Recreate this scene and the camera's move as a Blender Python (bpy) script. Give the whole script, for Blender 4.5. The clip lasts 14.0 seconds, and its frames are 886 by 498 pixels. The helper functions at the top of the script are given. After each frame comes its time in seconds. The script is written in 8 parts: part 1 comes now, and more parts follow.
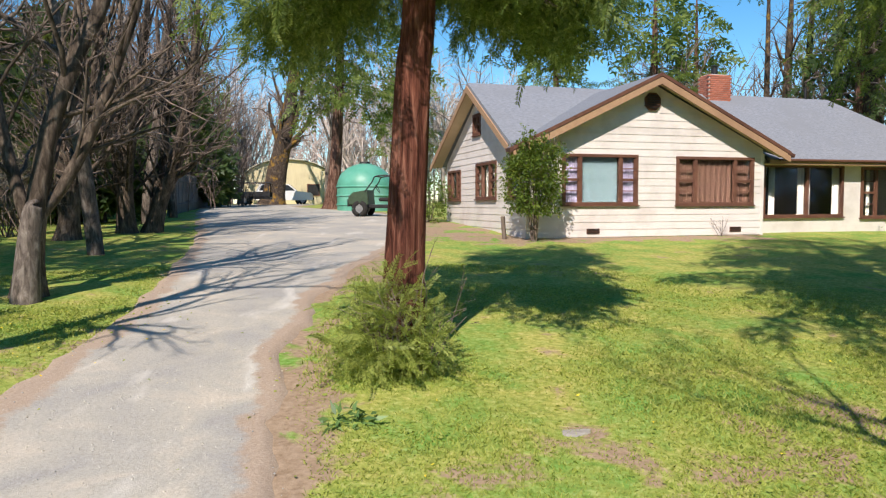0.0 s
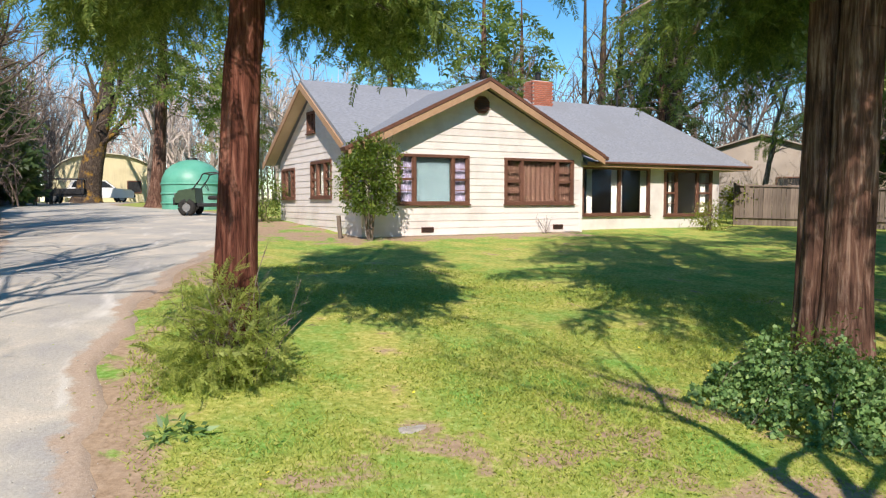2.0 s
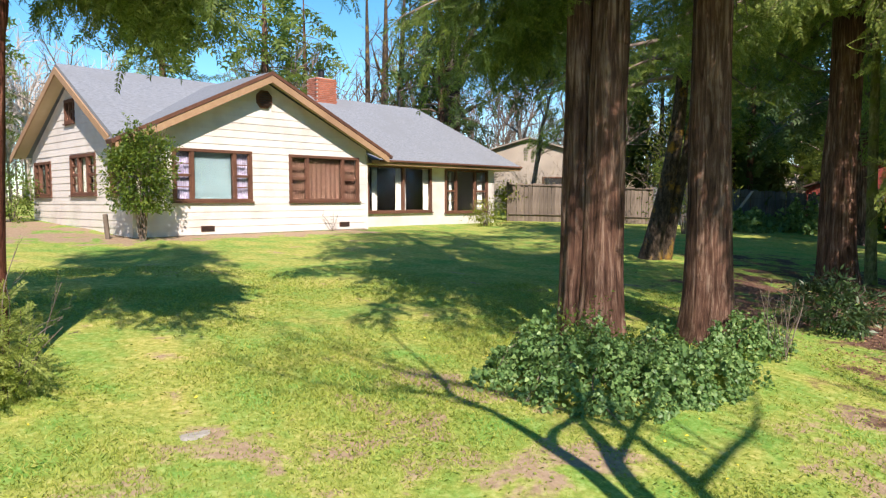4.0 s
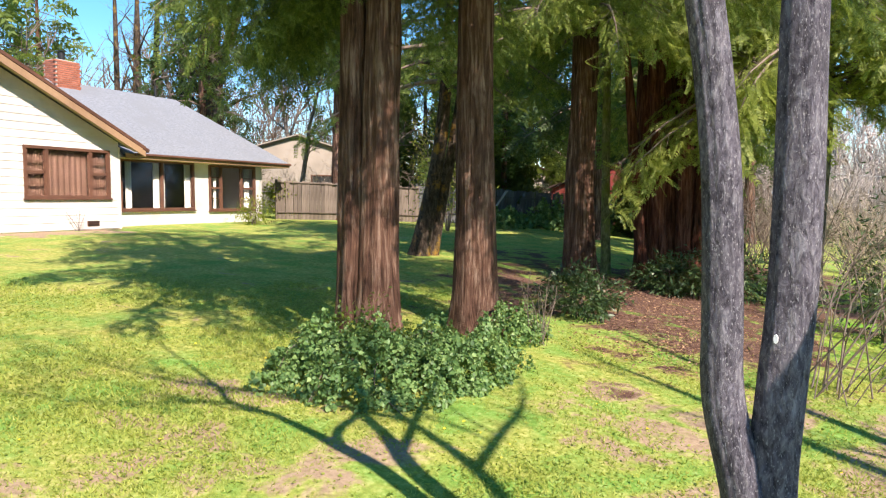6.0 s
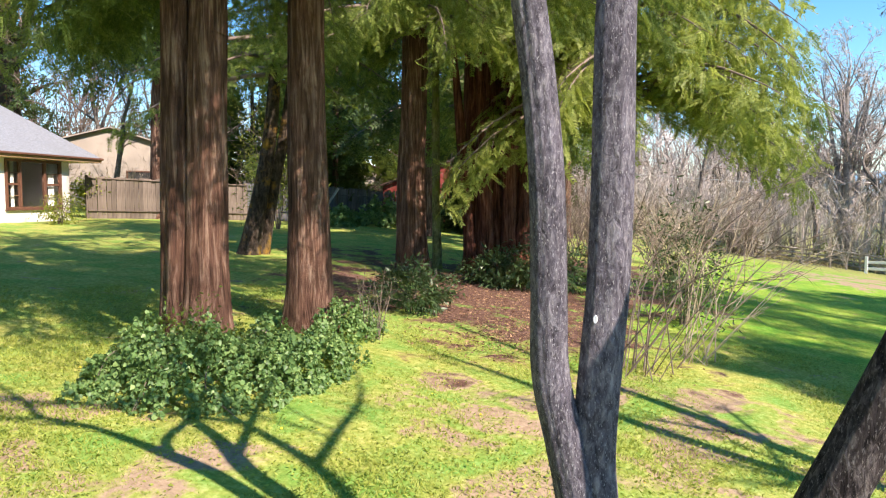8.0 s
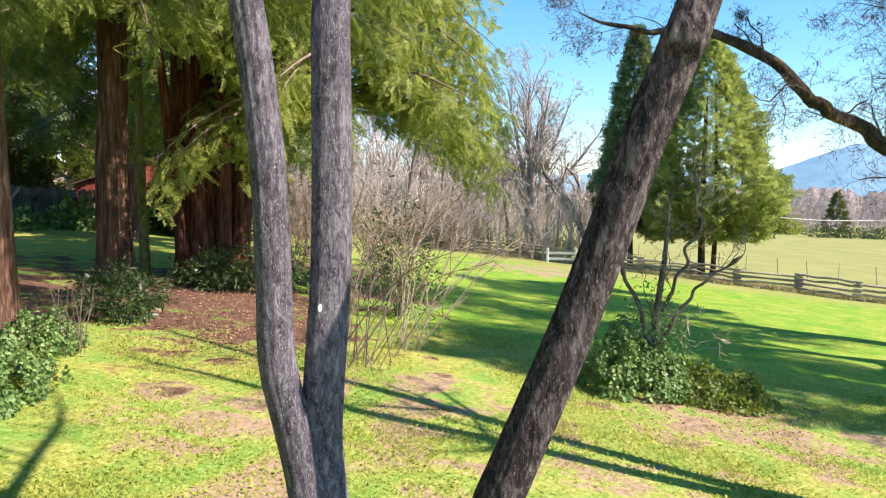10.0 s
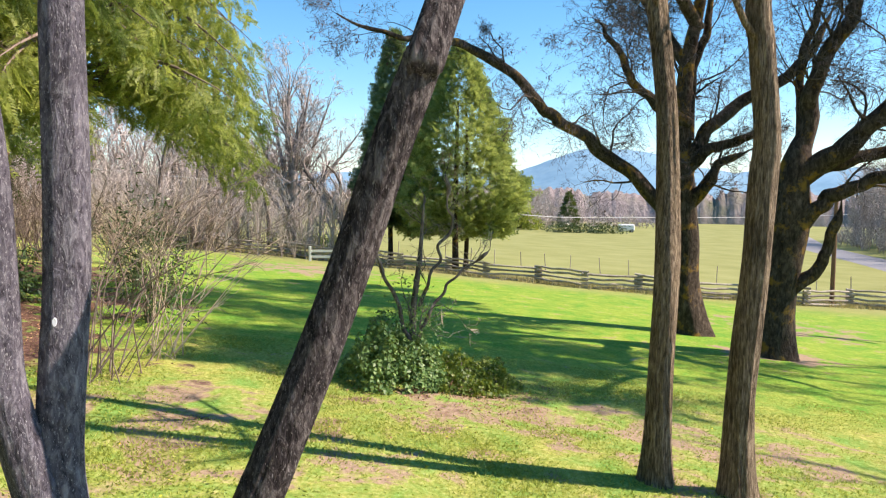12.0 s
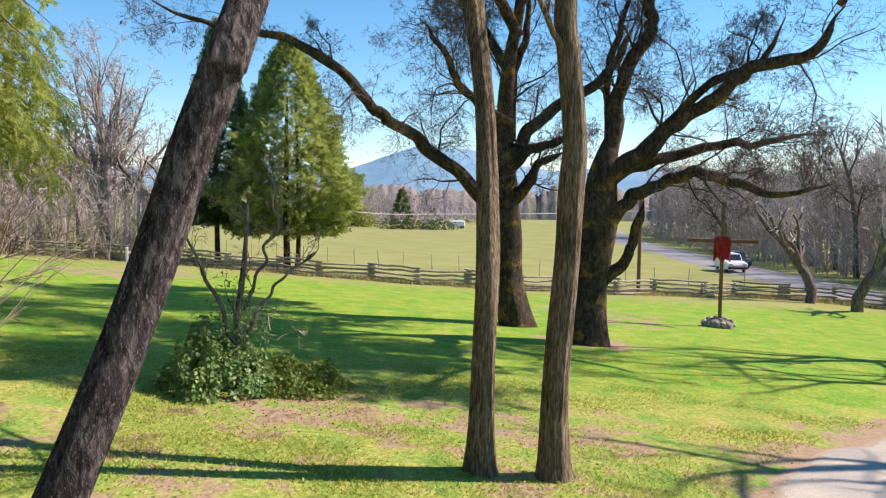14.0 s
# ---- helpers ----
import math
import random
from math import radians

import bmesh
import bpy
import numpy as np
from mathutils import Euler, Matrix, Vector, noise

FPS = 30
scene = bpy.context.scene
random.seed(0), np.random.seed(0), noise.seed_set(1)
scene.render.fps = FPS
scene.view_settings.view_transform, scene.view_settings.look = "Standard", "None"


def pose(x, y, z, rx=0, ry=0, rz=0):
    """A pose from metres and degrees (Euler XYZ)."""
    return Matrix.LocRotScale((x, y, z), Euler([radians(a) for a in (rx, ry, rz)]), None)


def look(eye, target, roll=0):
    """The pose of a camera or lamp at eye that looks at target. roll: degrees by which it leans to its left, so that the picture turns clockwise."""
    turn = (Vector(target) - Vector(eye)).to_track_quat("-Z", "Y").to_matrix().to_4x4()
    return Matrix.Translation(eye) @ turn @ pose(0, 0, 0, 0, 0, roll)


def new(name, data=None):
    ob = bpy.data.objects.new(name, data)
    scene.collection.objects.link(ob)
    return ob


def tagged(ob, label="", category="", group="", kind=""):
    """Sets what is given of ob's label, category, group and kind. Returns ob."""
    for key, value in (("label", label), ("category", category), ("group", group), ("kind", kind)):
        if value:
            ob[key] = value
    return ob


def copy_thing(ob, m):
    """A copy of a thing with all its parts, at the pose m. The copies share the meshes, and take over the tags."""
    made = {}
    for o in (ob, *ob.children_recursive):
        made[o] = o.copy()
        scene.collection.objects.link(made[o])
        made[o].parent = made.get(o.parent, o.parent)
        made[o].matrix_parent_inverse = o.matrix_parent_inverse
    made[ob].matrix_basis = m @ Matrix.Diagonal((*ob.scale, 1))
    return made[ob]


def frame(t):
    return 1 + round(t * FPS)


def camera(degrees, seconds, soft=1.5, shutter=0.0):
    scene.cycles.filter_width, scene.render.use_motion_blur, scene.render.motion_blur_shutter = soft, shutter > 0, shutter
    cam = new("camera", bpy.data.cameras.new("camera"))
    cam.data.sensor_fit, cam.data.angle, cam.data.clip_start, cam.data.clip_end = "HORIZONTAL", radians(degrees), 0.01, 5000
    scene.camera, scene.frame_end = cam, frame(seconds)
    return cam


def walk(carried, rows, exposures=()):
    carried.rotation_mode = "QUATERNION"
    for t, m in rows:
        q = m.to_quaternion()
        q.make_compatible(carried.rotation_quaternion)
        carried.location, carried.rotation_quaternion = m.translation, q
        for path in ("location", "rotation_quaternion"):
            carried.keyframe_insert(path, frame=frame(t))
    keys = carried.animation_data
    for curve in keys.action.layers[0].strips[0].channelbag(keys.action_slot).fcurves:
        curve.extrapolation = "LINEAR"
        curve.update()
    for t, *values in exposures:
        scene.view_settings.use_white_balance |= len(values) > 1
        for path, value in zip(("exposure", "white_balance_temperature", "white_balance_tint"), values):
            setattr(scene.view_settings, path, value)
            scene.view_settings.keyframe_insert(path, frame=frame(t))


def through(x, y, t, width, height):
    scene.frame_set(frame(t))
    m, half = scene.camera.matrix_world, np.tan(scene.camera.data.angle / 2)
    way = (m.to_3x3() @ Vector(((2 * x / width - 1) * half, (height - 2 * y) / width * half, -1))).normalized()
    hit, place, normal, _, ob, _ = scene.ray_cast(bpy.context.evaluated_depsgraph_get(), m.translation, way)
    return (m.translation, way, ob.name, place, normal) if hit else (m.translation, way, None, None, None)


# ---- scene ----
cam = camera(63.5, 14.0, 1.25)

PATH = [
    (0, (0.018, 0.001, 2.406), (0.0135, 1.9969, 2.2816), -0.18),
    (0.5, (0.03, -0.012, 2.422), (0.1297, 1.9813, 2.2957), -0.18),
    (1, (0.021, -0.033, 2.423), (0.2235, 1.9523, 2.2959), -0.19),
    (1.5, (0.024, -0.034, 2.439), (0.3391, 1.9364, 2.3093), -0.16),
    (2, (0.033, -0.038, 2.437), (0.4779, 1.907, 2.3057), -0.11),
    (4.5, (0.027, -0.052, 2.386), (1.1395, 1.605, 2.249), -0.06),
    (5, (0.001, -0.021, 2.381), (1.2413, 1.5425, 2.2432), 0.09),
    (5.5, (-0.025, 0.041, 2.382), (1.3813, 1.4564, 2.2423), 0.14),
    (6, (-0.049, 0.041, 2.391), (1.4404, 1.3679, 2.25), 0.16),
    (6.5, (-0.078, 0.052, 2.397), (1.5173, 1.2504, 2.2542), 0.20),
    (7, (-0.09, 0.053, 2.394), (1.5654, 1.1665, 2.2497), 0.21),
    (9.5, (-0.165, 0.034, 2.327), (1.779, 0.483, 2.1841), 0.11),
    (10, (-0.226, 0.032, 2.338), (1.7581, 0.2388, 2.1955), 0.11),
    (10.5, (-0.274, 0.025, 2.357), (1.72, 0.076, 2.2143), 0.17),
    (11, (-0.319, 0.023, 2.371), (1.6722, -0.0966, 2.2262), 0.29),
    (11.5, (-0.338, 0.014, 2.371), (1.6368, -0.2704, 2.225), 0.40),
    (12, (-0.335, -0.001, 2.377), (1.6096, -0.4459, 2.2305), 0.47),
    (12.5, (-0.337, -0.014, 2.384), (1.5675, -0.6056, 2.237), 0.51),
    (13, (-0.349, -0.043, 2.395), (1.5191, -0.7422, 2.2462), 0.51),
    (13.5, (-0.36, -0.071, 2.406), (1.4714, -0.8615, 2.2566), 0.53),
    (14, (-0.344, -0.098, 2.414), (1.447, -0.9756, 2.2629), 0.53),
]
walk(cam, [(t, look(eye, target, roll)) for t, eye, target, roll in PATH],
     [(0, 0.29, 6700, 16), (2, 0.40, 6700, 16), (5, 0.78, 6850, 17), (7, 1.0, 6950, 19), (10, 1.02, 7100, 21), (12, 0.80, 7150, 22), (14, 0.58, 7150, 24)])

# ---- world and sun ----
SUN_DIR = Vector((-0.255, -0.967, 0.0)).normalized()
SUN_EL = radians(43)
world = bpy.data.worlds.new("sky")
scene.world = world
world.use_nodes = True
_wn = world.node_tree.nodes
_sky = _wn.new("ShaderNodeTexSky")
_sky.sky_type = "NISHITA"
_sky.sun_disc = False
_sky.sun_elevation = SUN_EL
_sky.sun_rotation = math.atan2(SUN_DIR.x, SUN_DIR.y)
_sky.air_density, _sky.dust_density, _sky.ozone_density = 1.0, 0.0, 2.2
_sky.altitude = 300
_wn["Background"].inputs["Strength"].default_value = 0.125
_vivid = _wn.new("ShaderNodeHueSaturation")
_vivid.inputs["Saturation"].default_value = 1.3
_vivid.inputs["Hue"].default_value = 0.487
world.node_tree.links.new(_sky.outputs["Color"], _vivid.inputs["Color"])
_tint = _wn.new("ShaderNodeMix")
_tint.data_type, _tint.blend_type = "RGBA", "MULTIPLY"
_tint.inputs[0].default_value, _tint.inputs[7].default_value = 1.0, (0.84, 0.98, 1.06, 1.0)
world.node_tree.links.new(_vivid.outputs["Color"], _tint.inputs[6])
world.node_tree.links.new(_tint.outputs[2], _wn["Background"].inputs["Color"])
sun = new("sun", bpy.data.lights.new("sun", "SUN"))
sun.data.energy, sun.data.angle, sun.data.color = 5.0, radians(0.55), (1.0, 0.93, 0.82)
_to_sun = Vector((SUN_DIR.x * math.cos(SUN_EL), SUN_DIR.y * math.cos(SUN_EL), math.sin(SUN_EL)))
sun.matrix_world = look(_to_sun * 60, (0, 0, 0))


# ---- materials ----
def col(c, k=1.0):
    return (c[0] * k, c[1] * k, c[2] * k, 1.0)


def base_mat(name, rough=0.8, metal=0.0, spec=0.35):
    m = bpy.data.materials.new(name)
    m.use_nodes = True
    b = m.node_tree.nodes["Principled BSDF"]
    b.inputs["Roughness"].default_value = rough
    b.inputs["Metallic"].default_value = metal
    b.inputs["Specular IOR Level"].default_value = spec
    return m, m.node_tree.nodes, m.node_tree.links, b


def ramp(nodes, stops):
    r = nodes.new("ShaderNodeValToRGB")
    e = r.color_ramp.elements
    while len(e) < len(stops):
        e.new(0.5)
    for k, (p, c) in enumerate(stops):
        e[k].position, e[k].color = p, col(c)
    return r


def noise_tex(nodes, links, vec, scale, detail=5.0, rough=0.6, dist=0.0):
    n = nodes.new("ShaderNodeTexNoise")
    n.inputs["Scale"].default_value = scale
    n.inputs["Detail"].default_value = detail
    n.inputs["Roughness"].default_value = rough
    n.inputs["Distortion"].default_value = dist
    if vec is not None:
        links.new(vec, n.inputs["Vector"])
    return n


def mixc(nodes, links, fac, a, b, mode="MIX"):
    m = nodes.new("ShaderNodeMix")
    m.data_type, m.blend_type = "RGBA", mode
    for sock, v in ((m.inputs[0], fac), (m.inputs[6], a), (m.inputs[7], b)):
        if isinstance(v, (int, float)):
            sock.default_value = v
        elif isinstance(v, tuple):
            sock.default_value = col(v)
        else:
            links.new(v, sock)
    return m.outputs[2]


def rough_mat(name, a, b, c=None, scale=6.0, stretch=(1, 1, 1), rough=0.85, bump=0.3, large=0.5, island=0.0, single=0.0,
              metal=0.0, spec=0.3, depth=0.02, sharp=(0.3, 0.7)):
    """Two colours by fine noise, a third by stains at a larger scale, with relief; island and single vary the value piece by piece."""
    m, nodes, links, bsdf = base_mat(name, rough, metal, spec)
    tc, mp = nodes.new("ShaderNodeTexCoord"), nodes.new("ShaderNodeMapping")
    mp.inputs["Scale"].default_value = stretch
    links.new(tc.outputs["Object"], mp.inputs["Vector"])
    n1 = noise_tex(nodes, links, mp.outputs["Vector"], scale)
    r1 = ramp(nodes, ((sharp[0], a), (sharp[1], b)))
    links.new(n1.outputs["Fac"], r1.inputs["Fac"])
    out = r1.outputs["Color"]
    if c is not None:
        n2 = noise_tex(nodes, links, tc.outputs["Object"], large, 4.0, 0.65)
        r2 = ramp(nodes, ((0.48, (0, 0, 0)), (0.68, (1, 1, 1))))
        links.new(n2.outputs["Fac"], r2.inputs["Fac"])
        out = mixc(nodes, links, r2.outputs["Color"], out, c)
    for k, amount in ((0, island), (1, single)):
        if amount:
            src = nodes.new("ShaderNodeNewGeometry").outputs["Random Per Island"] if k == 0 else nodes.new("ShaderNodeObjectInfo").outputs["Random"]
            mr = nodes.new("ShaderNodeMapRange")
            mr.inputs["To Min"].default_value, mr.inputs["To Max"].default_value = 1 - amount, 1 + amount
            links.new(src, mr.inputs["Value"])
            hs = nodes.new("ShaderNodeHueSaturation")
            links.new(mr.outputs["Result"], hs.inputs["Value"])
            links.new(out, hs.inputs["Color"])
            out = hs.outputs["Color"]
    links.new(out, bsdf.inputs["Base Color"])
    if bump:
        bp = nodes.new("ShaderNodeBump")
        bp.inputs["Strength"].default_value, bp.inputs["Distance"].default_value = bump, depth
        links.new(n1.outputs["Fac"], bp.inputs["Height"])
        links.new(bp.outputs["Normal"], bsdf.inputs["Normal"])
    return m


def leaf_mat(name, a, b, c, through=0.3, rough=0.55, patch=0.7, spec=0.3):
    """Leaves: colour leaf by leaf and by patches of the crown, with light coming through them."""
    m, nodes, links, bsdf = base_mat(name, rough, 0.0, spec)
    geo, tc = nodes.new("ShaderNodeNewGeometry"), nodes.new("ShaderNodeTexCoord")
    r = ramp(nodes, ((0.0, a), (0.55, b), (1.0, c)))
    n = noise_tex(nodes, links, tc.outputs["Object"], patch, 3.0)
    ad = nodes.new("ShaderNodeMath")
    ad.operation = "MULTIPLY_ADD"
    ad.inputs[1].default_value, ad.inputs[2].default_value = 0.6, -0.12
    links.new(geo.outputs["Random Per Island"], ad.inputs[0])
    a2 = nodes.new("ShaderNodeMath")
    a2.operation = "MULTIPLY_ADD"
    a2.inputs[1].default_value = 0.55
    links.new(n.outputs["Fac"], a2.inputs[0])
    links.new(ad.outputs[0], a2.inputs[2])
    links.new(a2.outputs[0], r.inputs["Fac"])
    links.new(r.outputs["Color"], bsdf.inputs["Base Color"])
    tr, mx = nodes.new("ShaderNodeBsdfTranslucent"), nodes.new("ShaderNodeMixShader")
    bright = mixc(nodes, links, 0.35, r.outputs["Color"], (0.42, 0.5, 0.06))
    links.new(bright, tr.inputs["Color"])
    mx.inputs[0].default_value = through
    links.new(bsdf.outputs[0], mx.inputs[1])
    links.new(tr.outputs[0], mx.inputs[2])
    links.new(mx.outputs[0], nodes["Material Output"].inputs["Surface"])
    return m


def bark_mat(name, dark, mid, light, moss=None, moss_at=0.62, scale=9.0, stretch=(1, 1, 0.16), bump=0.9, large=0.8, depth=0.03, fleck=None, edge=0.17):
    """Furrowed bark along the trunk, paler ridges, blotches, and moss on patches."""
    m, nodes, links, bsdf = base_mat(name, 0.92, 0.0, 0.15)
    tc, mp = nodes.new("ShaderNodeTexCoord"), nodes.new("ShaderNodeMapping")
    mp.inputs["Scale"].default_value = stretch
    links.new(tc.outputs["Object"], mp.inputs["Vector"])
    n1 = noise_tex(nodes, links, mp.outputs["Vector"], scale, 7.0, 0.68, 0.6)
    r1 = ramp(nodes, ((0.51 - edge, dark), (0.51, mid), (0.51 + edge, light)))
    links.new(n1.outputs["Fac"], r1.inputs["Fac"])
    n2 = noise_tex(nodes, links, tc.outputs["Object"], large, 4.0)
    r2 = ramp(nodes, ((0.35, (0.62, 0.62, 0.62)), (0.7, (1.25, 1.25, 1.25))))
    links.new(n2.outputs["Fac"], r2.inputs["Fac"])
    out = mixc(nodes, links, 1.0, r1.outputs["Color"], r2.outputs["Color"], "MULTIPLY")
    if fleck:
        n4 = noise_tex(nodes, links, mp.outputs["Vector"], scale * 4.5, 3.0, 0.5)
        r4 = ramp(nodes, ((0.60, (0, 0, 0)), (0.68, (1, 1, 1))))
        links.new(n4.outputs["Fac"], r4.inputs["Fac"])
        out = mixc(nodes, links, r4.outputs["Color"], out, fleck)
    if moss:
        n3 = noise_tex(nodes, links, tc.outputs["Object"], 1.7, 6.0, 0.7)
        r3 = ramp(nodes, ((moss_at, (0, 0, 0)), (moss_at + 0.1, (1, 1, 1))))
        links.new(n3.outputs["Fac"], r3.inputs["Fac"])
        out = mixc(nodes, links, r3.outputs["Color"], out, moss)
    links.new(out, bsdf.inputs["Base Color"])
    bp = nodes.new("ShaderNodeBump")
    bp.inputs["Strength"].default_value, bp.inputs["Distance"].default_value = bump, depth
    links.new(n1.outputs["Fac"], bp.inputs["Height"])
    links.new(bp.outputs["Normal"], bsdf.inputs["Normal"])
    return m


def glass_mat(name, tint, rough=0.05):
    m, nodes, links, bsdf = base_mat(name, rough, 0.0, 0.6)
    bsdf.inputs["Base Color"].default_value = col(tint)
    bsdf.inputs["Transmission Weight"].default_value = 1.0
    bsdf.inputs["IOR"].default_value = 1.45
    return m


M = {}
M["bark_red"] = bark_mat("redwood bark", (0.045, 0.023, 0.017), (0.15, 0.078, 0.055), (0.36, 0.24, 0.18), scale=17, stretch=(1, 1, 0.085), depth=0.06, bump=0.9, large=1.6)
M["bark_red_deep"] = bark_mat("deep red bark", (0.045, 0.015, 0.011), (0.17, 0.06, 0.04), (0.36, 0.165, 0.115), scale=18, stretch=(1, 1, 0.09), depth=0.06, bump=1.0)
M["bark_grey"] = bark_mat("grey lichen bark", (0.05, 0.044, 0.056), (0.145, 0.132, 0.16), (0.30, 0.285, 0.315), (0.09, 0.10, 0.02), 0.69, 34, (1, 1, 0.4), 1.0, 2.2, 0.025, fleck=(0.33, 0.32, 0.34))
M["bark_lean"] = bark_mat("dark furrowed bark", (0.016, 0.013, 0.014), (0.07, 0.057, 0.058), (0.21, 0.185, 0.18), (0.07, 0.075, 0.02), 0.75, 30, (1, 1, 0.34), 1.0, 2.0, 0.03, fleck=(0.22, 0.20, 0.195), edge=0.14)
M["bark_brown"] = bark_mat("ridged brown bark", (0.075, 0.055, 0.04), (0.23, 0.175, 0.118), (0.45, 0.36, 0.26), (0.22, 0.18, 0.02), 0.65, 52, (1, 1, 0.13), 1.0, 1.6, 0.04, edge=0.14)
M["bark_oak"] = bark_mat("oak bark with moss", (0.025, 0.018, 0.014), (0.075, 0.055, 0.042), (0.16, 0.125, 0.10), (0.27, 0.155, 0.03), 0.54, 12, (1, 1, 0.4), 0.9, 0.9, 0.04)
M["bark_moss"] = bark_mat("mossy pale bark", (0.10, 0.10, 0.045), (0.22, 0.22, 0.09), (0.38, 0.37, 0.18), (0.20, 0.24, 0.05), 0.5, 14, (1, 1, 0.4), 0.6, 0.9, 0.02)
M["bark_pale"] = bark_mat("pale grey brown bark", (0.06, 0.05, 0.042), (0.17, 0.14, 0.12), (0.33, 0.29, 0.25), None, 0.7, 12, (1, 1, 0.3), 0.7, 0.8, 0.02)
# grey bark of the poplar, lightened in colour to look sunlit
M["bark_haze"] = bark_mat("grey bark paled as if sunlit", (0.16, 0.14, 0.13), (0.32, 0.28, 0.26), (0.48, 0.43, 0.40), None, 0.7, 8, (1, 1, 0.3), 0.5, 0.8, 0.02)
M["bark_dusk"] = bark_mat("dull brown bark", (0.04, 0.031, 0.024), (0.11, 0.085, 0.066), (0.23, 0.185, 0.145), None, 0.7, 14, (1, 1, 0.25), 0.8, 0.9, 0.02)
M["twig"] = rough_mat("brown twigs", (0.13, 0.095, 0.078), (0.25, 0.195, 0.165), None, 4.0, rough=0.9, bump=0, island=0.35)
M["twig_pale"] = rough_mat("straw coloured twigs", (0.28, 0.225, 0.16), (0.46, 0.38, 0.28), None, 4.0, rough=0.9, bump=0, island=0.35)
# far twigs: sunlight and distance haze are put into this pale colour
M["twig_haze"] = rough_mat("twigs paled for sun and haze", (0.38, 0.32, 0.295), (0.58, 0.51, 0.465), None, 4.0, rough=0.9, bump=0, island=0.35)
M["twig_dark"] = rough_mat("dark oak twigs", (0.085, 0.064, 0.06), (0.16, 0.125, 0.115), None, 4.0, rough=0.9, bump=0, island=0.35)
M["needle"] = leaf_mat("redwood sprays", (0.035, 0.068, 0.02), (0.155, 0.225, 0.055), (0.46, 0.50, 0.14), 0.5, 0.5, 0.6)
# lighter copies of the needle colours, with sunlight on the crowns painted in
M["needle_bright"] = leaf_mat("cedar sprays lightened as if sunlit", (0.12, 0.17, 0.045), (0.35, 0.41, 0.10), (0.60, 0.62, 0.20), 0.55, 0.5, 0.6)
M["needle_mid"] = leaf_mat("redwood fronds lightened as if sunlit", (0.085, 0.135, 0.036), (0.27, 0.35, 0.085), (0.56, 0.60, 0.18), 0.55, 0.5, 0.6)
M["needle_dark"] = leaf_mat("dark conifer sprays", (0.018, 0.04, 0.018), (0.045, 0.085, 0.032), (0.11, 0.17, 0.05), 0.35, 0.5, 0.4)
M["cypress"] = leaf_mat("cypress leaves", (0.11, 0.155, 0.06), (0.32, 0.39, 0.13), (0.56, 0.58, 0.24), 0.5, 0.5, 0.35)
M["cypress_blue"] = leaf_mat("blue green cypress leaves", (0.04, 0.085, 0.06), (0.12, 0.20, 0.12), (0.26, 0.36, 0.20), 0.4, 0.5, 0.35)
M["leaf_shrub"] = leaf_mat("shrub leaves", (0.035, 0.08, 0.018), (0.12, 0.19, 0.03), (0.34, 0.37, 0.06), 0.4, 0.45, 1.1, 0.35)
M["leaf_ivy"] = leaf_mat("glossy ivy leaves", (0.04, 0.10, 0.03), (0.16, 0.28, 0.09), (0.42, 0.54, 0.20), 0.28, 0.45, 2.0, 0.35)
M["leaf_dark"] = leaf_mat("dark evergreen leaves", (0.018, 0.042, 0.017), (0.05, 0.095, 0.034), (0.14, 0.20, 0.075), 0.12, 0.42, 1.5, 0.4)
M["leaf_yellow"] = leaf_mat("yellow green leaves", (0.10, 0.14, 0.02), (0.24, 0.28, 0.04), (0.45, 0.46, 0.08), 0.4, 0.5, 1.0)
M["grass"] = leaf_mat("grass blades", (0.19, 0.26, 0.045), (0.40, 0.45, 0.095), (0.60, 0.60, 0.20), 0.42, 0.6, 0.8)
M["dry_leaf"] = rough_mat("withered leaves", (0.12, 0.07, 0.075), (0.27, 0.17, 0.15), None, 5, rough=0.9, bump=0, island=0.35)
M["stone"] = rough_mat("grey field stone", (0.22, 0.20, 0.18), (0.40, 0.37, 0.33), (0.24, 0.23, 0.19), 9, rough=0.95, bump=0.5, single=0.2)
M["rail"] = rough_mat("weathered split rail", (0.24, 0.21, 0.18), (0.48, 0.43, 0.375), (0.19, 0.165, 0.13), 7, (1, 1, 1), 0.95, 0.5, single=0.3)
M["fence"] = rough_mat("weathered fence board", (0.11, 0.085, 0.07), (0.22, 0.175, 0.145), (0.08, 0.06, 0.05), 5, (3, 3, 0.3), 0.95, 0.4, single=0.22)
M["fence_dark"] = rough_mat("dark grey fence board", (0.085, 0.085, 0.09), (0.16, 0.16, 0.165), (0.06, 0.065, 0.06), 5, (3, 3, 0.3), 0.95, 0.4, single=0.2)
M["paint"] = rough_mat("cream white painted siding", (0.68, 0.635, 0.605), (0.74, 0.695, 0.665), (0.60, 0.55, 0.52), 3.0, (0.4, 3, 3), 0.6, 0.06, 0.9, single=0.03)
M["soffit"] = rough_mat("tan painted soffit", (0.60, 0.46, 0.30), (0.66, 0.52, 0.35), (0.55, 0.42, 0.28), 3.0, rough=0.6, bump=0.05)
M["trim"] = rough_mat("brown painted trim", (0.115, 0.052, 0.034), (0.165, 0.078, 0.052), (0.09, 0.042, 0.03), 7.0, rough=0.55, bump=0.08)
M["fascia"] = rough_mat("tan and brown fascia", (0.36, 0.22, 0.13), (0.44, 0.28, 0.17), (0.30, 0.18, 0.11), 6.0, rough=0.6, bump=0.08)
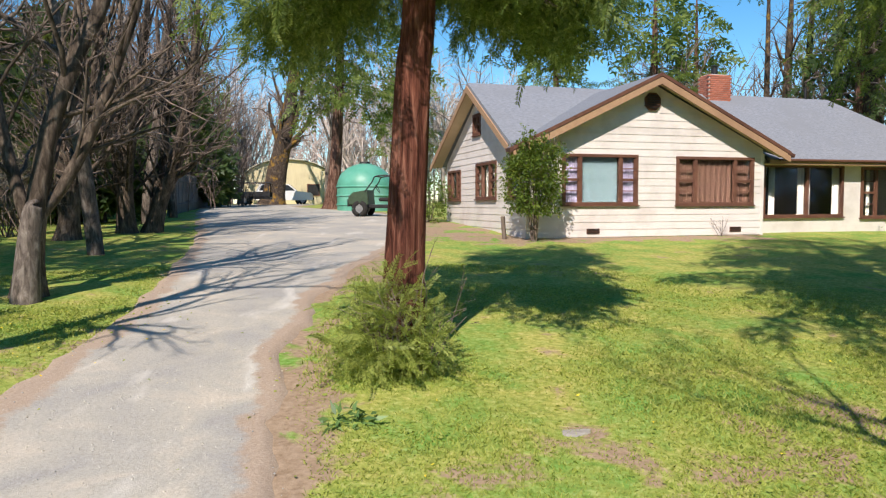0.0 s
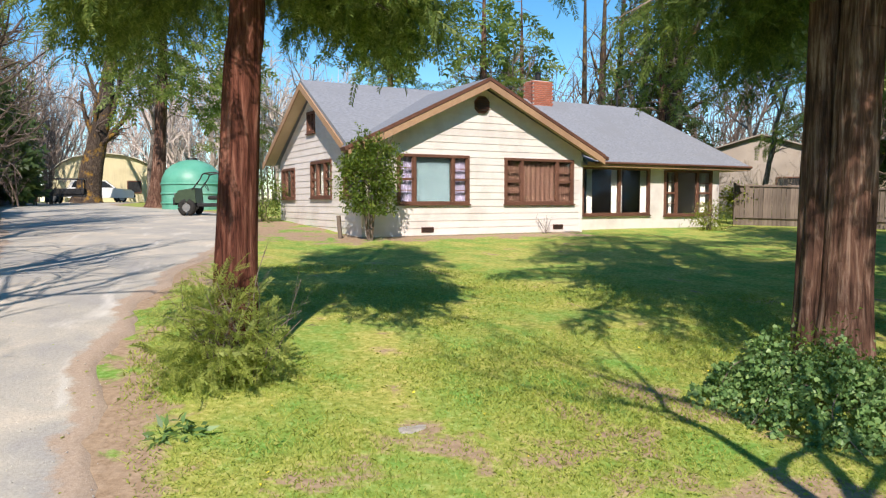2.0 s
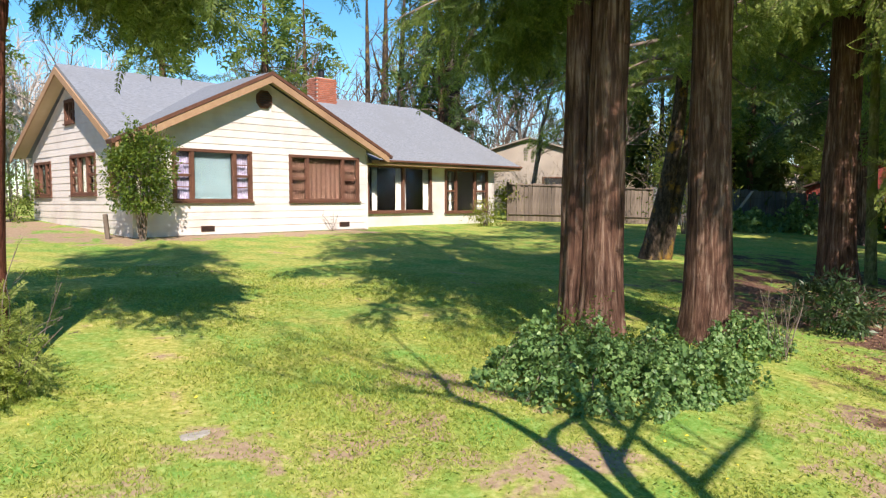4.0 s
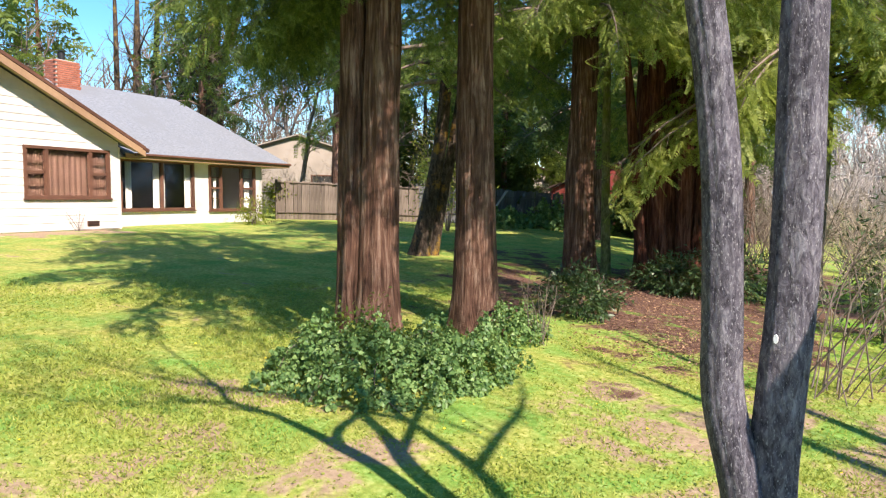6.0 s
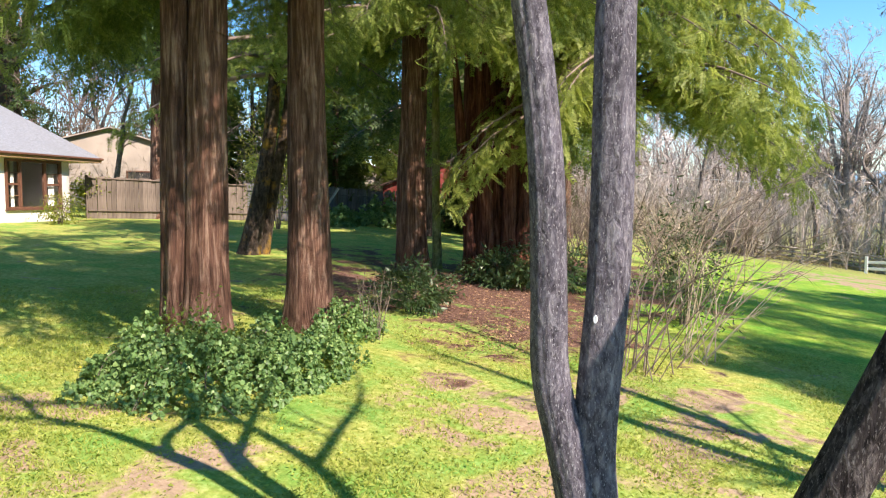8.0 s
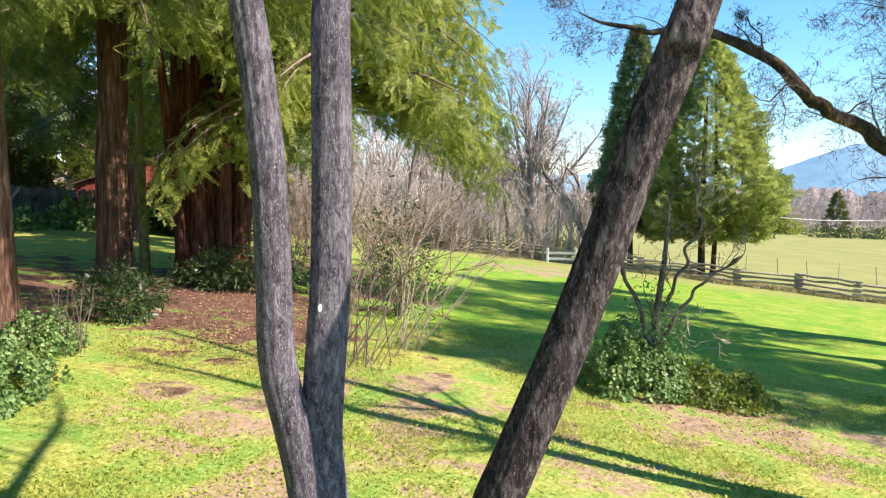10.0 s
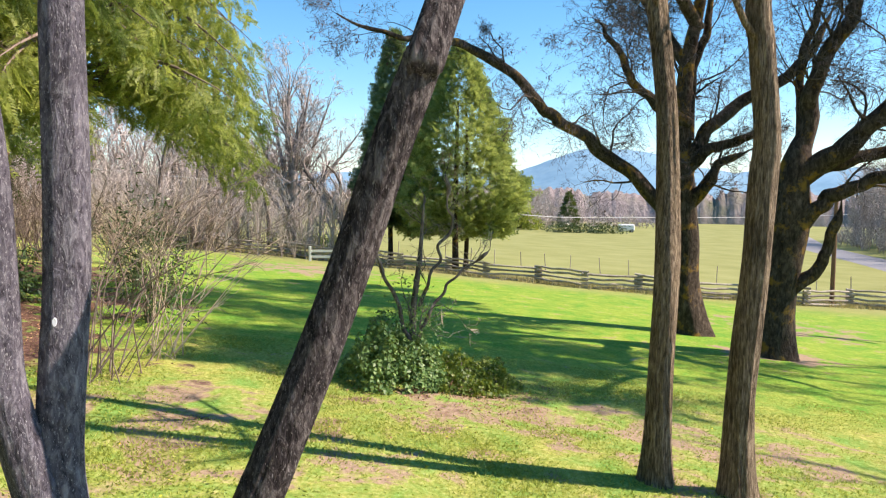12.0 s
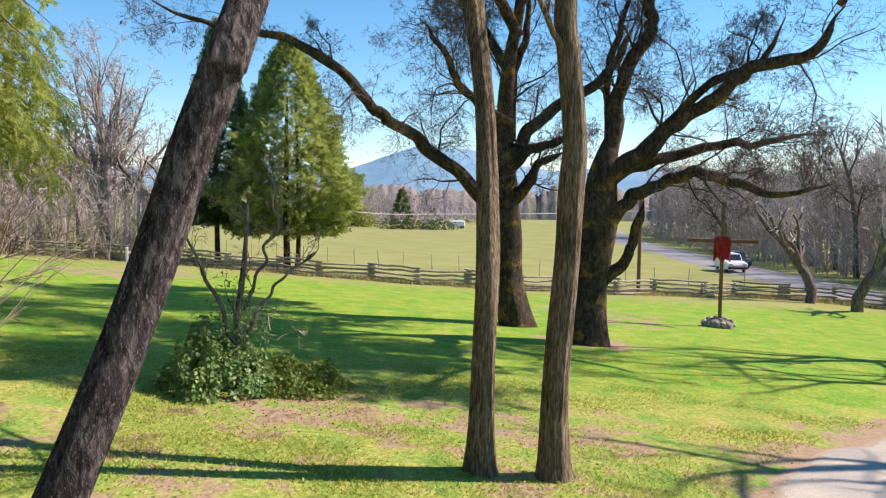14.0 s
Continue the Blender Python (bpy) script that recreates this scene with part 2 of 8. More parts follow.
M["roof"] = rough_mat("blue grey asphalt shingles", (0.16, 0.172, 0.195), (0.265, 0.28, 0.31), (0.20, 0.21, 0.23), 26, (0.35, 1, 1), 0.9, 0.35, 0.6, single=0.06)
M["brick"] = rough_mat("red brick", (0.36, 0.12, 0.075), (0.47, 0.18, 0.115), None, 14, rough=0.9, bump=0.3, single=0.22)
M["mortar"] = rough_mat("pale mortar", (0.40, 0.34, 0.30), (0.5, 0.43, 0.38), None, 20, rough=0.95, bump=0.3)
M["metal_dark"] = rough_mat("dark metal", (0.03, 0.03, 0.032), (0.06, 0.06, 0.062), None, 8, rough=0.5, bump=0.05, metal=0.6)
M["concrete"] = rough_mat("grey concrete", (0.36, 0.345, 0.32), (0.47, 0.45, 0.42), (0.28, 0.265, 0.24), 9, rough=0.95, bump=0.3)
M["pane"] = glass_mat("window pane", (0.85, 0.9, 0.92), 0.02)
M["curtain"] = rough_mat("pale curtain", (0.62, 0.58, 0.52), (0.72, 0.68, 0.62), None, 5, (9, 9, 0.5), 0.9, 0.2)
M["blind"] = rough_mat("pale green blind", (0.16, 0.23, 0.25), (0.19, 0.26, 0.28), None, 3, rough=0.85, bump=0.05)
M["curtain_brown"] = rough_mat("brown curtain", (0.10, 0.05, 0.036), (0.19, 0.10, 0.07), None, 7, (9, 9, 0.4), 0.9, 0.3)
M["curtain_violet"] = rough_mat("violet patterned curtain", (0.20, 0.16, 0.27), (0.42, 0.38, 0.47), None, 14, (4, 4, 1), 0.9, 0.1)
M["curtain_green"] = rough_mat("green curtain", (0.03, 0.15, 0.09), (0.06, 0.22, 0.13), None, 7, (9, 9, 0.4), 0.9, 0.2)
# indoor dimness put into a dark base colour
M["room"] = rough_mat("room darkened by colour", (0.05, 0.045, 0.04), (0.08, 0.07, 0.06), None, 2, rough=0.9, bump=0)


# ---- mesh helpers ----
def mesh_from(name, verts, faces, mat=None, smooth=True):
    me = bpy.data.meshes.new(name)
    v = np.asarray(verts, np.float32)
    if isinstance(faces, np.ndarray):
        k, n = faces.shape[1], len(faces)
        me.vertices.add(len(v))
        me.vertices.foreach_set("co", v.ravel())
        me.loops.add(n * k)
        me.loops.foreach_set("vertex_index", faces.astype(np.int32).ravel())
        me.polygons.add(n)
        me.polygons.foreach_set("loop_start", np.arange(0, n * k, k, dtype=np.int32))
    else:
        me.from_pydata([tuple(map(float, p)) for p in v], [], faces)
    me.update(calc_edges=True)
    if smooth:
        me.polygons.foreach_set("use_smooth", np.ones(len(me.polygons), bool))
    if mat:
        me.materials.append(mat)
    return me


def attach(ob, parent):
    ob.parent = parent
    return ob


def part_mesh(name, me, parent, label="", m=None):
    ob = new(name, me)
    attach(ob, parent)
    if m is not None:
        ob.matrix_local = m
    if label:
        ob["label"] = label
    if name in ("branchwork", "twig_growth", "crown", "foliage", "stem_cluster"):
        ob["kind"] = "stuff"
    return ob


def part(name, bm, mat, parent, label="", smooth=False, m=None):
    me = bpy.data.meshes.new(name)
    bm.to_mesh(me)
    bm.free()
    me.materials.append(mat)
    if smooth:
        me.polygons.foreach_set("use_smooth", np.ones(len(me.polygons), bool))
    return part_mesh(name, me, parent, label, m)


def thing(name, at, rz=0.0, label="", category="", group="", kind=""):
    ob = new(name)
    ob.empty_display_size = 0.2
    ob.matrix_world = pose(at[0], at[1], at[2], 0, 0, rz)
    return tagged(ob, label, category, group, kind)


def add_box(bm, x0, x1, y0, y1, z0, z1, bevel=0.0):
    vs = [bm.verts.new(p) for p in ((x0, y0, z0), (x1, y0, z0), (x1, y1, z0), (x0, y1, z0), (x0, y0, z1), (x1, y0, z1), (x1, y1, z1), (x0, y1, z1))]
    fs = [bm.faces.new([vs[i] for i in q]) for q in ((0, 3, 2, 1), (4, 5, 6, 7), (0, 1, 5, 4), (1, 2, 6, 5), (2, 3, 7, 6), (3, 0, 4, 7))]
    if bevel:
        es = list({e for f in fs for e in f.edges})
        bmesh.ops.bevel(bm, geom=es, offset=bevel, segments=1, affect="EDGES")
    return bm


def box(x0, x1, y0, y1, z0, z1, bevel=0.0):
    return add_box(bmesh.new(), x0, x1, y0, y1, z0, z1, bevel)


def beam(p, q, w, h, bevel=0.006):
    """A squared timber from p to q."""
    p, q = Vector(p), Vector(q)
    d = (q - p)
    bm = box(-w / 2, w / 2, 0, d.length, -h / 2, h / 2, bevel)
    m = d.to_track_quat("Y", "Z").to_matrix().to_4x4()
    m.translation = p
    bmesh.ops.transform(bm, matrix=m, verts=bm.verts)
    return bm


def add_cyl(bm, p, q, r0, r1=None, seg=16):
    p, q = Vector(p), Vector(q)
    d = q - p
    m = d.to_track_quat("Z", "Y").to_matrix().to_4x4()
    m.translation = (p + q) / 2
    bmesh.ops.create_cone(bm, cap_ends=True, segments=seg, radius1=r0, radius2=r0 if r1 is None else r1, depth=d.length, matrix=m)
    return bm


def prism(outline, y0, y1):
    """An outline in x and z, drawn out from y0 to y1."""
    bm = bmesh.new()
    a = [bm.verts.new((x, y0, z)) for x, z in outline]
    b = [bm.verts.new((x, y1, z)) for x, z in outline]
    bm.faces.new(a)
    bm.faces.new(b[::-1])
    n = len(a)
    for i in range(n):
        bm.faces.new((a[(i + 1) % n], a[i], b[i], b[(i + 1) % n]))
    bmesh.ops.recalc_face_normals(bm, faces=bm.faces)
    return bm


class Tubes:
    """Collects tapered tubes into one mesh."""

    def __init__(self):
        self.v, self.f, self.n, self.tri = [], [], 0, []

    def add(self, pts, radii, sides=6, rough=0.0, rng=None):
        pts = np.asarray(pts, float)
        radii = np.asarray(radii, float)
        d = np.gradient(pts, axis=0)
        d /= np.linalg.norm(d, axis=1, keepdims=True) + 1e-9
        ref = np.where(np.abs(d[:, 2:3]) > 0.9, [[1.0, 0, 0]], [[0, 0, 1.0]])
        ref = np.repeat(ref[:1], len(pts), 0)
        u = np.cross(ref, d)
        u /= np.linalg.norm(u, axis=1, keepdims=True) + 1e-9
        w = np.cross(d, u)
        a = np.arange(sides) * 2 * np.pi / sides
        r = radii[:, None] * np.ones(sides)
        if rough and rng is not None:
            r = r * (1 + rough * rng.normal(0, 1, r.shape))
        ring = pts[:, None] + r[..., None] * (np.cos(a)[None, :, None] * u[:, None] + np.sin(a)[None, :, None] * w[:, None])
        self.v.append(ring.reshape(-1, 3))
        i = np.arange(len(pts) - 1)[:, None] * sides
        j = np.arange(sides)[None]
        k = (j + 1) % sides
        q = np.stack([i + j, i + k, i + sides + k, i + sides + j], -1).reshape(-1, 4) + self.n
        self.f.append(q)
        self.n += ring.shape[0] * sides

    def blade(self, pts, r, rng):
        """A hair-thin twig as a folded sliver."""
        a, b, c = pts[0], pts[len(pts) // 2], pts[-1]
        s = np.cross(c - a, rng.normal(0, 1, 3))
        s = s / (np.linalg.norm(s) + 1e-9) * r
        self.v.append(np.array([a - s, a + s, b - s * 0.7, b + s * 0.7, c]))
        self.tri.append(np.array([(0, 1, 3), (0, 3, 2), (2, 3, 4)]) + self.n)
        self.n += 5

    def mesh(self, name, mat):
        if not self.tri:
            return mesh_from(name, np.concatenate(self.v), np.concatenate(self.f), mat)
        q = np.concatenate(self.f) if self.f else np.zeros((0, 4), int)
        return mesh_from(name, np.concatenate(self.v), np.concatenate([q[:, (0, 1, 2)], q[:, (0, 2, 3)], np.concatenate(self.tri)]), mat)


def smooth_path(pts, per=6):
    """A Catmull-Rom curve through control points of any width."""
    p = np.asarray(pts, float)
    p = np.vstack([2 * p[0] - p[1], p, 2 * p[-1] - p[-2]])
    out = []
    for i in range(1, len(p) - 2):
        t = np.linspace(0, 1, per, endpoint=False)[:, None]
        a, b, c, d = p[i - 1], p[i], p[i + 1], p[i + 2]
        out.append(0.5 * (2 * b + (c - a) * t + (2 * a - 5 * b + 4 * c - d) * t**2 + (3 * b - a - 3 * c + d) * t**3))
    return np.vstack(out + [p[-2:-1]])


def gz(x, y):
    """The height of the ground: it climbs towards the house and falls away to the meadow."""
    s = 0.08 * np.asarray(y, float) - 0.025 * np.asarray(x, float)
    up = 2.6 * (1 - np.exp(-np.maximum(s, 0) / 1.8))
    down = -6.5 * (1 - np.exp(np.minimum(s, 0) * 1.444 / 6.5))
    return np.where(s > 0, up, down)


def on_ground(x, y, dz=0.0):
    return (x, y, float(gz(x, y)) + dz)


def polar(az, d, z=None):
    """A place by compass angle to the right of +y and distance."""
    x, y = d * math.sin(radians(az)), d * math.cos(radians(az))
    return (x, y, float(gz(x, y)) if z is None else z)


# ---- ground ----
def ground_material():
    m, nodes, links, bsdf = base_mat("lawn and earth", 0.95, 0.0, 0.1)
    tc = nodes.new("ShaderNodeTexCoord")
    pos = tc.outputs["Object"]
    fine = noise_tex(nodes, links, pos, 14.0, 8.0, 0.7)
    mid = noise_tex(nodes, links, pos, 1.3, 6.0, 0.65, 0.4)
    big = noise_tex(nodes, links, pos, 0.22, 4.0, 0.6)
    green = ramp(nodes, ((0.3, (0.16, 0.20, 0.040)), (0.5, (0.30, 0.34, 0.075)), (0.72, (0.52, 0.50, 0.19))))
    links.new(fine.outputs["Fac"], green.inputs["Fac"])
    tone = ramp(nodes, ((0.36, (0.55, 0.9, 0.75)), (0.52, (1.0, 1.0, 1.0)), (0.68, (1.4, 1.15, 1.3))))
    links.new(mid.outputs["Fac"], tone.inputs["Fac"])
    lawn = mixc(nodes, links, 1.0, green.outputs["Color"], tone.outputs["Color"], "MULTIPLY")
    earth = ramp(nodes, ((0.3, (0.24, 0.165, 0.105)), (0.7, (0.45, 0.335, 0.235))))
    links.new(fine.outputs["Fac"], earth.inputs["Fac"])
    # red-brown needle litter, its colours darkened further for the grove's shade
    duff = ramp(nodes, ((0.3, (0.05, 0.028, 0.022)), (0.5, (0.13, 0.07, 0.052)), (0.75, (0.29, 0.19, 0.15))))
    links.new(fine.outputs["Fac"], duff.inputs["Fac"])
    field = ramp(nodes, ((0.3, (0.23, 0.245, 0.08)), (0.7, (0.31, 0.315, 0.125))))
    links.new(big.outputs["Fac"], field.inputs["Fac"])

    def masked(name, gain, floor):
        at = nodes.new("ShaderNodeAttribute")
        at.attribute_name = name
        mu = nodes.new("ShaderNodeMath")
        mu.operation = "MULTIPLY_ADD"
        mu.inputs[1].default_value, mu.inputs[2].default_value = gain, floor
        links.new(mid.outputs["Fac"], mu.inputs[0])
        ad = nodes.new("ShaderNodeMath")
        ad.operation = "ADD"
        links.new(mu.outputs[0], ad.inputs[0])
        links.new(at.outputs["Fac"], ad.inputs[1])
        r = ramp(nodes, ((0.42, (0, 0, 0)), (0.62, (1, 1, 1))))
        links.new(ad.outputs[0], r.inputs["Fac"])
        return r.outputs["Color"]

    lush = nodes.new("ShaderNodeAttribute")
    lush.attribute_name = "lush"
    rich = mixc(nodes, links, 1.0, lawn, (0.72, 0.98, 0.55), "MULTIPLY")
    lawn = mixc(nodes, links, lush.outputs["Fac"], lawn, rich)
    out = mixc(nodes, links, masked("bare", 2.7, -1.28), lawn, earth.outputs["Color"])
    out = mixc(nodes, links, masked("duff", 2.0, -1.0), out, duff.outputs["Color"])
    at = nodes.new("ShaderNodeAttribute")
    at.attribute_name = "far"
    out = mixc(nodes, links, at.outputs["Fac"], out, field.outputs["Color"])
    links.new(out, bsdf.inputs["Base Color"])
    bp = nodes.new("ShaderNodeBump")
    bp.inputs["Strength"].default_value, bp.inputs["Distance"].default_value = 0.4, 0.04
    links.new(fine.outputs["Fac"], bp.inputs["Height"])
    links.new(bp.outputs["Normal"], bsdf.inputs["Normal"])
    return m


def bump01(d, r, soft):
    """1 inside a radius, falling to 0 over soft metres."""
    return np.clip((r + soft - d) / soft, 0, 1)


DRIVE_L = smooth_path([(-1.0, -14), (-2.5, -6), (-3.3, -1), (-3.7, 3), (-4.05, 7.4), (-4.3, 9.5), (-5.0, 12.8), (-6.6, 18.6), (-9.5, 27), (-12.5, 36), (-15.5, 46), (-17, 60)], 8)
DRIVE_R = smooth_path([(7.4, -14), (6.2, -9), (5.0, -6.4), (3.0, -3.8), (0.9, -0.6), (-0.5, 2.4), (-1.1, 5), (-1.5, 6.6), (-1.75, 9.4), (-1.75, 12), (-1.2, 16.5), (-0.6, 22.0), (-1.2, 29), (-6.0, 38), (-9.5, 46), (-10, 60)], 8)


def drive_edges(y):
    return np.interp(y, DRIVE_L[:, 1], DRIVE_L[:, 0]), np.interp(y, DRIVE_R[:, 1], DRIVE_R[:, 0])


def off_drive(x, y):
    """Metres outside the drive, negative on it."""
    a, b = drive_edges(y)
    return np.maximum(a - x, x - b)


BARE_SPOTS = ((6.6, 3.4, 1.2, 0.46), (8.4, 1.6, 1.7, 0.5), (5.4, 2.0, 1.2, 0.42), (9.6, -2.6, 1.7, 0.55), (6.0, -4.2, 1.2, 0.42), (7.5, -6.0, 2.0, 0.4), (5.0, 0.2, 1.3, 0.45), (6.8, -0.9, 1.1, 0.45), (8.6, -4.6, 1.2, 0.45))


def build_ground():
    n = 224
    u = np.linspace(-1, 1, n)
    ax = np.sinh(u * 6.2) / np.sinh(6.2) * 3600
    gx, gy = np.meshgrid(ax + 4.0, ax + 6.0, indexing="ij")
    x, y = gx.ravel(), gy.ravel()
    r = np.hypot(x, y)
    z = gz(x, y)
    near = np.clip(1 - r / 60, 0, 1)
    for k in range(len(x)):
        if near[k] > 0:
            z[k] += near[k] * 0.05 * noise.noise((x[k] * 0.6, y[k] * 0.6, 0.0)) + near[k] * 0.02 * noise.noise((x[k] * 2.5, y[k] * 2.5, 3.0))
    on = off_drive(x, y) < -0.35
    z = np.where(on & (y < 60) & (y > -14), gz(x, y) - 0.05, z)
    i = np.arange(n - 1)[:, None] * n + np.arange(n - 1)[None]
    faces = np.stack([i, i + n, i + n + 1, i + 1], -1).reshape(-1, 4)
    me = mesh_from("ground", np.stack([x, y, z], 1), faces, ground_material())
    east = x > np.mean(drive_edges(y), axis=0)
    bare = np.where(east, 0.85, 0.3) * bump01(off_drive(x, y), 0.05, np.where(east, 0.5, 0.25)) * (np.abs(y - 18) < 34)
    # worn earth along the house front, under thin trees and in scattered patches of the lawn
    fx, fy = (x - 2.28) * 0.958 + (y - 19.42) * 0.286, -(x - 2.28) * 0.286 + (y - 19.42) * 0.958
    bare = np.maximum(bare, 0.75 * ((fx > -1.8) & (fx < 7.9)) * bump01(np.abs(fy + 0.35), 0.35, 0.8))
    bare = np.maximum(bare, 0.6 * ((fx < 0) & (fx > -2.6) & (fy > -0.5) & (fy < 8)))
    for cx, cy, cr, k in BARE_SPOTS + (
                          (1.4, 5.2, 0.6, 0.55), (2.6, 4.6, 0.7, 0.52), (3.2, 6.2, 0.8, 0.52), (0.4, 4.6, 0.5, 0.5), (3.6, 4.2, 0.7, 0.5), (16.0, -12.6, 1.6, 0.6), (22, -18, 3, 0.5), (36, -1.5, 4.0, 0.6)):
        bare = np.maximum(bare, k * bump01(np.hypot(x - cx, y - cy), cr * 0.5, cr))
    duff = np.zeros(len(x))
    for cx, cy, cr, k in ((12.3, 5.0, 2.2, 0.8), (9.8, 4.3, 2.0, 0.4), (14.6, 6.6, 2.6, 0.8), (16.5, 8.5, 3.0, 0.6), (11.2, 7.6, 1.6, 0.62), (7.6, 4.2, 1.8, 0.28), (9.7, -2.2, 1.6, 0.36), (10.4, -3.4, 1.4, 0.36), (9.0, 0.9, 2.4, 0.28), (18, 4.5, 3.0, 0.6), (13.0, 9.3, 1.9, 0.6), (9.6, 8.6, 1.3, 0.45), (17, 11.5, 3.0, 0.5), (23.5, 7.5, 3.6, 0.7)):
        duff = np.maximum(duff, k * bump01(np.hypot(x - cx, y - cy), cr * 0.6, cr))
    far = bump01(-(0.62 * x - 0.3 * y), -27.5, 4.0) * (r > 28)
    # thicker, greener grass away from the trees
    lush = np.clip((r - 11.5) / 4.0, 0, 1) * np.clip((7.5 - y) / 3.0, 0, 1) * (x > 8) * (far < 0.5)
    for name, values in (("bare", bare), ("duff", duff), ("far", far), ("lush", lush)):
        me.attributes.new(name, "FLOAT", "POINT").data.foreach_set("value", values.astype(np.float32))
    tagged(new("ground", me), "sunlit green lawn with worn earth sloping down from the house", "lawn", kind="structure")


build_ground()


def build_drive():
    ys = np.concatenate([np.arange(-14, 30, 0.25), np.arange(30, 60.5, 1.0)])
    cols = 28
    rows = []
    for y in ys:
        a, b = drive_edges(y)
        a += 0.22 * noise.noise((y * 0.7, 1.0, 0)) + 0.1 * noise.noise((y * 2.7, 1.0, 0))
        b += 0.22 * noise.noise((y * 0.7, 7.0, 0)) + 0.1 * noise.noise((y * 2.7, 7.0, 0))
        xs = np.linspace(a, b, cols)
        lift = 0.015 + 0.012 * np.array([noise.noise((x * 0.8, y * 0.8, 5)) for x in xs])
        lift[0] = lift[-1] = -0.06
        rows.append(np.stack([xs, np.full(cols, y), gz(xs, y) + lift], 1))
    v = np.concatenate(rows)
    i = np.arange(len(ys) - 1)[:, None] * cols + np.arange(cols - 1)[None]
    f = np.stack([i, i + 1, i + cols + 1, i + cols], -1).reshape(-1, 4)
    m, nodes, links, bsdf = base_mat("pale gravel", 0.95, 0.0, 0.15)
    tc = nodes.new("ShaderNodeTexCoord")
    n1 = noise_tex(nodes, links, tc.outputs["Object"], 38, 8, 0.75)
    n2 = noise_tex(nodes, links, tc.outputs["Object"], 0.9, 5, 0.6, 0.5)
    r1 = ramp(nodes, ((0.3, (0.33, 0.31, 0.275)), (0.5, (0.44, 0.415, 0.37)), (0.75, (0.54, 0.51, 0.46))))
    links.new(n1.outputs["Fac"], r1.inputs["Fac"])
    r2 = ramp(nodes, ((0.36, (0.84, 0.85, 0.88)), (0.52, (1.0, 0.99, 0.96)), (0.66, (1.24, 1.17, 1.08))))
    links.new(n2.outputs["Fac"], r2.inputs["Fac"])
    stone = mixc(nodes, links, 1.0, r1.outputs["Color"], r2.outputs["Color"], "MULTIPLY")
    at = nodes.new("ShaderNodeAttribute")
    at.attribute_name = "edge"
    ad = nodes.new("ShaderNodeMath")
    ad.operation = "MULTIPLY_ADD"
    ad.inputs[1].default_value = 0.9
    n3 = noise_tex(nodes, links, tc.outputs["Object"], 2.2, 6, 0.7)
    links.new(n3.outputs["Fac"], ad.inputs[0])
    links.new(at.outputs["Fac"], ad.inputs[2])
    r3 = ramp(nodes, ((0.85, (0, 0, 0)), (1.6, (1, 1, 1))))
    links.new(ad.outputs[0], r3.inputs["Fac"])
    dirt = ramp(nodes, ((0.3, (0.32, 0.235, 0.175)), (0.7, (0.50, 0.40, 0.31))))
    links.new(n1.outputs["Fac"], dirt.inputs["Fac"])
    mp = nodes.new("ShaderNodeMapping")
    mp.inputs["Scale"].default_value = (1.5, 0.45, 1.0)
    mp.inputs["Rotation"].default_value = (0, 0, 0.9)
    links.new(tc.outputs["Object"], mp.inputs["Vector"])
    n4 = noise_tex(nodes, links, mp.outputs["Vector"], 1.3, 4, 0.55, 0.3)
    r4 = ramp(nodes, ((0.60, (0, 0, 0)), (0.78, (1, 1, 1))))
    links.new(n4.outputs["Fac"], r4.inputs["Fac"])
    stone = mixc(nodes, links, r4.outputs["Color"], stone, (0.66, 0.63, 0.57))
    links.new(mixc(nodes, links, r3.outputs["Color"], stone, dirt.outputs["Color"]), bsdf.inputs["Base Color"])
    bp = nodes.new("ShaderNodeBump")
    bp.inputs["Strength"].default_value, bp.inputs["Distance"].default_value = 0.5, 0.02
    links.new(n1.outputs["Fac"], bp.inputs["Height"])
    links.new(bp.outputs["Normal"], bsdf.inputs["Normal"])
    M["gravel"] = m
    me = mesh_from("driveway", v, f, m)
    u = np.linspace(0, 1, cols)
    w = np.array([np.subtract(*drive_edges(y)[::-1]) for y in ys])[:, None]
    edge = np.clip(1 - np.minimum(u[None] * 0.8, (1 - u[None]) * 1.0) * w / 0.6, 0, 1)
    me.attributes.new("edge", "FLOAT", "POINT").data.foreach_set("value", edge.ravel().astype(np.float32))
    tagged(new("driveway", me), "pale compacted gravel driveway running past the house", "driveway", kind="structure")


build_drive()


# ---- house ----
HZ = 1.485
house = thing("house", (2.232, 19.406, HZ), math.degrees(math.atan2(0.286, 0.958)), "cream lapboard bungalow with brown trim and a blue-grey shingle roof", "house")
W1, DEP, W2, REC = 7.65, 7.4, 14.8, 0.5
EAVE, PEAK, RIDGE = 2.54, 4.33, 4.52
SIDE_EAVE = 2.37
BOARD = 0.205


def courses(z0, z1):
    z = z0
    while z < z1 - 0.02:
        yield z, min(z + BOARD, z1)
        z += BOARD


def cut(a, b, holes):
    """What is left of the stretch a to b outside the holes."""
    out = [(a, b)]
    for h0, h1 in holes:
        out = [q for p0, p1 in out for q in ((p0, min(p1, h0)), (max(p0, h1), p1)) if q[1] - q[0] > 0.03]
    return out


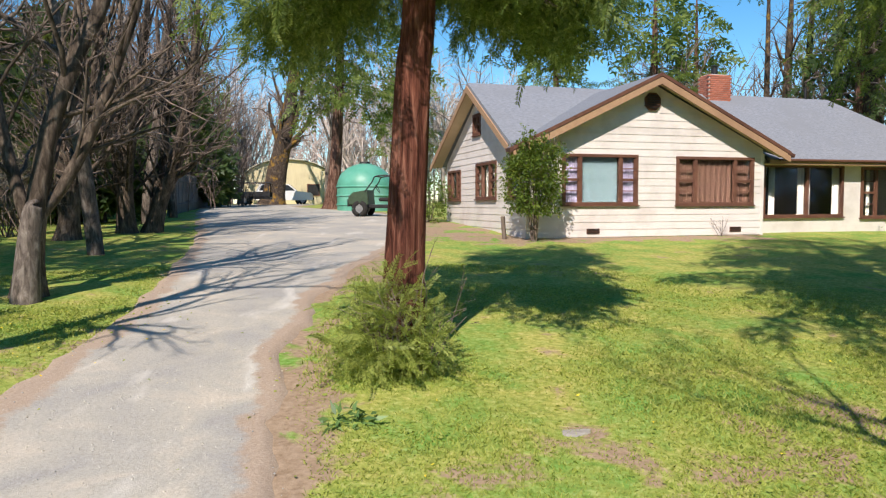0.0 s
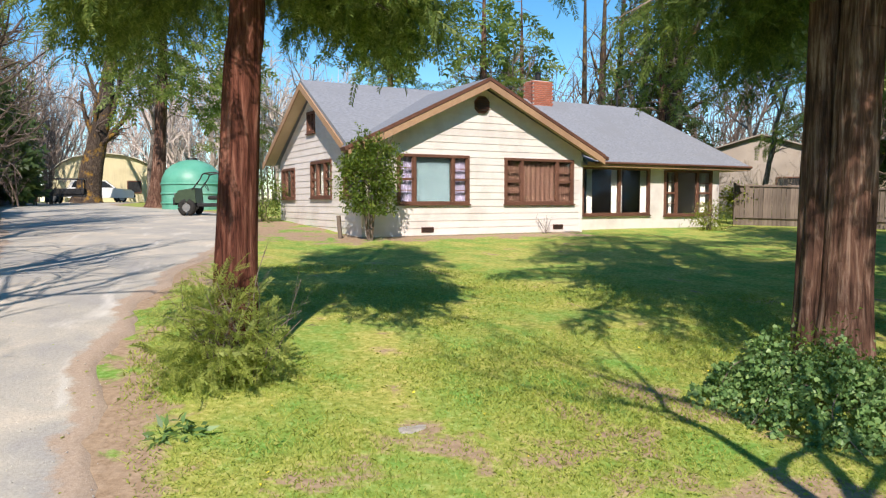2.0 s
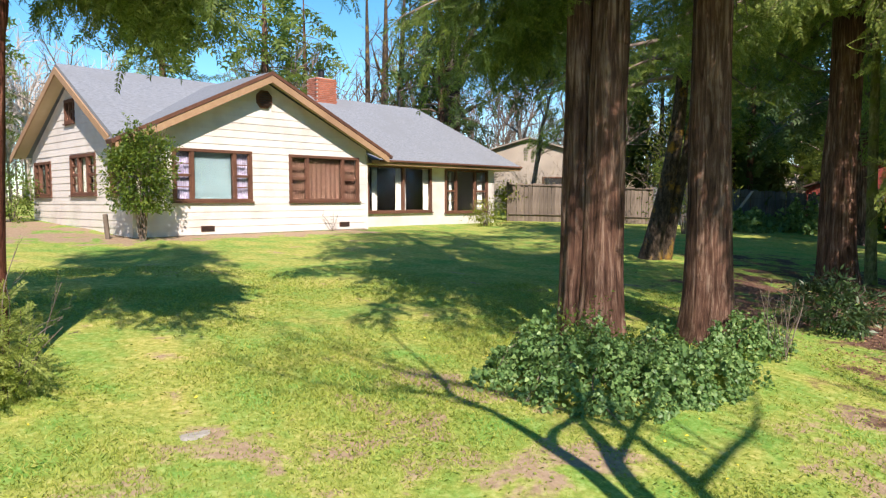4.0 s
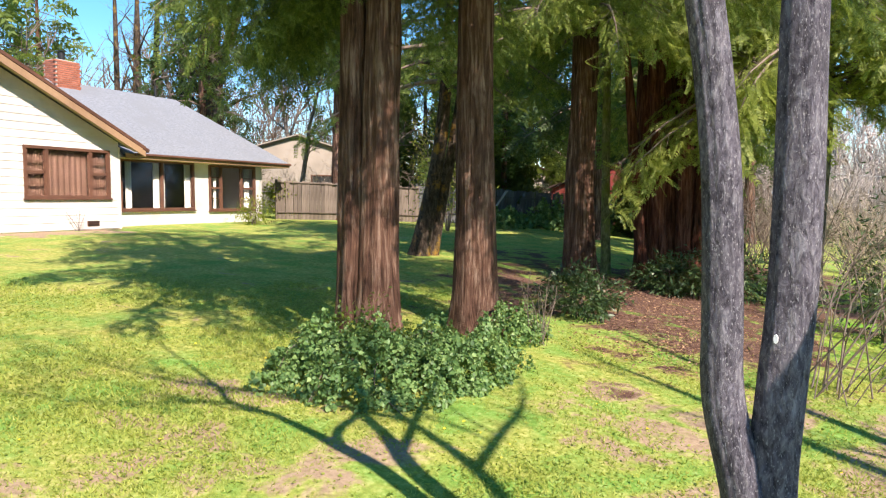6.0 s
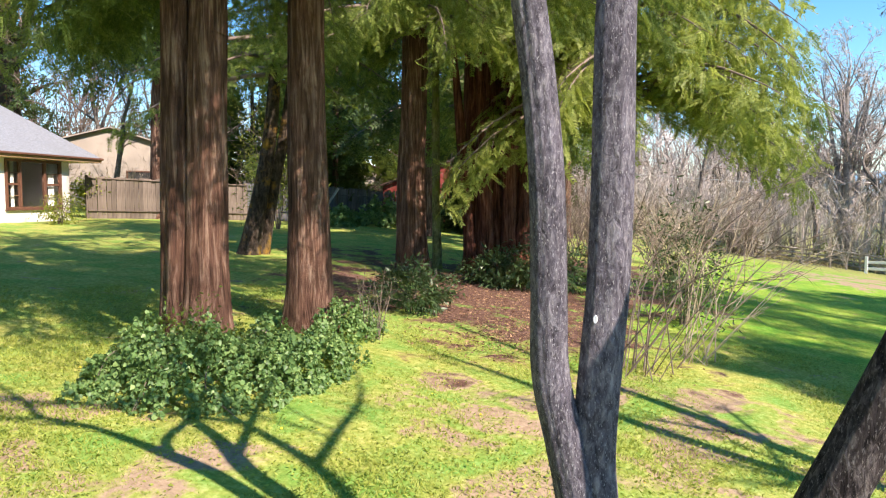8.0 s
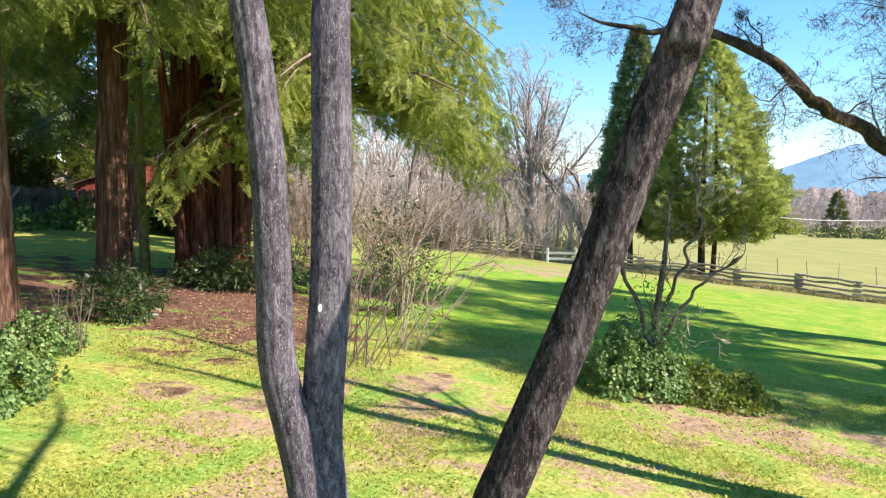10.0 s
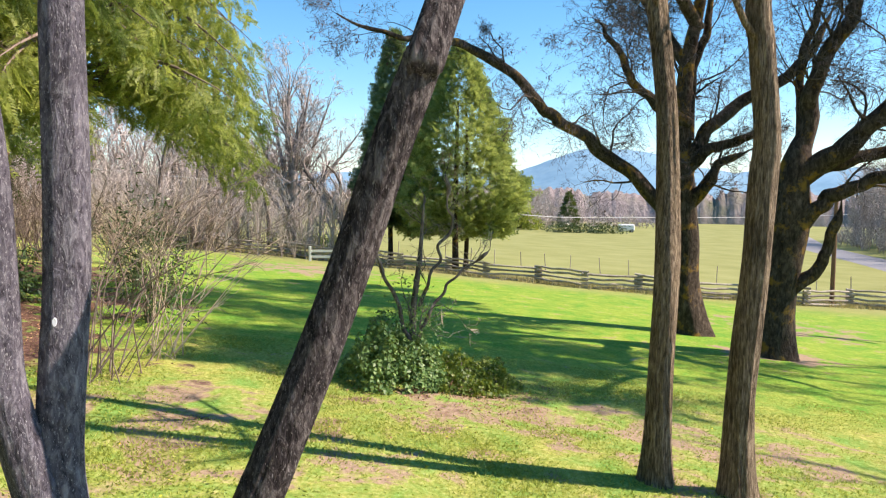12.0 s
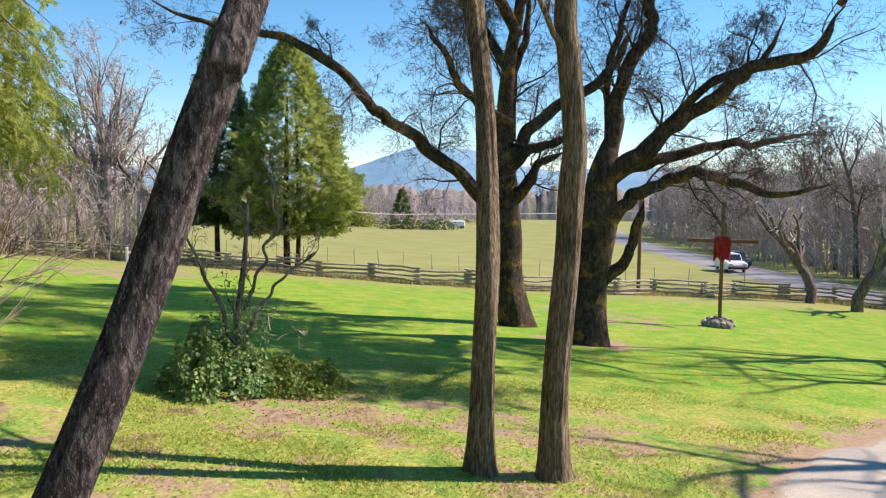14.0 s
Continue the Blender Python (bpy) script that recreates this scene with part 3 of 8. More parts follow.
def siding(wall, length, z0, top, openings, m):
    """Lapped boards on a wall: top(x0, x1, z) gives the stretch at a height; each board is a piece."""
    for a, b in courses(z0, 99):
        span = top(b)
        if span is None or span[1] - span[0] < 0.1:
            break
        for p0, p1 in cut(span[0], span[1], [(o[0], o[1]) for o in openings if o[2] < b - 0.03 and o[3] > a + 0.03]):
            bm = bmesh.new()
            vs = [bm.verts.new(p) for p in ((p0, -0.022, a), (p1, -0.022, a), (p1, -0.008, b), (p0, -0.008, b), (p0, 0.0, a), (p1, 0.0, a), (p1, 0.0, b), (p0, 0.0, b))]
            for q in ((0, 1, 2, 3), (1, 0, 4, 5), (1, 5, 6, 2), (0, 3, 7, 4), (3, 2, 6, 7)):
                bm.faces.new([vs[i] for i in q])
            part("board", bm, M["paint"], wall, m=m)


def wall_body(name, outline, openings, thick, m, label):
    """A wall of an outline in x and z with rectangular openings cut right through."""
    xs = sorted({p[0] for p in outline} | {v for o in openings for v in o[:2]})
    bm = bmesh.new()

    def ztop(x):
        pts = [p for p in outline if p[1] > 0.01]
        pts.sort()
        return float(np.interp(x, [p[0] for p in pts], [p[1] for p in pts]))

    for x0, x1 in zip(xs[:-1], xs[1:]):
        spans = cut(-0.6, min(ztop(x0), ztop(x1)), [(o[2], o[3]) for o in openings if o[0] < (x0 + x1) / 2 < o[1]])
        for k, (a, b) in enumerate(spans):
            last = abs(b - min(ztop(x0), ztop(x1))) < 1e-6
            za, zb = (ztop(x0), ztop(x1)) if last else (b, b)
            q = [bm.verts.new(p) for p in ((x0, 0, a), (x1, 0, a), (x1, 0, zb), (x0, 0, za), (x0, thick, a), (x1, thick, a), (x1, thick, zb), (x0, thick, za))]
            for f in ((0, 1, 2, 3), (5, 4, 7, 6), (1, 5, 6, 2), (4, 0, 3, 7), (3, 2, 6, 7), (4, 5, 1, 0)):
                bm.faces.new([q[i] for i in f])
    bmesh.ops.remove_doubles(bm, verts=bm.verts, dist=0.0005)
    return part(name, bm, M["paint"], house, label, m=m)


def window(x0, x1, z0, z1, m, lights, name="window"):
    """A framed window in a wall plane; lights: list of (share, rows, covering) from left to right."""
    w = new(name)
    attach(w, house)
    w.matrix_local = m @ pose(x0, 0, z0)
    width, h, fr = x1 - x0, z1 - z0, 0.085
    bm = bmesh.new()
    add_box(bm, -0.02, width + 0.02, -0.055, 0.07, -0.06, 0.02, 0.006)
    add_box(bm, -0.02, width + 0.02, -0.05, 0.07, h - fr + 0.02, h + 0.02, 0.006)
    add_box(bm, -0.02, fr - 0.02, -0.05, 0.07, 0.02, h - fr + 0.02, 0.006)
    add_box(bm, width - fr + 0.02, width + 0.02, -0.05, 0.07, 0.02, h - fr + 0.02, 0.006)
    part("window_frame", bm, M["trim"], w)
    part("sill", box(-0.05, width + 0.05, -0.09, 0.05, -0.1, -0.06, 0.006), M["trim"], w)
    total = sum(s for s, _, _ in lights)
    x = fr - 0.02
    inner = width - 2 * (fr - 0.02)
    for k, (share, rows, cover) in enumerate(lights):
        lw = inner * share / total
        if k:
            part("mullion", box(x - 0.045, x + 0.045, -0.045, 0.06, 0.02, h - fr + 0.02, 0.005), M["trim"], w)
        a, b = x + (0.045 if k else 0), x + lw - (0.045 if k < len(lights) - 1 else 0)
        if rows > 1:
            bm = bmesh.new()
            for r in range(1, rows):
                zz = 0.02 + (h - fr) * r / rows
                t = 0.035 if r * 2 == rows else 0.014
                add_box(bm, a, b, -0.02, 0.03, zz - t, zz + t)
            for e0, e1 in ((a, a + 0.035), (b - 0.035, b)):
                add_box(bm, e0, e1, -0.02, 0.03, 0.02, h - fr + 0.02)
            part("sash", bm, M["trim"], w)
        pane = part("pane", box(a, b, 0.012, 0.018, 0.02, h - fr + 0.02), M["pane"], w)
        pane.visible_shadow = False
        for mat, c0, c1 in (cover if isinstance(cover, list) else [cover] if cover else []):
            n = 24
            xs = np.linspace(a + (b - a) * c0, a + (b - a) * c1, n)
            wav = 0.10 + (0.025 * np.sin(np.arange(n) * 1.9) if mat != "blind" else 0 * xs)
            v = [(p, q, zz) for p, q in zip(xs, wav) for zz in (0.0, h)] + [(p, q + 0.008, zz) for p, q in zip(xs, wav) for zz in (0.0, h)]
            f = [(2 * i, 2 * i + 2, 2 * i + 3, 2 * i + 1) for i in range(n - 1)] + [(2 * n + 2 * i, 2 * n + 2 * i + 1, 2 * n + 2 * i + 3, 2 * n + 2 * i + 2) for i in range(n - 1)]
            part_mesh("curtain" if mat != "blind" else "blind", mesh_from("curtain", v, f, M[mat]), w, M[mat].name)
        x += lw
    return w


front = Matrix.Identity(4)
side = pose(0, DEP, 0, 0, 0, -90)
porch = pose(W1, REC, 0)
right_end = pose(W2, REC, 0, 0, 0, 90)
F_OPEN = [(1.06, 3.38, 0.95, 2.28), (4.66, 7.3, 0.94, 2.26)]
S_OPEN = [(DEP - 7.15, DEP - 5.7, 1.12, 2.1), (DEP - 4.06, DEP - 2.24, 1.14, 2.2), (DEP - 1.25, DEP - 0.3, 1.14, 2.2), (3.05, 3.75, 3.2, 3.8)]
P_OPEN = [(0.45, 3.52, 0.55, 2.1), (4.27, 6.72, 0.5, 2.06)]
XM = W1 / 2
YM = DEP / 2


def gable_span(half, eave, peak, width):
    def span(z):
        if z <= eave:
            return 0.0, width
        k = (peak - z) / (peak - eave)
        return (half - half * k, half + half * k) if k > 0.03 else None
    return span


w_front = wall_body("front_wall", [(0, 0), (0, EAVE), (XM, PEAK), (W1, EAVE), (W1, 0)], F_OPEN, 0.14, front, "lapboard gable wall")
siding(w_front, W1, 0.0, gable_span(XM, EAVE, PEAK, W1), F_OPEN + [(3.58, 4.08, 3.55, 4.05)], Matrix.Identity(4))
w_side = wall_body("side_wall", [(0, 0), (0, SIDE_EAVE), (YM, RIDGE), (DEP, SIDE_EAVE), (DEP, 0)], S_OPEN, 0.14, side, "lapboard side wall with an attic window")
siding(w_side, DEP, 0.0, gable_span(YM, SIDE_EAVE, RIDGE, DEP), S_OPEN, Matrix.Identity(4))
w_porch = wall_body("porch_wall", [(0, 0), (0, 2.3), (W2 - W1, 2.3), (W2 - W1, 0)], P_OPEN, 0.14, porch, "smooth painted wall with wide windows")
part("wing_return_wall", box(W1 - 0.14, W1, 0.14, REC + 0.14, -0.6, 2.3), M["paint"], house)
wall_body("end_wall", [(0, 0), (0, 2.3), (DEP - REC, 2.3), (DEP - REC, 0)], [], 0.14, right_end, "painted end wall")
part("back_wall", box(0.14, W2 - 0.14, DEP - 0.14, DEP, -0.4, 2.6), M["paint"], house)
part("corner_board", box(-0.035, 0.06, -0.035, 0.06, -0.2, 2.5, 0.004), M["paint"], house)
part("corner_board", box(W1 - 0.06, W1 + 0.03, -0.035, 0.06, -0.2, 2.4, 0.004), M["paint"], house)
# added inner slabs behind the windows, coloured dark for the rooms' shade
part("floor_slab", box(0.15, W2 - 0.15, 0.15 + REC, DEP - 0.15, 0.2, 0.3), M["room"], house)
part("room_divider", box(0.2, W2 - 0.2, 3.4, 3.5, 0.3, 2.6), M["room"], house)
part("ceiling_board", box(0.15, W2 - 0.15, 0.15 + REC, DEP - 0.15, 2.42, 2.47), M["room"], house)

window(*F_OPEN[0], front, [(1, 4, ("curtain_violet", 0, 1)), (2.6, 1, ("blind", 0, 1)), (1, 4, ("curtain_violet", 0, 1))])
window(*F_OPEN[1], front, [(1, 4, ("curtain_brown", 0, 1)), (2.3, 1, ("curtain_brown", 0, 1)), (1, 4, ("curtain_brown", 0, 1))])
window(*S_OPEN[0], side, [(0.8, 4, None), (1.5, 1, ("curtain_green", 0.2, 1)), (0.8, 4, None)])
window(*S_OPEN[1], side, [(1, 4, ("curtain", 0, 1)), (1.3, 1, ("curtain", 0, 0.5)), (1, 4, ("curtain", 0, 1))])
window(*S_OPEN[2], side, [(1, 4, ("curtain", 0, 1))])
window(*S_OPEN[3], side, [(1, 2, ("curtain", 0, 1)), (1, 2, ("curtain", 0, 1))])
window(*P_OPEN[0], porch, [(1.75, 1, [("curtain", 0.15, 0.29), ("curtain", 0.85, 1)]), (1.45, 1, [("curtain", 0, 0.11), ("curtain", 0.8, 1)])])
window(*P_OPEN[1], porch, [(0.7, 4, [("curtain", 0.5, 0.75)]), (1.4, 1, None), (0.9, 4, [("curtain", 0.35, 0.75)])])

# round gable vent with louvres
vent = new("gable_vent")
attach(vent, house)
vent.matrix_local = pose(3.83, -0.03, 3.8)
bm = bmesh.new()
for r, y0, y1 in ((0.27, -0.03, 0.03), (0.225, -0.05, -0.03)):
    pts = [(r * math.cos(a), r * math.sin(a)) for a in (radians(22.5 + 45 * k) for k in range(8))]
    b2 = prism(pts, y0, y1)
    tmp = bpy.data.meshes.new("t")
    b2.to_mesh(tmp)
    b2.free()
    bm.from_mesh(tmp)
    bpy.data.meshes.remove(tmp)
part("vent_frame", bm, M["trim"], vent)
for k in range(6):
    zz = -0.17 + 0.068 * k
    half = math.sqrt(max(0.21**2 - zz**2, 0.01))
    part("slat", beam((-half, -0.06, zz), (half, -0.06, zz), 0.05, 0.012, 0), M["metal_dark"], vent)
for px in (2.0, 6.7):
    fv = new("foundation_vent")
    attach(fv, house)
    fv.matrix_local = pose(px, -0.03, 0.16)
    part("grille_frame", box(-0.2, 0.2, -0.01, 0.01, -0.075, 0.075, 0.004), M["trim"], fv)
    for k in range(4):
        part("slat", box(-0.18, 0.18, -0.022, -0.01, -0.06 + 0.035 * k, -0.045 + 0.035 * k), M["metal_dark"], fv)


# roof: a slab for each slope
def slab(name, quad, thick, mat, label=""):
    bm = bmesh.new()
    top = [Vector(p) for p in quad]
    nrm = (top[1] - top[0]).cross(top[2] - top[0]).normalized()
    if nrm.z < 0:
        nrm = -nrm
    a = [bm.verts.new(p) for p in top]
    b = [bm.verts.new(p - nrm * thick) for p in top]
    bm.faces.new(a)
    bm.faces.new(b[::-1])
    n = len(a)
    for i in range(n):
        bm.faces.new((a[(i + 1) % n], a[i], b[i], b[(i + 1) % n]))
    bmesh.ops.recalc_face_normals(bm, faces=bm.faces)
    return part(name, bm, mat, house, label)


OV = 0.45
GP, GF, GE = 4.53, 2.43, 4.4       # front gable: ridge height, foot height, half span
RP, RF = 4.74, 2.40               # main ridge and eave heights
RX = 13.6
HX = 16.0
MY0, MY1 = 0.06, DEP + 0.6
# main roof, front slope in two strips so that the gable's valley stays open
SA = (RP - 2.45) / (YM + 0.15)
slab("main_roof_front", [(-OV, YM, RP), (W1 + 0.3, YM, RP), (W1 + 0.3, 0.16, RP - SA * (YM - 0.16)), (-OV, 0.16, RP - SA * (YM - 0.16))], 0.10, M["roof"], "shingled slope")
slab("corner_eave", [(-OV, 0.16, RP - SA * (YM - 0.16)), (-0.04, 0.16, RP - SA * (YM - 0.16)), (-0.04, -0.15, 2.45), (-OV, -0.15, 2.45)], 0.10, M["roof"])
slab("porch_roof", [(W1 + 0.3, YM, RP), (RX, YM, RP), (HX, MY0, 2.27), (W1 + 0.3, MY0, 2.27)], 0.10, M["roof"], "shingled slope")
slab("main_roof_back", [(-OV, YM, RP), (RX, YM, RP), (HX, MY1, RF), (-OV, MY1, RF)], 0.10, M["roof"])
slab("hip_end", [(RX, YM, RP), (HX, MY1, RF), (HX, MY0, 2.27)], 0.10, M["roof"])
slope = (GP - GF) / GE
GB = YM - 0.25
slab("gable_roof_left", [(XM, -OV, GP), (XM, GB, GP), (XM - GE, 0.0, GF), (XM - GE, -OV + 0.45, GF), (XM - GE * 0.72, -OV, GP - GE * 0.72 * slope)], 0.10, M["roof"], "shingled gable slope")
slab("gable_roof_right", [(XM, -OV, GP), (XM, GB, GP), (XM + GE, 0.0, GF), (XM + GE, -OV, GF)], 0.10, M["roof"], "shingled gable slope")


def rake(name, p, q, drop, y, mat, thick=0.045, up=0.0):
    bm = prism([(p[0], p[1] + up), (q[0], q[1] + up), (q[0], q[1] - drop), (p[0], p[1] - drop)], y - thick, y)
    return part(name, bm, mat, house)


for s in (-1, 1):
    foot = (XM + s * GE, GF)
    rake("bargeboard", (XM, GP - 0.10), (foot[0], foot[1] - 0.10), 0.2, -OV, M["fascia"])
    rake("rake_trim", (XM, GP + 0.012), (foot[0], foot[1] + 0.012), 0.10, -OV - 0.004, M["trim"], 0.06)
    a, b = Vector((XM, -OV + 0.01, GP - 0.115)), Vector((foot[0], -OV + 0.01, GF - 0.115))
    slab("soffit", [a, b, b + Vector((0, OV - 0.03, 0)), a + Vector((0, OV - 0.03, 0))], 0.02, M["soffit"])
    tip = part("rake_end", box(-0.1, 0.16, -OV - 0.05, -OV + 0.3, -0.06, 0.05, 0.01), M["trim"], house)
    tip.matrix_local = pose(foot[0], 0, GF - 0.06, 0, s * 18, 0)
for s in (-1, 1):
    a, b = Vector((-OV, YM, RP - 0.10)), Vector((-OV, YM + s * (YM + 0.15 if s < 0 else YM + 0.6), RF - 0.08))
    bm = prism([(a.y, a.z), (b.y, b.z), (b.y, b.z - 0.2), (a.y, a.z - 0.2)], -0.02, 0.02)
    o = part("bargeboard", bm, M["fascia"], house)
    o.matrix_local = pose(-OV - 0.022, 0, 0, 0, 0, 90)
    slab("soffit", [a + Vector((0.01, 0, -0.03)), b + Vector((0.01, 0, -0.03)), b + Vector((OV - 0.03, 0, -0.03)), a + Vector((OV - 0.03, 0, -0.03))], 0.02, M["soffit"])
# porch eave: fascia, gutter, soffit
part("eave_fascia", box(W1 + 0.3, HX - 0.05, MY0 - 0.03, MY0, 2.1, 2.24, 0.004), M["fascia"], house)
part("gutter", box(W1 + 0.6, HX, MY0 - 0.11, MY0 - 0.03, 2.19, 2.27, 0.02), M["trim"], house, "brown gutter")
part("eave_soffit", box(W1, HX - 0.1, MY0, REC + 0.02, 2.10, 2.13), M["soffit"], house)
part("end_fascia", box(HX - 0.03, HX, MY0, MY1, 2.1, 2.3, 0.004), M["trim"], house)
part("end_soffit", box(W2, HX - 0.03, REC, MY1, 2.11, 2.14), M["soffit"], house)

# chimney of single bricks with a cap and a flue
chim = new("chimney")
attach(chim, house)
chim.matrix_local = pose(8.6, YM - 0.1, 4.0) @ Matrix.Diagonal((0.86, 0.9, 0.97, 1))
part("mortar_core", box(-0.49, 0.49, -0.32, 0.32, -0.3, 1.36), M["mortar"], chim)
brick = box(-0.1, 0.1, -0.045, 0.045, -0.03, 0.03, 0.004)
bme = bpy.data.meshes.new("brick")
brick.to_mesh(bme)
brick.free()
bme.materials.append(M["brick"])
for c in range(19):
    z = 0.06 + c * 0.072
    sh = 0.1075 * (c % 2)
    for k in range(5):
        xx = -0.40 + k * 0.2 + (sh - 0.05)
        if abs(xx) < 0.46:
            part_mesh("brick", bme, chim, "", pose(xx, -0.29, z))
    for k in range(3):
        part_mesh("brick", bme, chim, "", pose(-0.46, -0.2 + k * 0.2 + (sh - 0.05), z, 0, 0, 90))
        part_mesh("brick", bme, chim, "", pose(0.46, -0.2 + k * 0.2 + (sh - 0.05), z, 0, 0, 90))
part("flue_cap", box(-0.44, 0.44, -0.28, 0.28, 1.36, 1.42, 0.02), M["concrete"], chim)
part("flue", add_cyl(bmesh.new(), (0, 0, 1.42), (0, 0, 1.7), 0.13), M["metal_dark"], chim, "dark metal flue")
part("flue_lid", add_cyl(bmesh.new(), (0, 0, 1.74), (0, 0, 1.78), 0.2, 0.05), M["metal_dark"], chim)
rd = new("roof_pipe")
attach(rd, house)
rd.matrix_local = pose(12.6, YM, RP)
part("pipe", add_cyl(bmesh.new(), (0, 0, -0.1), (0, 0, 0.4), 0.05), M["metal_dark"], rd)


# ---- trees: trunks, limbs, sprays ----
def trunk_mesh(name, pts, radii, mat, sides=32, flute=0.06, flare=0.35, seed=0, per=10, lobes=7, fine=0.02):
    """A trunk along control points with flutes, bark ridges and a flared foot."""
    path = smooth_path(np.column_stack([pts, radii]), per)
    p, r = path[:, :3], path[:, 3]
    n = len(p)
    d = np.gradient(p, axis=0)
    d /= np.linalg.norm(d, axis=1, keepdims=True)
    u = np.cross(np.array([[0.0, 1, 0]]), d)
    u /= np.linalg.norm(u, axis=1, keepdims=True)
    w = np.cross(d, u)
    a = np.arange(sides) * 2 * np.pi / sides
    hgt = p[:, 2] - p[0, 2]
    rad = np.zeros((n, sides))
    for i in range(n):
        fl = 1 + flare * math.exp(-hgt[i] / 0.35)
        for j in range(sides):
            c, s = math.cos(a[j]), math.sin(a[j])
            k = flute * noise.noise((c * lobes * 0.35 + seed * 7.1, s * lobes * 0.35, hgt[i] * 0.22)) * 2
            k += fine * noise.noise((c * lobes * 1.6 + seed, s * lobes * 1.6, hgt[i] * 0.9)) * 2
            root = flare * 0.6 * math.exp(-hgt[i] / 0.3) * max(0.0, noise.noise((c * 1.6 + seed, s * 1.6, 5.0))) * 2
            rad[i, j] = r[i] * (fl + k + root)
    ring = p[:, None] + rad[..., None] * (np.cos(a)[None, :, None] * u[:, None] + np.sin(a)[None, :, None] * w[:, None])
    i = np.arange(n - 1)[:, None] * sides
    j = np.arange(sides)[None]
    k = (j + 1) % sides
    f = np.stack([i + j, i + k, i + sides + k, i + sides + j], -1).reshape(-1, 4)
    return mesh_from(name, ring.reshape(-1, 3), f, mat)


def spray_shape(pairs=8, spread=0.30, leaf_w=0.055, droop=0.12, tip=0.16):
    """A flat feathery spray of unit length along x: a stem with pointed leaflets both sides."""
    v, f = [], []

    def leaflet(b, e, w):
        b, e = np.array(b), np.array(e)
        side = np.cross(e - b, (0, 0, 1.0))
        side = side / (np.linalg.norm(side) + 1e-9) * w
        m = b + (e - b) * 0.3
        n = len(v)
        v.extend([m + side, e, m - side * 0.9 - (e - b) * 0.25])
        f.append((n, n + 1, n + 2))

    leaflet((0, 0, 0), (1, 0, -droop), leaf_w * 0.4)
    for k in range(pairs):
        t = 0.05 + 0.86 * k / (pairs - 1)
        reach = spread * (1 - 0.65 * t) + 0.06
        for s in (-1, 1):
            leaflet((t, 0, -droop * t * t), (t + tip + 0.05 * (k % 2), s * reach, -droop * t * t - 0.05), leaf_w)
    return np.array(v), np.array(f)


SPRAY = spray_shape(9, 0.16, 0.05, 0.34, 0.14)
SPRAY_FINE = spray_shape(11, 0.14, 0.034, 0.34, 0.12)
SPRAY_FAT = spray_shape(4, 0.42, 0.13, 0.15, 0.28)
SPRAY_COARSE = spray_shape(4, 0.32, 0.10, 0.22, 0.26)


class Sprays:
    """Collects many sprays into one crown mesh."""

    def __init__(self, shape):
        self.shape, self.p, self.d, self.s, self.n = shape, [], [], [], []

    def add(self, p, d, s):
        self.p.append(p)
        self.d.append(d)
        self.s.append(s)

    def mesh(self, name, mat, rng):
        v, f = self.shape
        p, d, s = np.array(self.p), np.array(self.d), np.array(self.s)
        d = d / (np.linalg.norm(d, axis=1, keepdims=True) + 1e-9)
        side = np.cross(d, np.array(self.n) if self.n else np.array([0, 0, 1.0]) + rng.normal(0, 0.8, d.shape))
        side /= np.linalg.norm(side, axis=1, keepdims=True) + 1e-9
        up = np.cross(side, d)
        q = p[:, None] + s[:, None, None] * (v[None, :, 0:1] * d[:, None] + v[None, :, 1:2] * side[:, None] + v[None, :, 2:3] * up[:, None])
        ff = (f[None] + (np.arange(len(p)) * len(v))[:, None, None]).reshape(-1, f.shape[1])
        return mesh_from(name, q.reshape(-1, 3), ff, mat, smooth=False)


def leaf_shape(fold=0.25, width=0.5):
    v = np.array([(0, 0, 0), (0.4, width / 2, fold * 0.4), (1, 0, -0.1), (0.4, -width / 2, fold * 0.4)])
    return v, np.array([(0, 1, 2, 3)])


LEAF = leaf_shape()
LEAF_LONG = leaf_shape(0.15, 0.3)
IVY_LEAF = (np.array([(0, 0, 0), (0.28, 0.46, 0.05), (0.58, 0.30, 0.04), (1.0, 0, -0.12), (0.58, -0.30, 0.04), (0.28, -0.46, 0.05)]), np.array([(0, 1, 2, 3), (0, 3, 4, 5)]))


def unit(v):
    return v / (np.linalg.norm(v) + 1e-9)


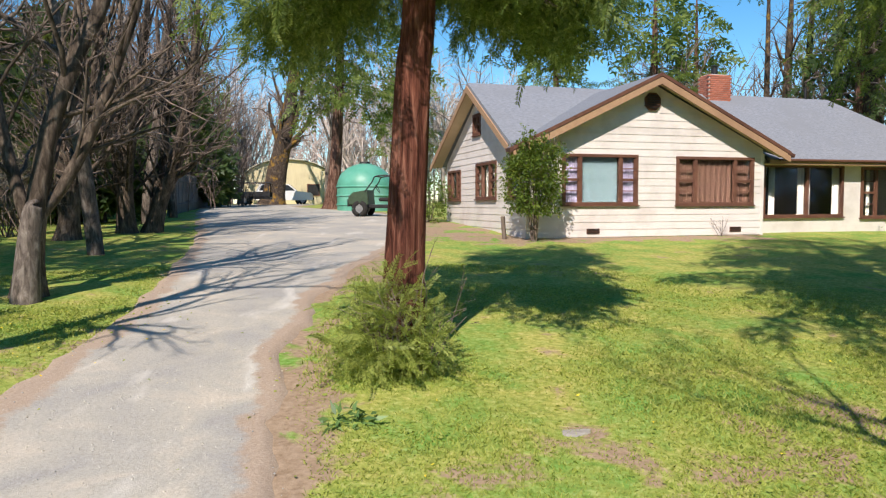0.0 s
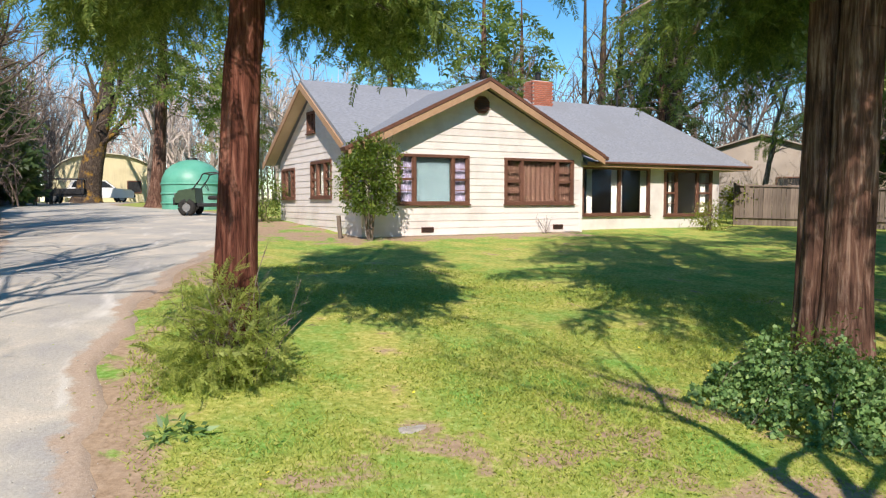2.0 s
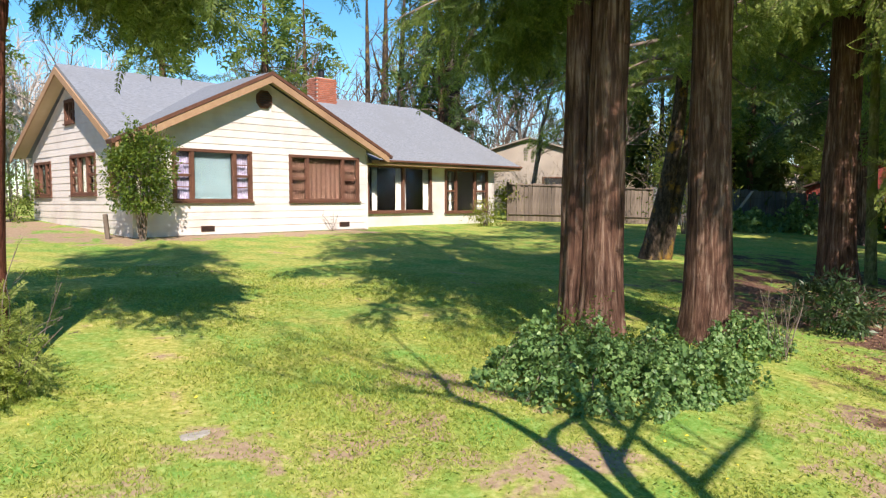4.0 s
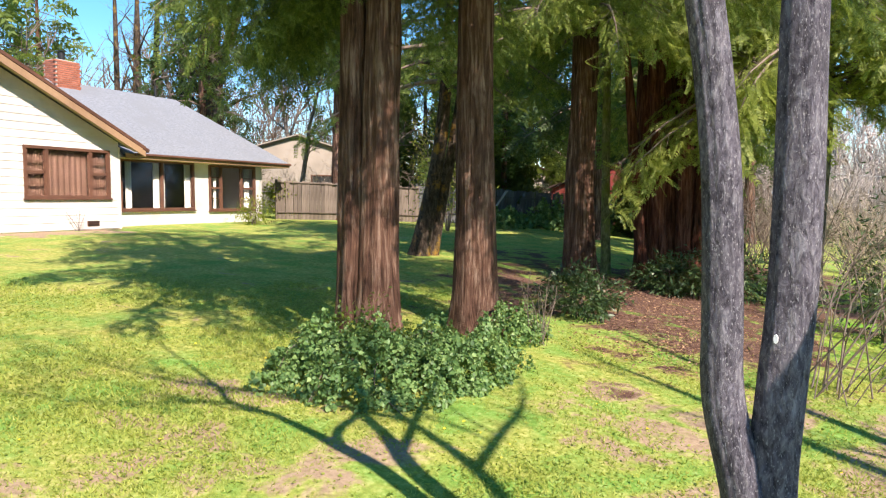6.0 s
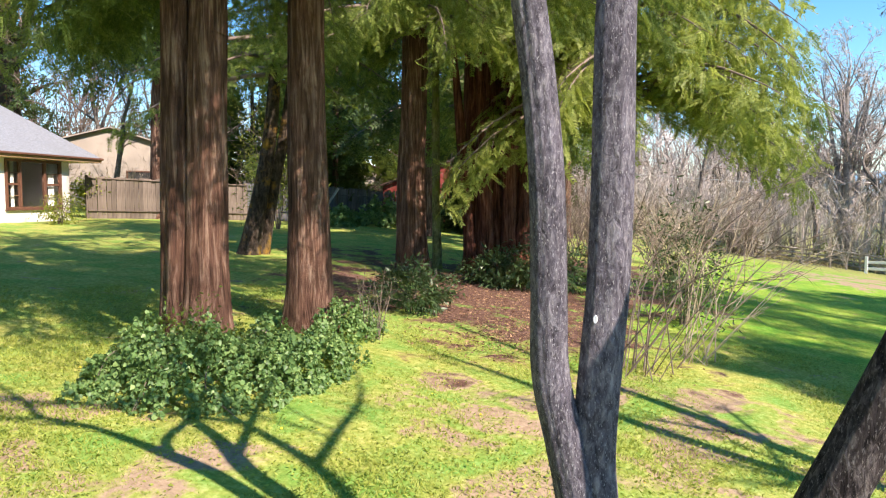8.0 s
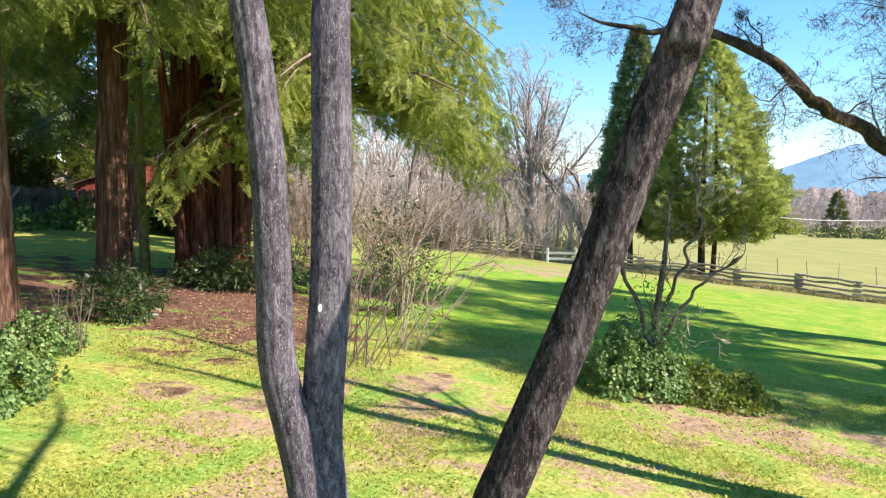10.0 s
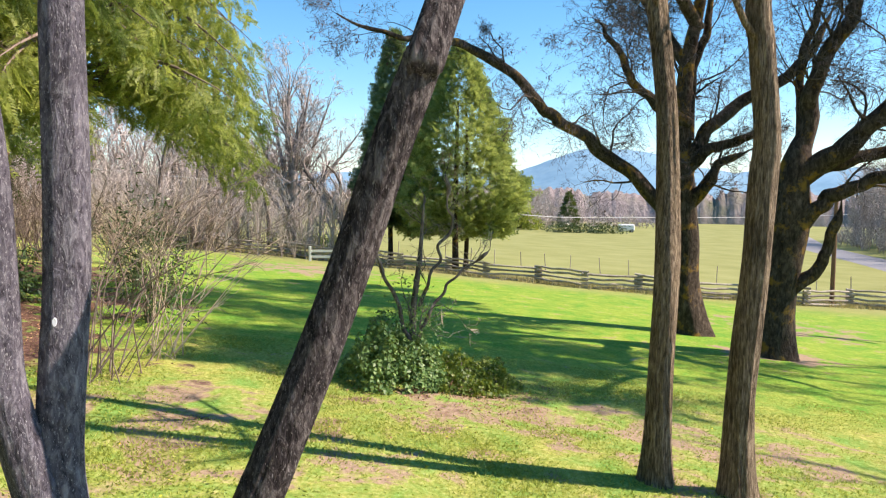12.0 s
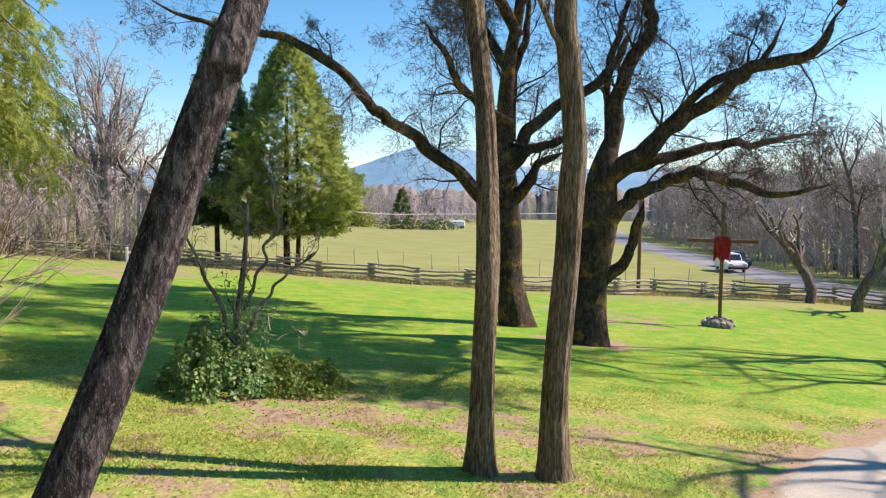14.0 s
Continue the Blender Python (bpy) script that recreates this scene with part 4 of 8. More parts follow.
def conifer(name, label, pts, radii, top, z_low, reach, bark, leaf, seed, branches=46, twig_step=0.26, spray=0.42, droop=0.9, rise=0.25, shape=None,
            shape_fn=None, trunk_kw=None, sides_open=None, upper=1.9, fork=None, group="", bare=0.12, hang=None, per_twig=4, fluff=0.3, south=0.0, boughs=(), stems=()):
    """An evergreen: trunk, limbs that arch and droop, and sprays hanging from their twigs."""
    rng = np.random.default_rng(seed)
    base = np.array(pts[0], float)
    ob = thing(name, tuple(base), 0, label, "tree", group)
    inv = ob.matrix_world.inverted()
    pts = [tuple(p) for p in pts]
    last = np.array(pts[-1], float)
    lean = (last - np.array(pts[-2])) / max(last[2] - pts[-2][2], 0.1) * 0.4
    full = pts + [tuple(last + lean * (top - last[2]) * k + np.array([0, 0, 1 - lean[2]]) * (top - last[2]) * k) for k in (0.5, 1.0)]
    rr = list(radii) + [radii[-1] * 0.55, 0.03]
    local = [tuple(inv @ Vector(p)) for p in full]
    part_mesh("trunk", trunk_mesh("trunk", local, rr, bark, seed=seed, **(trunk_kw or {})), ob)
    line = smooth_path(np.column_stack([full, rr]), 8)
    hang = droop if hang is None else hang
    limbs, crown = Tubes(), Sprays(shape or SPRAY)
    for k in range(branches + len(boughs)):
        t = ((min(k, branches - 1) + 0.5) / branches) ** 1.25
        z = z_low + (top - 0.4 - z_low) * t
        extra = boughs[k - branches] if k >= branches else None
        if extra:
            t, z = 0.0, extra[1]
        axis = np.array([np.interp(z, line[:, 2], line[:, c]) for c in range(4)])
        az = k * 2.39996 + rng.normal(0, 0.3)
        if sides_open and k % 3 == 0:
            az = rng.choice(sides_open) + rng.normal(0, 0.35)
        if math.sin(az) < -0.3 and z < z_low + south:
            z = z_low + south * (1 + 0.3 * rng.random())
            axis = np.array([np.interp(z, line[:, 2], line[:, c]) for c in range(4)])
        if extra:
            az = extra[0]
        fall = 1 - t
        length = reach * (shape_fn(t) if shape_fn else (0.35 + 0.65 * fall ** 0.8)) * rng.uniform(0.72, 1.12)
        if extra:
            length = extra[2]
        big = 1.0 if z < z_low + 5.0 else upper
        out = np.array([math.cos(az), math.sin(az), 0.0])
        n = 9
        cur = axis[:3] + out * axis[3] * 0.5
        dirn = unit(out + np.array([0, 0, rise + rng.normal(0, 0.08)]))
        step = length / (n - 1)
        line_pts = [cur.copy()]
        for i in range(n - 1):
            dirn = unit(dirn + np.array([0, 0, -droop * 0.16 * (1 + i * 0.12)]) + rng.normal(0, 0.05, 3))
            if i > n - 4:
                dirn = unit(dirn + np.array([0, 0, 0.06]))
            cur = cur + dirn * step
            line_pts.append(cur.copy())
        lp = np.array(line_pts)
        r0 = 0.012 + 0.014 * length
        limbs.add(lp - base, np.linspace(r0, 0.004, n), 5)
        cnt = max(3, int(length / (twig_step * big)) * (2 if extra else 1))
        for j in range(cnt):
            s = bare + (1 - bare) * (j + rng.uniform(0, 0.8)) / cnt
            s = min(s, 1.0)
            i = min(int(s * (n - 1)), n - 2)
            f = s * (n - 1) - i
            at = lp[i] * (1 - f) + lp[i + 1] * f
            fw = unit(lp[i + 1] - lp[i])
            sd = np.cross(fw, (0, 0, 1.0)) * (1 if j % 2 else -1)
            tl = (0.34 + 0.42 * (1 - s)) * min(1.0, length / 2.2) * rng.uniform(0.7, 1.2) * (1.0 if big == 1.0 else 1.5)
            td = unit(fw * 0.65 + sd * 0.8 + np.array([0, 0, -0.18 - 0.25 * droop * rng.random()]))
            tp = [at, at + td * tl * 0.55, at + td * tl + np.array([0, 0, -0.16 * droop * tl])]
            if big == 1.0:
                limbs.add(np.array(tp) - base, (0.006, 0.004, 0.002), 3)
            for q in range(per_twig if big == 1.0 else 3):
                w = 0.08 + 0.92 * (q + rng.random() * 0.7) / (per_twig if big == 1.0 else 3)
                sp = at + (tp[2] - at) * w + rng.normal(0, 0.06, 3) - np.array([0, 0, fluff * rng.random() ** 1.5 * min(1.0, 0.4 + s)])
                flip = np.cross(td, (0, 0, 1.0)) * rng.choice((-1, 1)) * rng.uniform(0.1, 0.9)
                crown.add(sp - base, unit(td * 0.6 + flip * 1.2 + np.array([0, 0, 0.1 - 0.8 * hang * rng.random()]) + rng.normal(0, 0.35, 3)), spray * big * rng.uniform(0.6, 1.25))
        crown.add(lp[-1] - base, unit(lp[-1] - lp[-2] + np.array([0, 0, -0.3 * droop])), spray * big)
    part_mesh("branchwork", limbs.mesh("branchwork", M["twig"]), ob)
    part_mesh("crown", crown.mesh("crown", leaf, rng), ob)
    for k, ((sx, sy), (lx, ly), r) in enumerate(stems):
        h = np.array([-0.1, 1.2, 2.6, 4.2, 6.5])
        side_stem = [(sx - base[0] + lx * q, sy - base[1] + ly * q, q) for q in h]
        part_mesh("stem", trunk_mesh("stem", side_stem, [r, r * 0.92, r * 0.85, r * 0.75, r * 0.3], bark, 16, 0.12, 0.3, seed + 9 + k, 8), ob)
    if fork:
        lf = [tuple(inv @ Vector(p)) for p in fork[0]]
        part_mesh("trunk", trunk_mesh("trunk", lf, fork[1], bark, seed=seed + 3, **(trunk_kw or {})), ob)
    return ob


def grow(wood, twigs, rng, p, d, length, r, level, spec):
    """A branch with wobble, and its branches in turn."""
    n = spec["seg"][level]
    pts, step = [np.array(p)], length / n
    d = unit(np.array(d))
    for _ in range(n):
        d = unit(d + rng.normal(0, spec["wob"][level], 3) + np.array([0, 0, spec["up"][level]]))
        pts.append(pts[-1] + d * step)
    pts = np.array(pts)
    end = r * spec["taper"]
    if level >= spec["blade"]:
        twigs.blade(pts, max(r * 0.8, spec["hair"]), rng)
    else:
        (wood if level < spec["fine"] else twigs).add(pts, np.linspace(r, end if level < spec["levels"] else 0.002, n + 1), spec["sides"][level])
    if level >= spec["levels"]:
        return
    for k in range(spec["kids"][level]):
        s = rng.uniform(spec["from"][level], 1.0) if k else 1.0
        i = min(int(s * n), n - 1)
        at = pts[i] + (pts[i + 1] - pts[i]) * (s * n - i)
        fw = unit(pts[i + 1] - pts[i])
        ax = unit(rng.normal(0, 1, 3))
        side = unit(np.cross(fw, ax))
        ang = rng.uniform(0.5, 1.2) * spec["angle"][level]
        grow(wood, twigs, rng, at, fw * math.cos(ang) + side * math.sin(ang), length * spec["ratio"][level] * rng.uniform(0.65, 1.15) * (1.15 - 0.45 * s),
             max((r + (end - r) * s) * spec["thin"], 0.004), level + 1, spec)


BARE = dict(levels=4, fine=2, seg=(7, 5, 4, 3, 2), wob=(0.07, 0.14, 0.2, 0.25, 0.25), up=(0.02, 0.05, 0.05, 0.04, 0.03), taper=0.4, sides=(8, 6, 4, 3, 3),
            kids=(7, 5, 5, 5), angle=(0.75, 0.8, 0.85, 0.9), ratio=(0.55, 0.55, 0.55, 0.5), thin=0.62)
BARE["blade"], BARE["hair"] = 3, 0.004
BARE["from"] = (0.35, 0.25, 0.2, 0.15)
OAK = dict(levels=4, fine=1, seg=(6, 5, 3, 3, 2), wob=(0.28, 0.32, 0.34, 0.34, 0.3), up=(0.03, 0.0, -0.02, -0.03, -0.04), taper=0.4, sides=(5, 3, 3, 3, 3), kids=(8, 6, 4, 3), angle=(1.0, 1.0, 1.0, 1.0),
           ratio=(0.6, 0.62, 0.66, 0.7), thin=0.5)
OAK["blade"], OAK["hair"] = 2, 0.0045
OAK["from"] = (0.15, 0.15, 0.1, 0.1)


# crown limbs above the view: extra and thickened twigs to cast a denser shadow
OAK_TOP = dict(OAK, levels=3, kids=(10, 8, 6, 0), hair=0.013)
OAK_SHADE = dict(OAK_TOP, hair=0.034)
THORN = dict(OAK, levels=2, kids=(5, 4, 0, 0), hair=0.005)


def bare_tree(name, label, base, height, r, seed, stems=None, spec=BARE, bark="bark_pale", twig="twig", group="", kind_kids=0):
    """A leafless tree; stems: control paths of the main stems, else one grown stem."""
    rng = np.random.default_rng(seed)
    ob = thing(name, base, 0, label, "tree", group)
    b = np.array(base)
    wood, twigs = Tubes(), Tubes()
    if stems is None:
        grow(wood, twigs, rng, (0, 0, -0.1), (rng.normal(0, 0.06), rng.normal(0, 0.06), 1), height, r, 0, spec)
        part_mesh("trunk", wood.mesh("trunk", M[bark]), ob)
    else:
        for k, (pts, radii, kids, length, *own) in enumerate(stems):
            loc = np.array(pts) - b
            near = name in ("locust_tree", "leaning_tree") and k == 0
            if spec is OAK and k:
                # crooked old limbs
                fine = smooth_path(np.column_stack([loc, radii]), 4)
                jig = np.array([[noise.noise((i * 0.45 + seed, c * 9.0, k * 3.0)) + 0.5 * noise.noise((i * 1.1, c * 5.0 + seed, k * 7.0)) for c in range(3)] for i in range(len(fine))])
                ease = np.minimum(1.0, np.arange(len(fine)) / 4.0)
                fine[:, :3] += jig * (0.16 * ease)[:, None]
                fine[:, 3] *= (1 - 0.12 * ease) * (1 + 0.12 * jig[:, 0])
                fine[-2:, 3] = (0.035, 0.015)
                loc, radii = fine[:, :3], list(fine[:, 3])
            part_mesh("trunk" if k == 0 else "limb", trunk_mesh("trunk", loc, radii, M[bark], 40 if near else 18 if k == 0 else 12, 0.10, 0.55 if near else 0.35 if k == 0 else 0.0, seed + k, 22 if near else 6, fine=0.075 if near else 0.03, lobes=16 if near else 7), ob)
            line = smooth_path(np.column_stack([loc, radii]), 6)
            m = len(line)
            for q in range(kids):
                s = rng.uniform((0.6 if name == "locust_tree" else 0.3) if k == 0 else 0.15, 1.0) if q else 1.0
                i = min(int(s * (m - 1)), m - 2)
                fw = unit(line[i + 1, :3] - line[i, :3])
                side = unit(np.cross(fw, rng.normal(0, 1, 3)))
                ang = rng.uniform(0.4, 1.15) if q else 0.1
                grow(wood, twigs, rng, line[i, :3], fw * math.cos(ang) + side * math.sin(ang) + np.array([0, 0, 0.1]), length * rng.uniform(0.6, 1.15) * (1.2 - 0.5 * s),
                     max(line[i, 3] * (0.2 if spec is OAK else 0.36), 0.008), 0 if spec is OAK else 1, own[0] if own else spec)
        if wood.v:
            part_mesh("branchwork", wood.mesh("branchwork", M[bark]), ob)
    if twigs.v:
        part_mesh("twig_growth", twigs.mesh("twig_growth", M[twig]), ob)
    if name == "oak_tree":
        dry = Sprays(LEAF_LONG)
        ends = [v[-1] for v in twigs.v if len(v) == 5]
        for k in rng.choice(len(ends), min(420, len(ends)), replace=False):
            for _ in range(4):
                dry.add(ends[k] + rng.normal(0, 0.05, 3), (rng.normal(0, 0.35), rng.normal(0, 0.35), -1.0), rng.uniform(0.07, 0.14))
        part_mesh("dry_leaves", dry.mesh("dry_leaves", M["dry_leaf"], rng), ob, "withered purple-brown leaf clusters")
    return ob


# the redwoods on the lawn
RED_KW = dict(sides=44, flute=0.09, flare=0.28, per=12, fine=0.035)
conifer("redwood_tree", "redwood with rust-brown furrowed bark and drooping green sprays beside the drive",
        [(-0.43, 7.47, 0.61), (-0.42, 7.47, 1.35), (-0.36, 7.47, 2.77), (-0.30, 7.47, 3.81), (-0.24, 7.48, 4.50)], [0.24, 0.225, 0.20, 0.185, 0.17], 11.5, 4.75, 2.4,
        M["bark_red_deep"], M["needle"], 11, 76, 0.10, 0.30, 0.40, 0.06, SPRAY_FINE, trunk_kw=RED_KW, sides_open=[0.1, 0.5, -0.3, 2.6], hang=1.3, per_twig=8, fluff=0.4,
        boughs=[(0.0, 4.7, 1.5), (0.35, 4.85, 1.5), (-0.3, 4.75, 1.4), (0.65, 5.0, 1.5), (0.15, 5.3, 1.7), (-0.12, 5.5, 1.8), (3.0, 4.8, 1.6), (2.6, 5.0, 1.7), (3.4, 5.0, 1.6), (0.5, 5.5, 1.8)])
conifer("redwood_tree", "twin-stemmed redwood with broad fibrous brown trunk above an ivy bed",
        [(6.42, 6.98, 0.41), (6.43, 6.98, 1.29), (6.45, 6.96, 2.78), (6.48, 6.93, 4.24), (6.49, 6.92, 4.95)], [0.29, 0.255, 0.24, 0.23, 0.22], 14.5, 5.2, 5.0,
        M["bark_red"], M["needle"], 12, 66, 0.14, 0.31, 0.5, 0.1, SPRAY_FINE, hang=1.0, per_twig=7, trunk_kw=dict(RED_KW, flute=0.12), south=1.6, fluff=0.6, sides_open=[-1.85, -2.2, 2.1, 2.5, 2.9, 2.3],
        shape_fn=lambda t: min(1.0, 0.45 + 2.2 * t) * (1 - 0.5 * t),
        boughs=[(2.6, 5.6, 1.6), (2.3, 5.7, 1.8), (2.0, 5.7, 2.0), (2.75, 6.2, 2.0), (2.45, 6.3, 2.2), (1.8, 5.7, 2.3), (2.15, 6.3, 2.4), (1.6, 5.6, 2.6), (1.9, 5.4, 1.9), (1.3, 5.5, 2.4),
                # this row: high boughs towards the sun, added out of view to shade the lawn
                (-1.2, 6.8, 3.6), (-1.7, 7.4, 3.8), (-0.9, 7.6, 4.0), (-1.8, 7.8, 5.2), (-2.1, 7.9, 5.4), (-2.4, 7.8, 5.2), (-1.5, 8.0, 5.4), (-1.95, 8.4, 5.8), (-2.25, 8.5, 5.6)],
        fork=([(6.27, 7.28, 0.42), (6.26, 7.28, 1.6), (6.27, 7.27, 2.9), (6.28, 7.26, 4.3), (6.26, 7.29, 8.0)], [0.215, 0.185, 0.175, 0.165, 0.1]))
conifer("redwood_tree", "slender redwood with dark red-brown bark at the edge of the grove",
        [(8.10, 6.66, 0.38), (8.11, 6.67, 2.00), (8.09, 6.68, 3.59), (8.10, 6.67, 5.13)], [0.335, 0.285, 0.265, 0.25], 14.5, 5.6, 4.2,
        M["bark_red"], M["needle"], 13, 54, 0.15, 0.31, 0.4, 0.1, SPRAY_FINE, hang=1.0, per_twig=6, trunk_kw=RED_KW, south=1.4, fluff=0.6, sides_open=[1.2, -1.9, 0.4, 2.2],
        # long boughs added to throw shade on the grove floor
        boughs=[(-1.57, 6.6, 4.6), (-1.2, 6.9, 4.8), (-0.8, 6.5, 4.6), (-1.9, 7.3, 4.4), (-0.5, 7.2, 5.0), (-1.4, 8.0, 5.0), (-1.0, 8.4, 5.0), (-0.1, 7.0, 5.0), (-0.7, 8.8, 4.6), (0.2, 7.8, 4.8), (-1.15, 7.6, 6.2), (-0.95, 8.1, 6.4), (-0.8, 7.7, 6.4), (-1.3, 8.4, 6.2), (-0.65, 8.3, 6.6), (-0.5, 8.6, 6.6)])
conifer("redwood_tree", "redwood with a grey-brown trunk rising from a dark shrub",
        [(15.44, 9.26, 0.40), (15.40, 9.32, 2.69), (15.45, 9.25, 4.70), (15.46, 9.23, 6.82)], [0.40, 0.34, 0.31, 0.28], 15, 6.3, 4.2,
        M["bark_red"], M["needle_mid"], 14, 62, 0.16, 0.42, 0.5, 0.1, SPRAY, hang=0.9, per_twig=4, fluff=0.6, trunk_kw=RED_KW,
        # boughs towards the sun, added to shade the ground behind
        boughs=[(-1.6, 6.8, 4.4), (-2.0, 7.2, 4.6), (-1.2, 7.4, 4.6)])
conifer("redwood_tree", "cluster of deep red redwood stems with bright green hanging sprays",
        [(17.15, 8.02, 0.22), (17.09, 8.10, 2.37), (17.08, 8.14, 4.13), (17.07, 8.16, 6.02)], [0.55, 0.48, 0.45, 0.40], 16, 6.5, 4.2,
        M["bark_red_deep"], M["needle_bright"], 15, 80, 0.16, 0.42, 0.42, 0.12, SPRAY, hang=1.0, per_twig=5, fluff=0.5, trunk_kw=dict(RED_KW, flute=0.16), sides_open=[-2.2, -2.8, 3.4, -1.6],
        stems=[((17.0, 7.35), (-0.05, -0.03), 0.2), ((16.75, 7.75), (-0.08, 0.02), 0.17), ((17.35, 7.2), (0.03, -0.05), 0.16), ((17.9, 7.25), (0.10, -0.04), 0.2), ((16.6, 8.15), (-0.1, 0.05), 0.15)],
        fork=([(17.62, 7.36, 0.22), (17.60, 7.45, 2.37), (17.58, 7.57, 4.17), (17.56, 7.58, 9.0)], [0.42, 0.36, 0.33, 0.2]))
conifer("cedar_tree", "broad cedar with low sunlit yellow-green drooping foliage",
        [(18.4, 4.9, 0.05), (18.5, 4.8, 2.5), (18.5, 4.7, 5.0)], [0.34, 0.30, 0.27], 15, 4.7, 5.1, M["bark_pale"], M["needle_bright"], 16, 110, 0.16, 0.42, 0.6, 0.18, SPRAY, hang=1.0, per_twig=6, fluff=0.9,
        sides_open=[-1.6, -1.9, -1.2, -2.4, 3.0], trunk_kw=dict(sides=24))
conifer("leaning_fir_tree", "leaning pair of mossy dark trunks with sparse dark foliage",
        [(13.90, 13.36, 0.78), (14.17, 13.08, 2.74), (14.33, 12.91, 4.20), (14.45, 12.80, 6.35)], [0.27, 0.20, 0.175, 0.14], 13, 5.4, 3.8,
        M["bark_oak"], M["needle"], 17, 44, 0.18, 0.36, 0.4, 0.1, SPRAY, per_twig=5,
        fork=([(14.36, 13.33, 0.82), (14.62, 13.06, 2.74), (14.82, 12.84, 4.22), (15.2, 12.5, 8.0)], [0.2, 0.155, 0.14, 0.06]), trunk_kw=dict(sides=24, flare=0.2))
for k, (x, y, h, r, reach, low, kind) in enumerate(((29.1, 21.9, 15, 0.17, 4.6, 5.2, "needle"), (24.5, 10.5, 15, 0.3, 4.0, 5.0, "needle"),
                                                    (27.0, 15.5, 16, 0.36, 4.4, 5.6, "needle_dark"), (20.5, 24.5, 15, 0.34, 4.0, 8.0, "needle_dark"))):
    conifer("fir_tree", "tall dark conifer behind the grove", [on_ground(x, y, -0.05), (x, y, 4.0), (x + 0.1, y, 7.0)], [r, r * 0.85, r * 0.75], h, low, reach, M["bark_red"], M[kind], 41 + k,
            44, 0.2, 0.5, 0.5, 0.12, SPRAY_COARSE, per_twig=5, fluff=0.8, trunk_kw=dict(sides=18), group="conifers behind the grove")
bare_pole = thing("slim_trunk", on_ground(16.9, 9.37), 0, "slim straight mossy green pole trunk", "tree")
part_mesh("trunk", trunk_mesh("trunk", [(0, 0, -0.1), (-0.02, 0.03, 2.0), (-0.04, 0.04, 4.2), (0.0, 0.05, 8.0)], [0.13, 0.115, 0.105, 0.06], M["bark_moss"], 14, 0.05, 0.2, 5), bare_pole)

# the grey forked tree, the leaning tree and the two straight ones near the camera
grey = thing("forked_tree", (3.03, 0.93, float(gz(3.03, 0.93))), 0, "grey lichen-spotted trunk forking into two stems low down", "tree")
inv = grey.matrix_world.inverted()
rng = np.random.default_rng(5)
GL = [(3.01, 0.94, -0.10), (3.00, 0.95, 0.58), (2.99, 1.01, 1.00), (2.97, 1.06, 1.24), (2.95, 1.13, 1.57), (2.94, 1.14, 1.94), (2.94, 1.16, 2.46), (2.92, 1.20, 2.91), (2.88, 1.23, 3.21), (2.80, 1.25, 3.55),
      (2.70, 1.25, 3.95), (2.56, 1.29, 4.42), (2.30, 1.20, 4.98), (2.32, 1.26, 5.50), (2.24, 1.38, 6.62)]
GR = [(3.07, 0.92, -0.10), (3.07, 0.92, 0.55), (3.06, 0.95, 0.98), (3.06, 0.96, 1.22), (3.06, 0.93, 1.66), (3.07, 0.91, 1.98), (3.07, 0.90, 2.46), (3.07, 0.90, 2.92), (3.09, 0.90, 3.23), (3.15, 0.88, 3.50),
      (3.22, 0.85, 3.90), (3.24, 0.80, 4.40), (3.30, 0.62, 5.30), (3.30, 0.50, 6.40)]
for pts, rad, sd in ((GL, [0.13, 0.105, 0.095, 0.088, 0.084, 0.081, 0.079, 0.077, 0.075, 0.07, 0.052, 0.045, 0.038, 0.03, 0.012], 3),
                     (GR, [0.14, 0.115, 0.105, 0.10, 0.095, 0.093, 0.091, 0.089, 0.087, 0.082, 0.066, 0.058, 0.04, 0.014], 8)):
    part_mesh("stem", trunk_mesh("stem", [tuple(inv @ Vector(p)) for p in pts], rad, M["bark_grey"], 40, 0.045, 0.2, sd, 14, 9, 0.03), grey)
for pts, rad in (([(2.81, 1.25, 3.45), (2.88, 1.12, 3.83), (3.00, 0.97, 4.12), (3.10, 0.67, 4.50), (3.60, 0.40, 5.30)], [0.05, 0.048, 0.044, 0.04, 0.015]),
                 ([(2.33, 1.20, 4.93), (1.86, 1.05, 5.40), (1.30, 0.80, 5.80)], [0.03, 0.025, 0.01]),
                 ([(3.14, 0.88, 3.42), (3.34, 0.72, 3.78), (3.52, 0.62, 4.07), (3.70, 0.42, 4.46), (4.18, 0.00, 5.40)], [0.05, 0.046, 0.042, 0.036, 0.012])):
    part_mesh("limb", trunk_mesh("limb", [tuple(inv @ Vector(p)) for p in pts], rad, M["bark_grey"], 14, 0.04, 0.0, 4, 8, 9, 0.03), grey)
part("blaze_mark", add_cyl(bmesh.new(), (-0.02, 0, 0), (0.02, 0, 0), 0.02, 0.02, 10), rough_mat("white paint spot", (0.7, 0.72, 0.75), (0.8, 0.82, 0.85), None, 20), grey, "white paint spot",
     m=Matrix.Translation(inv @ Vector((2.973, 0.935, 1.83))) @ Matrix.Diagonal((0.4, 0.45, 0.95, 1)))
wood, twigs = Tubes(), Tubes()
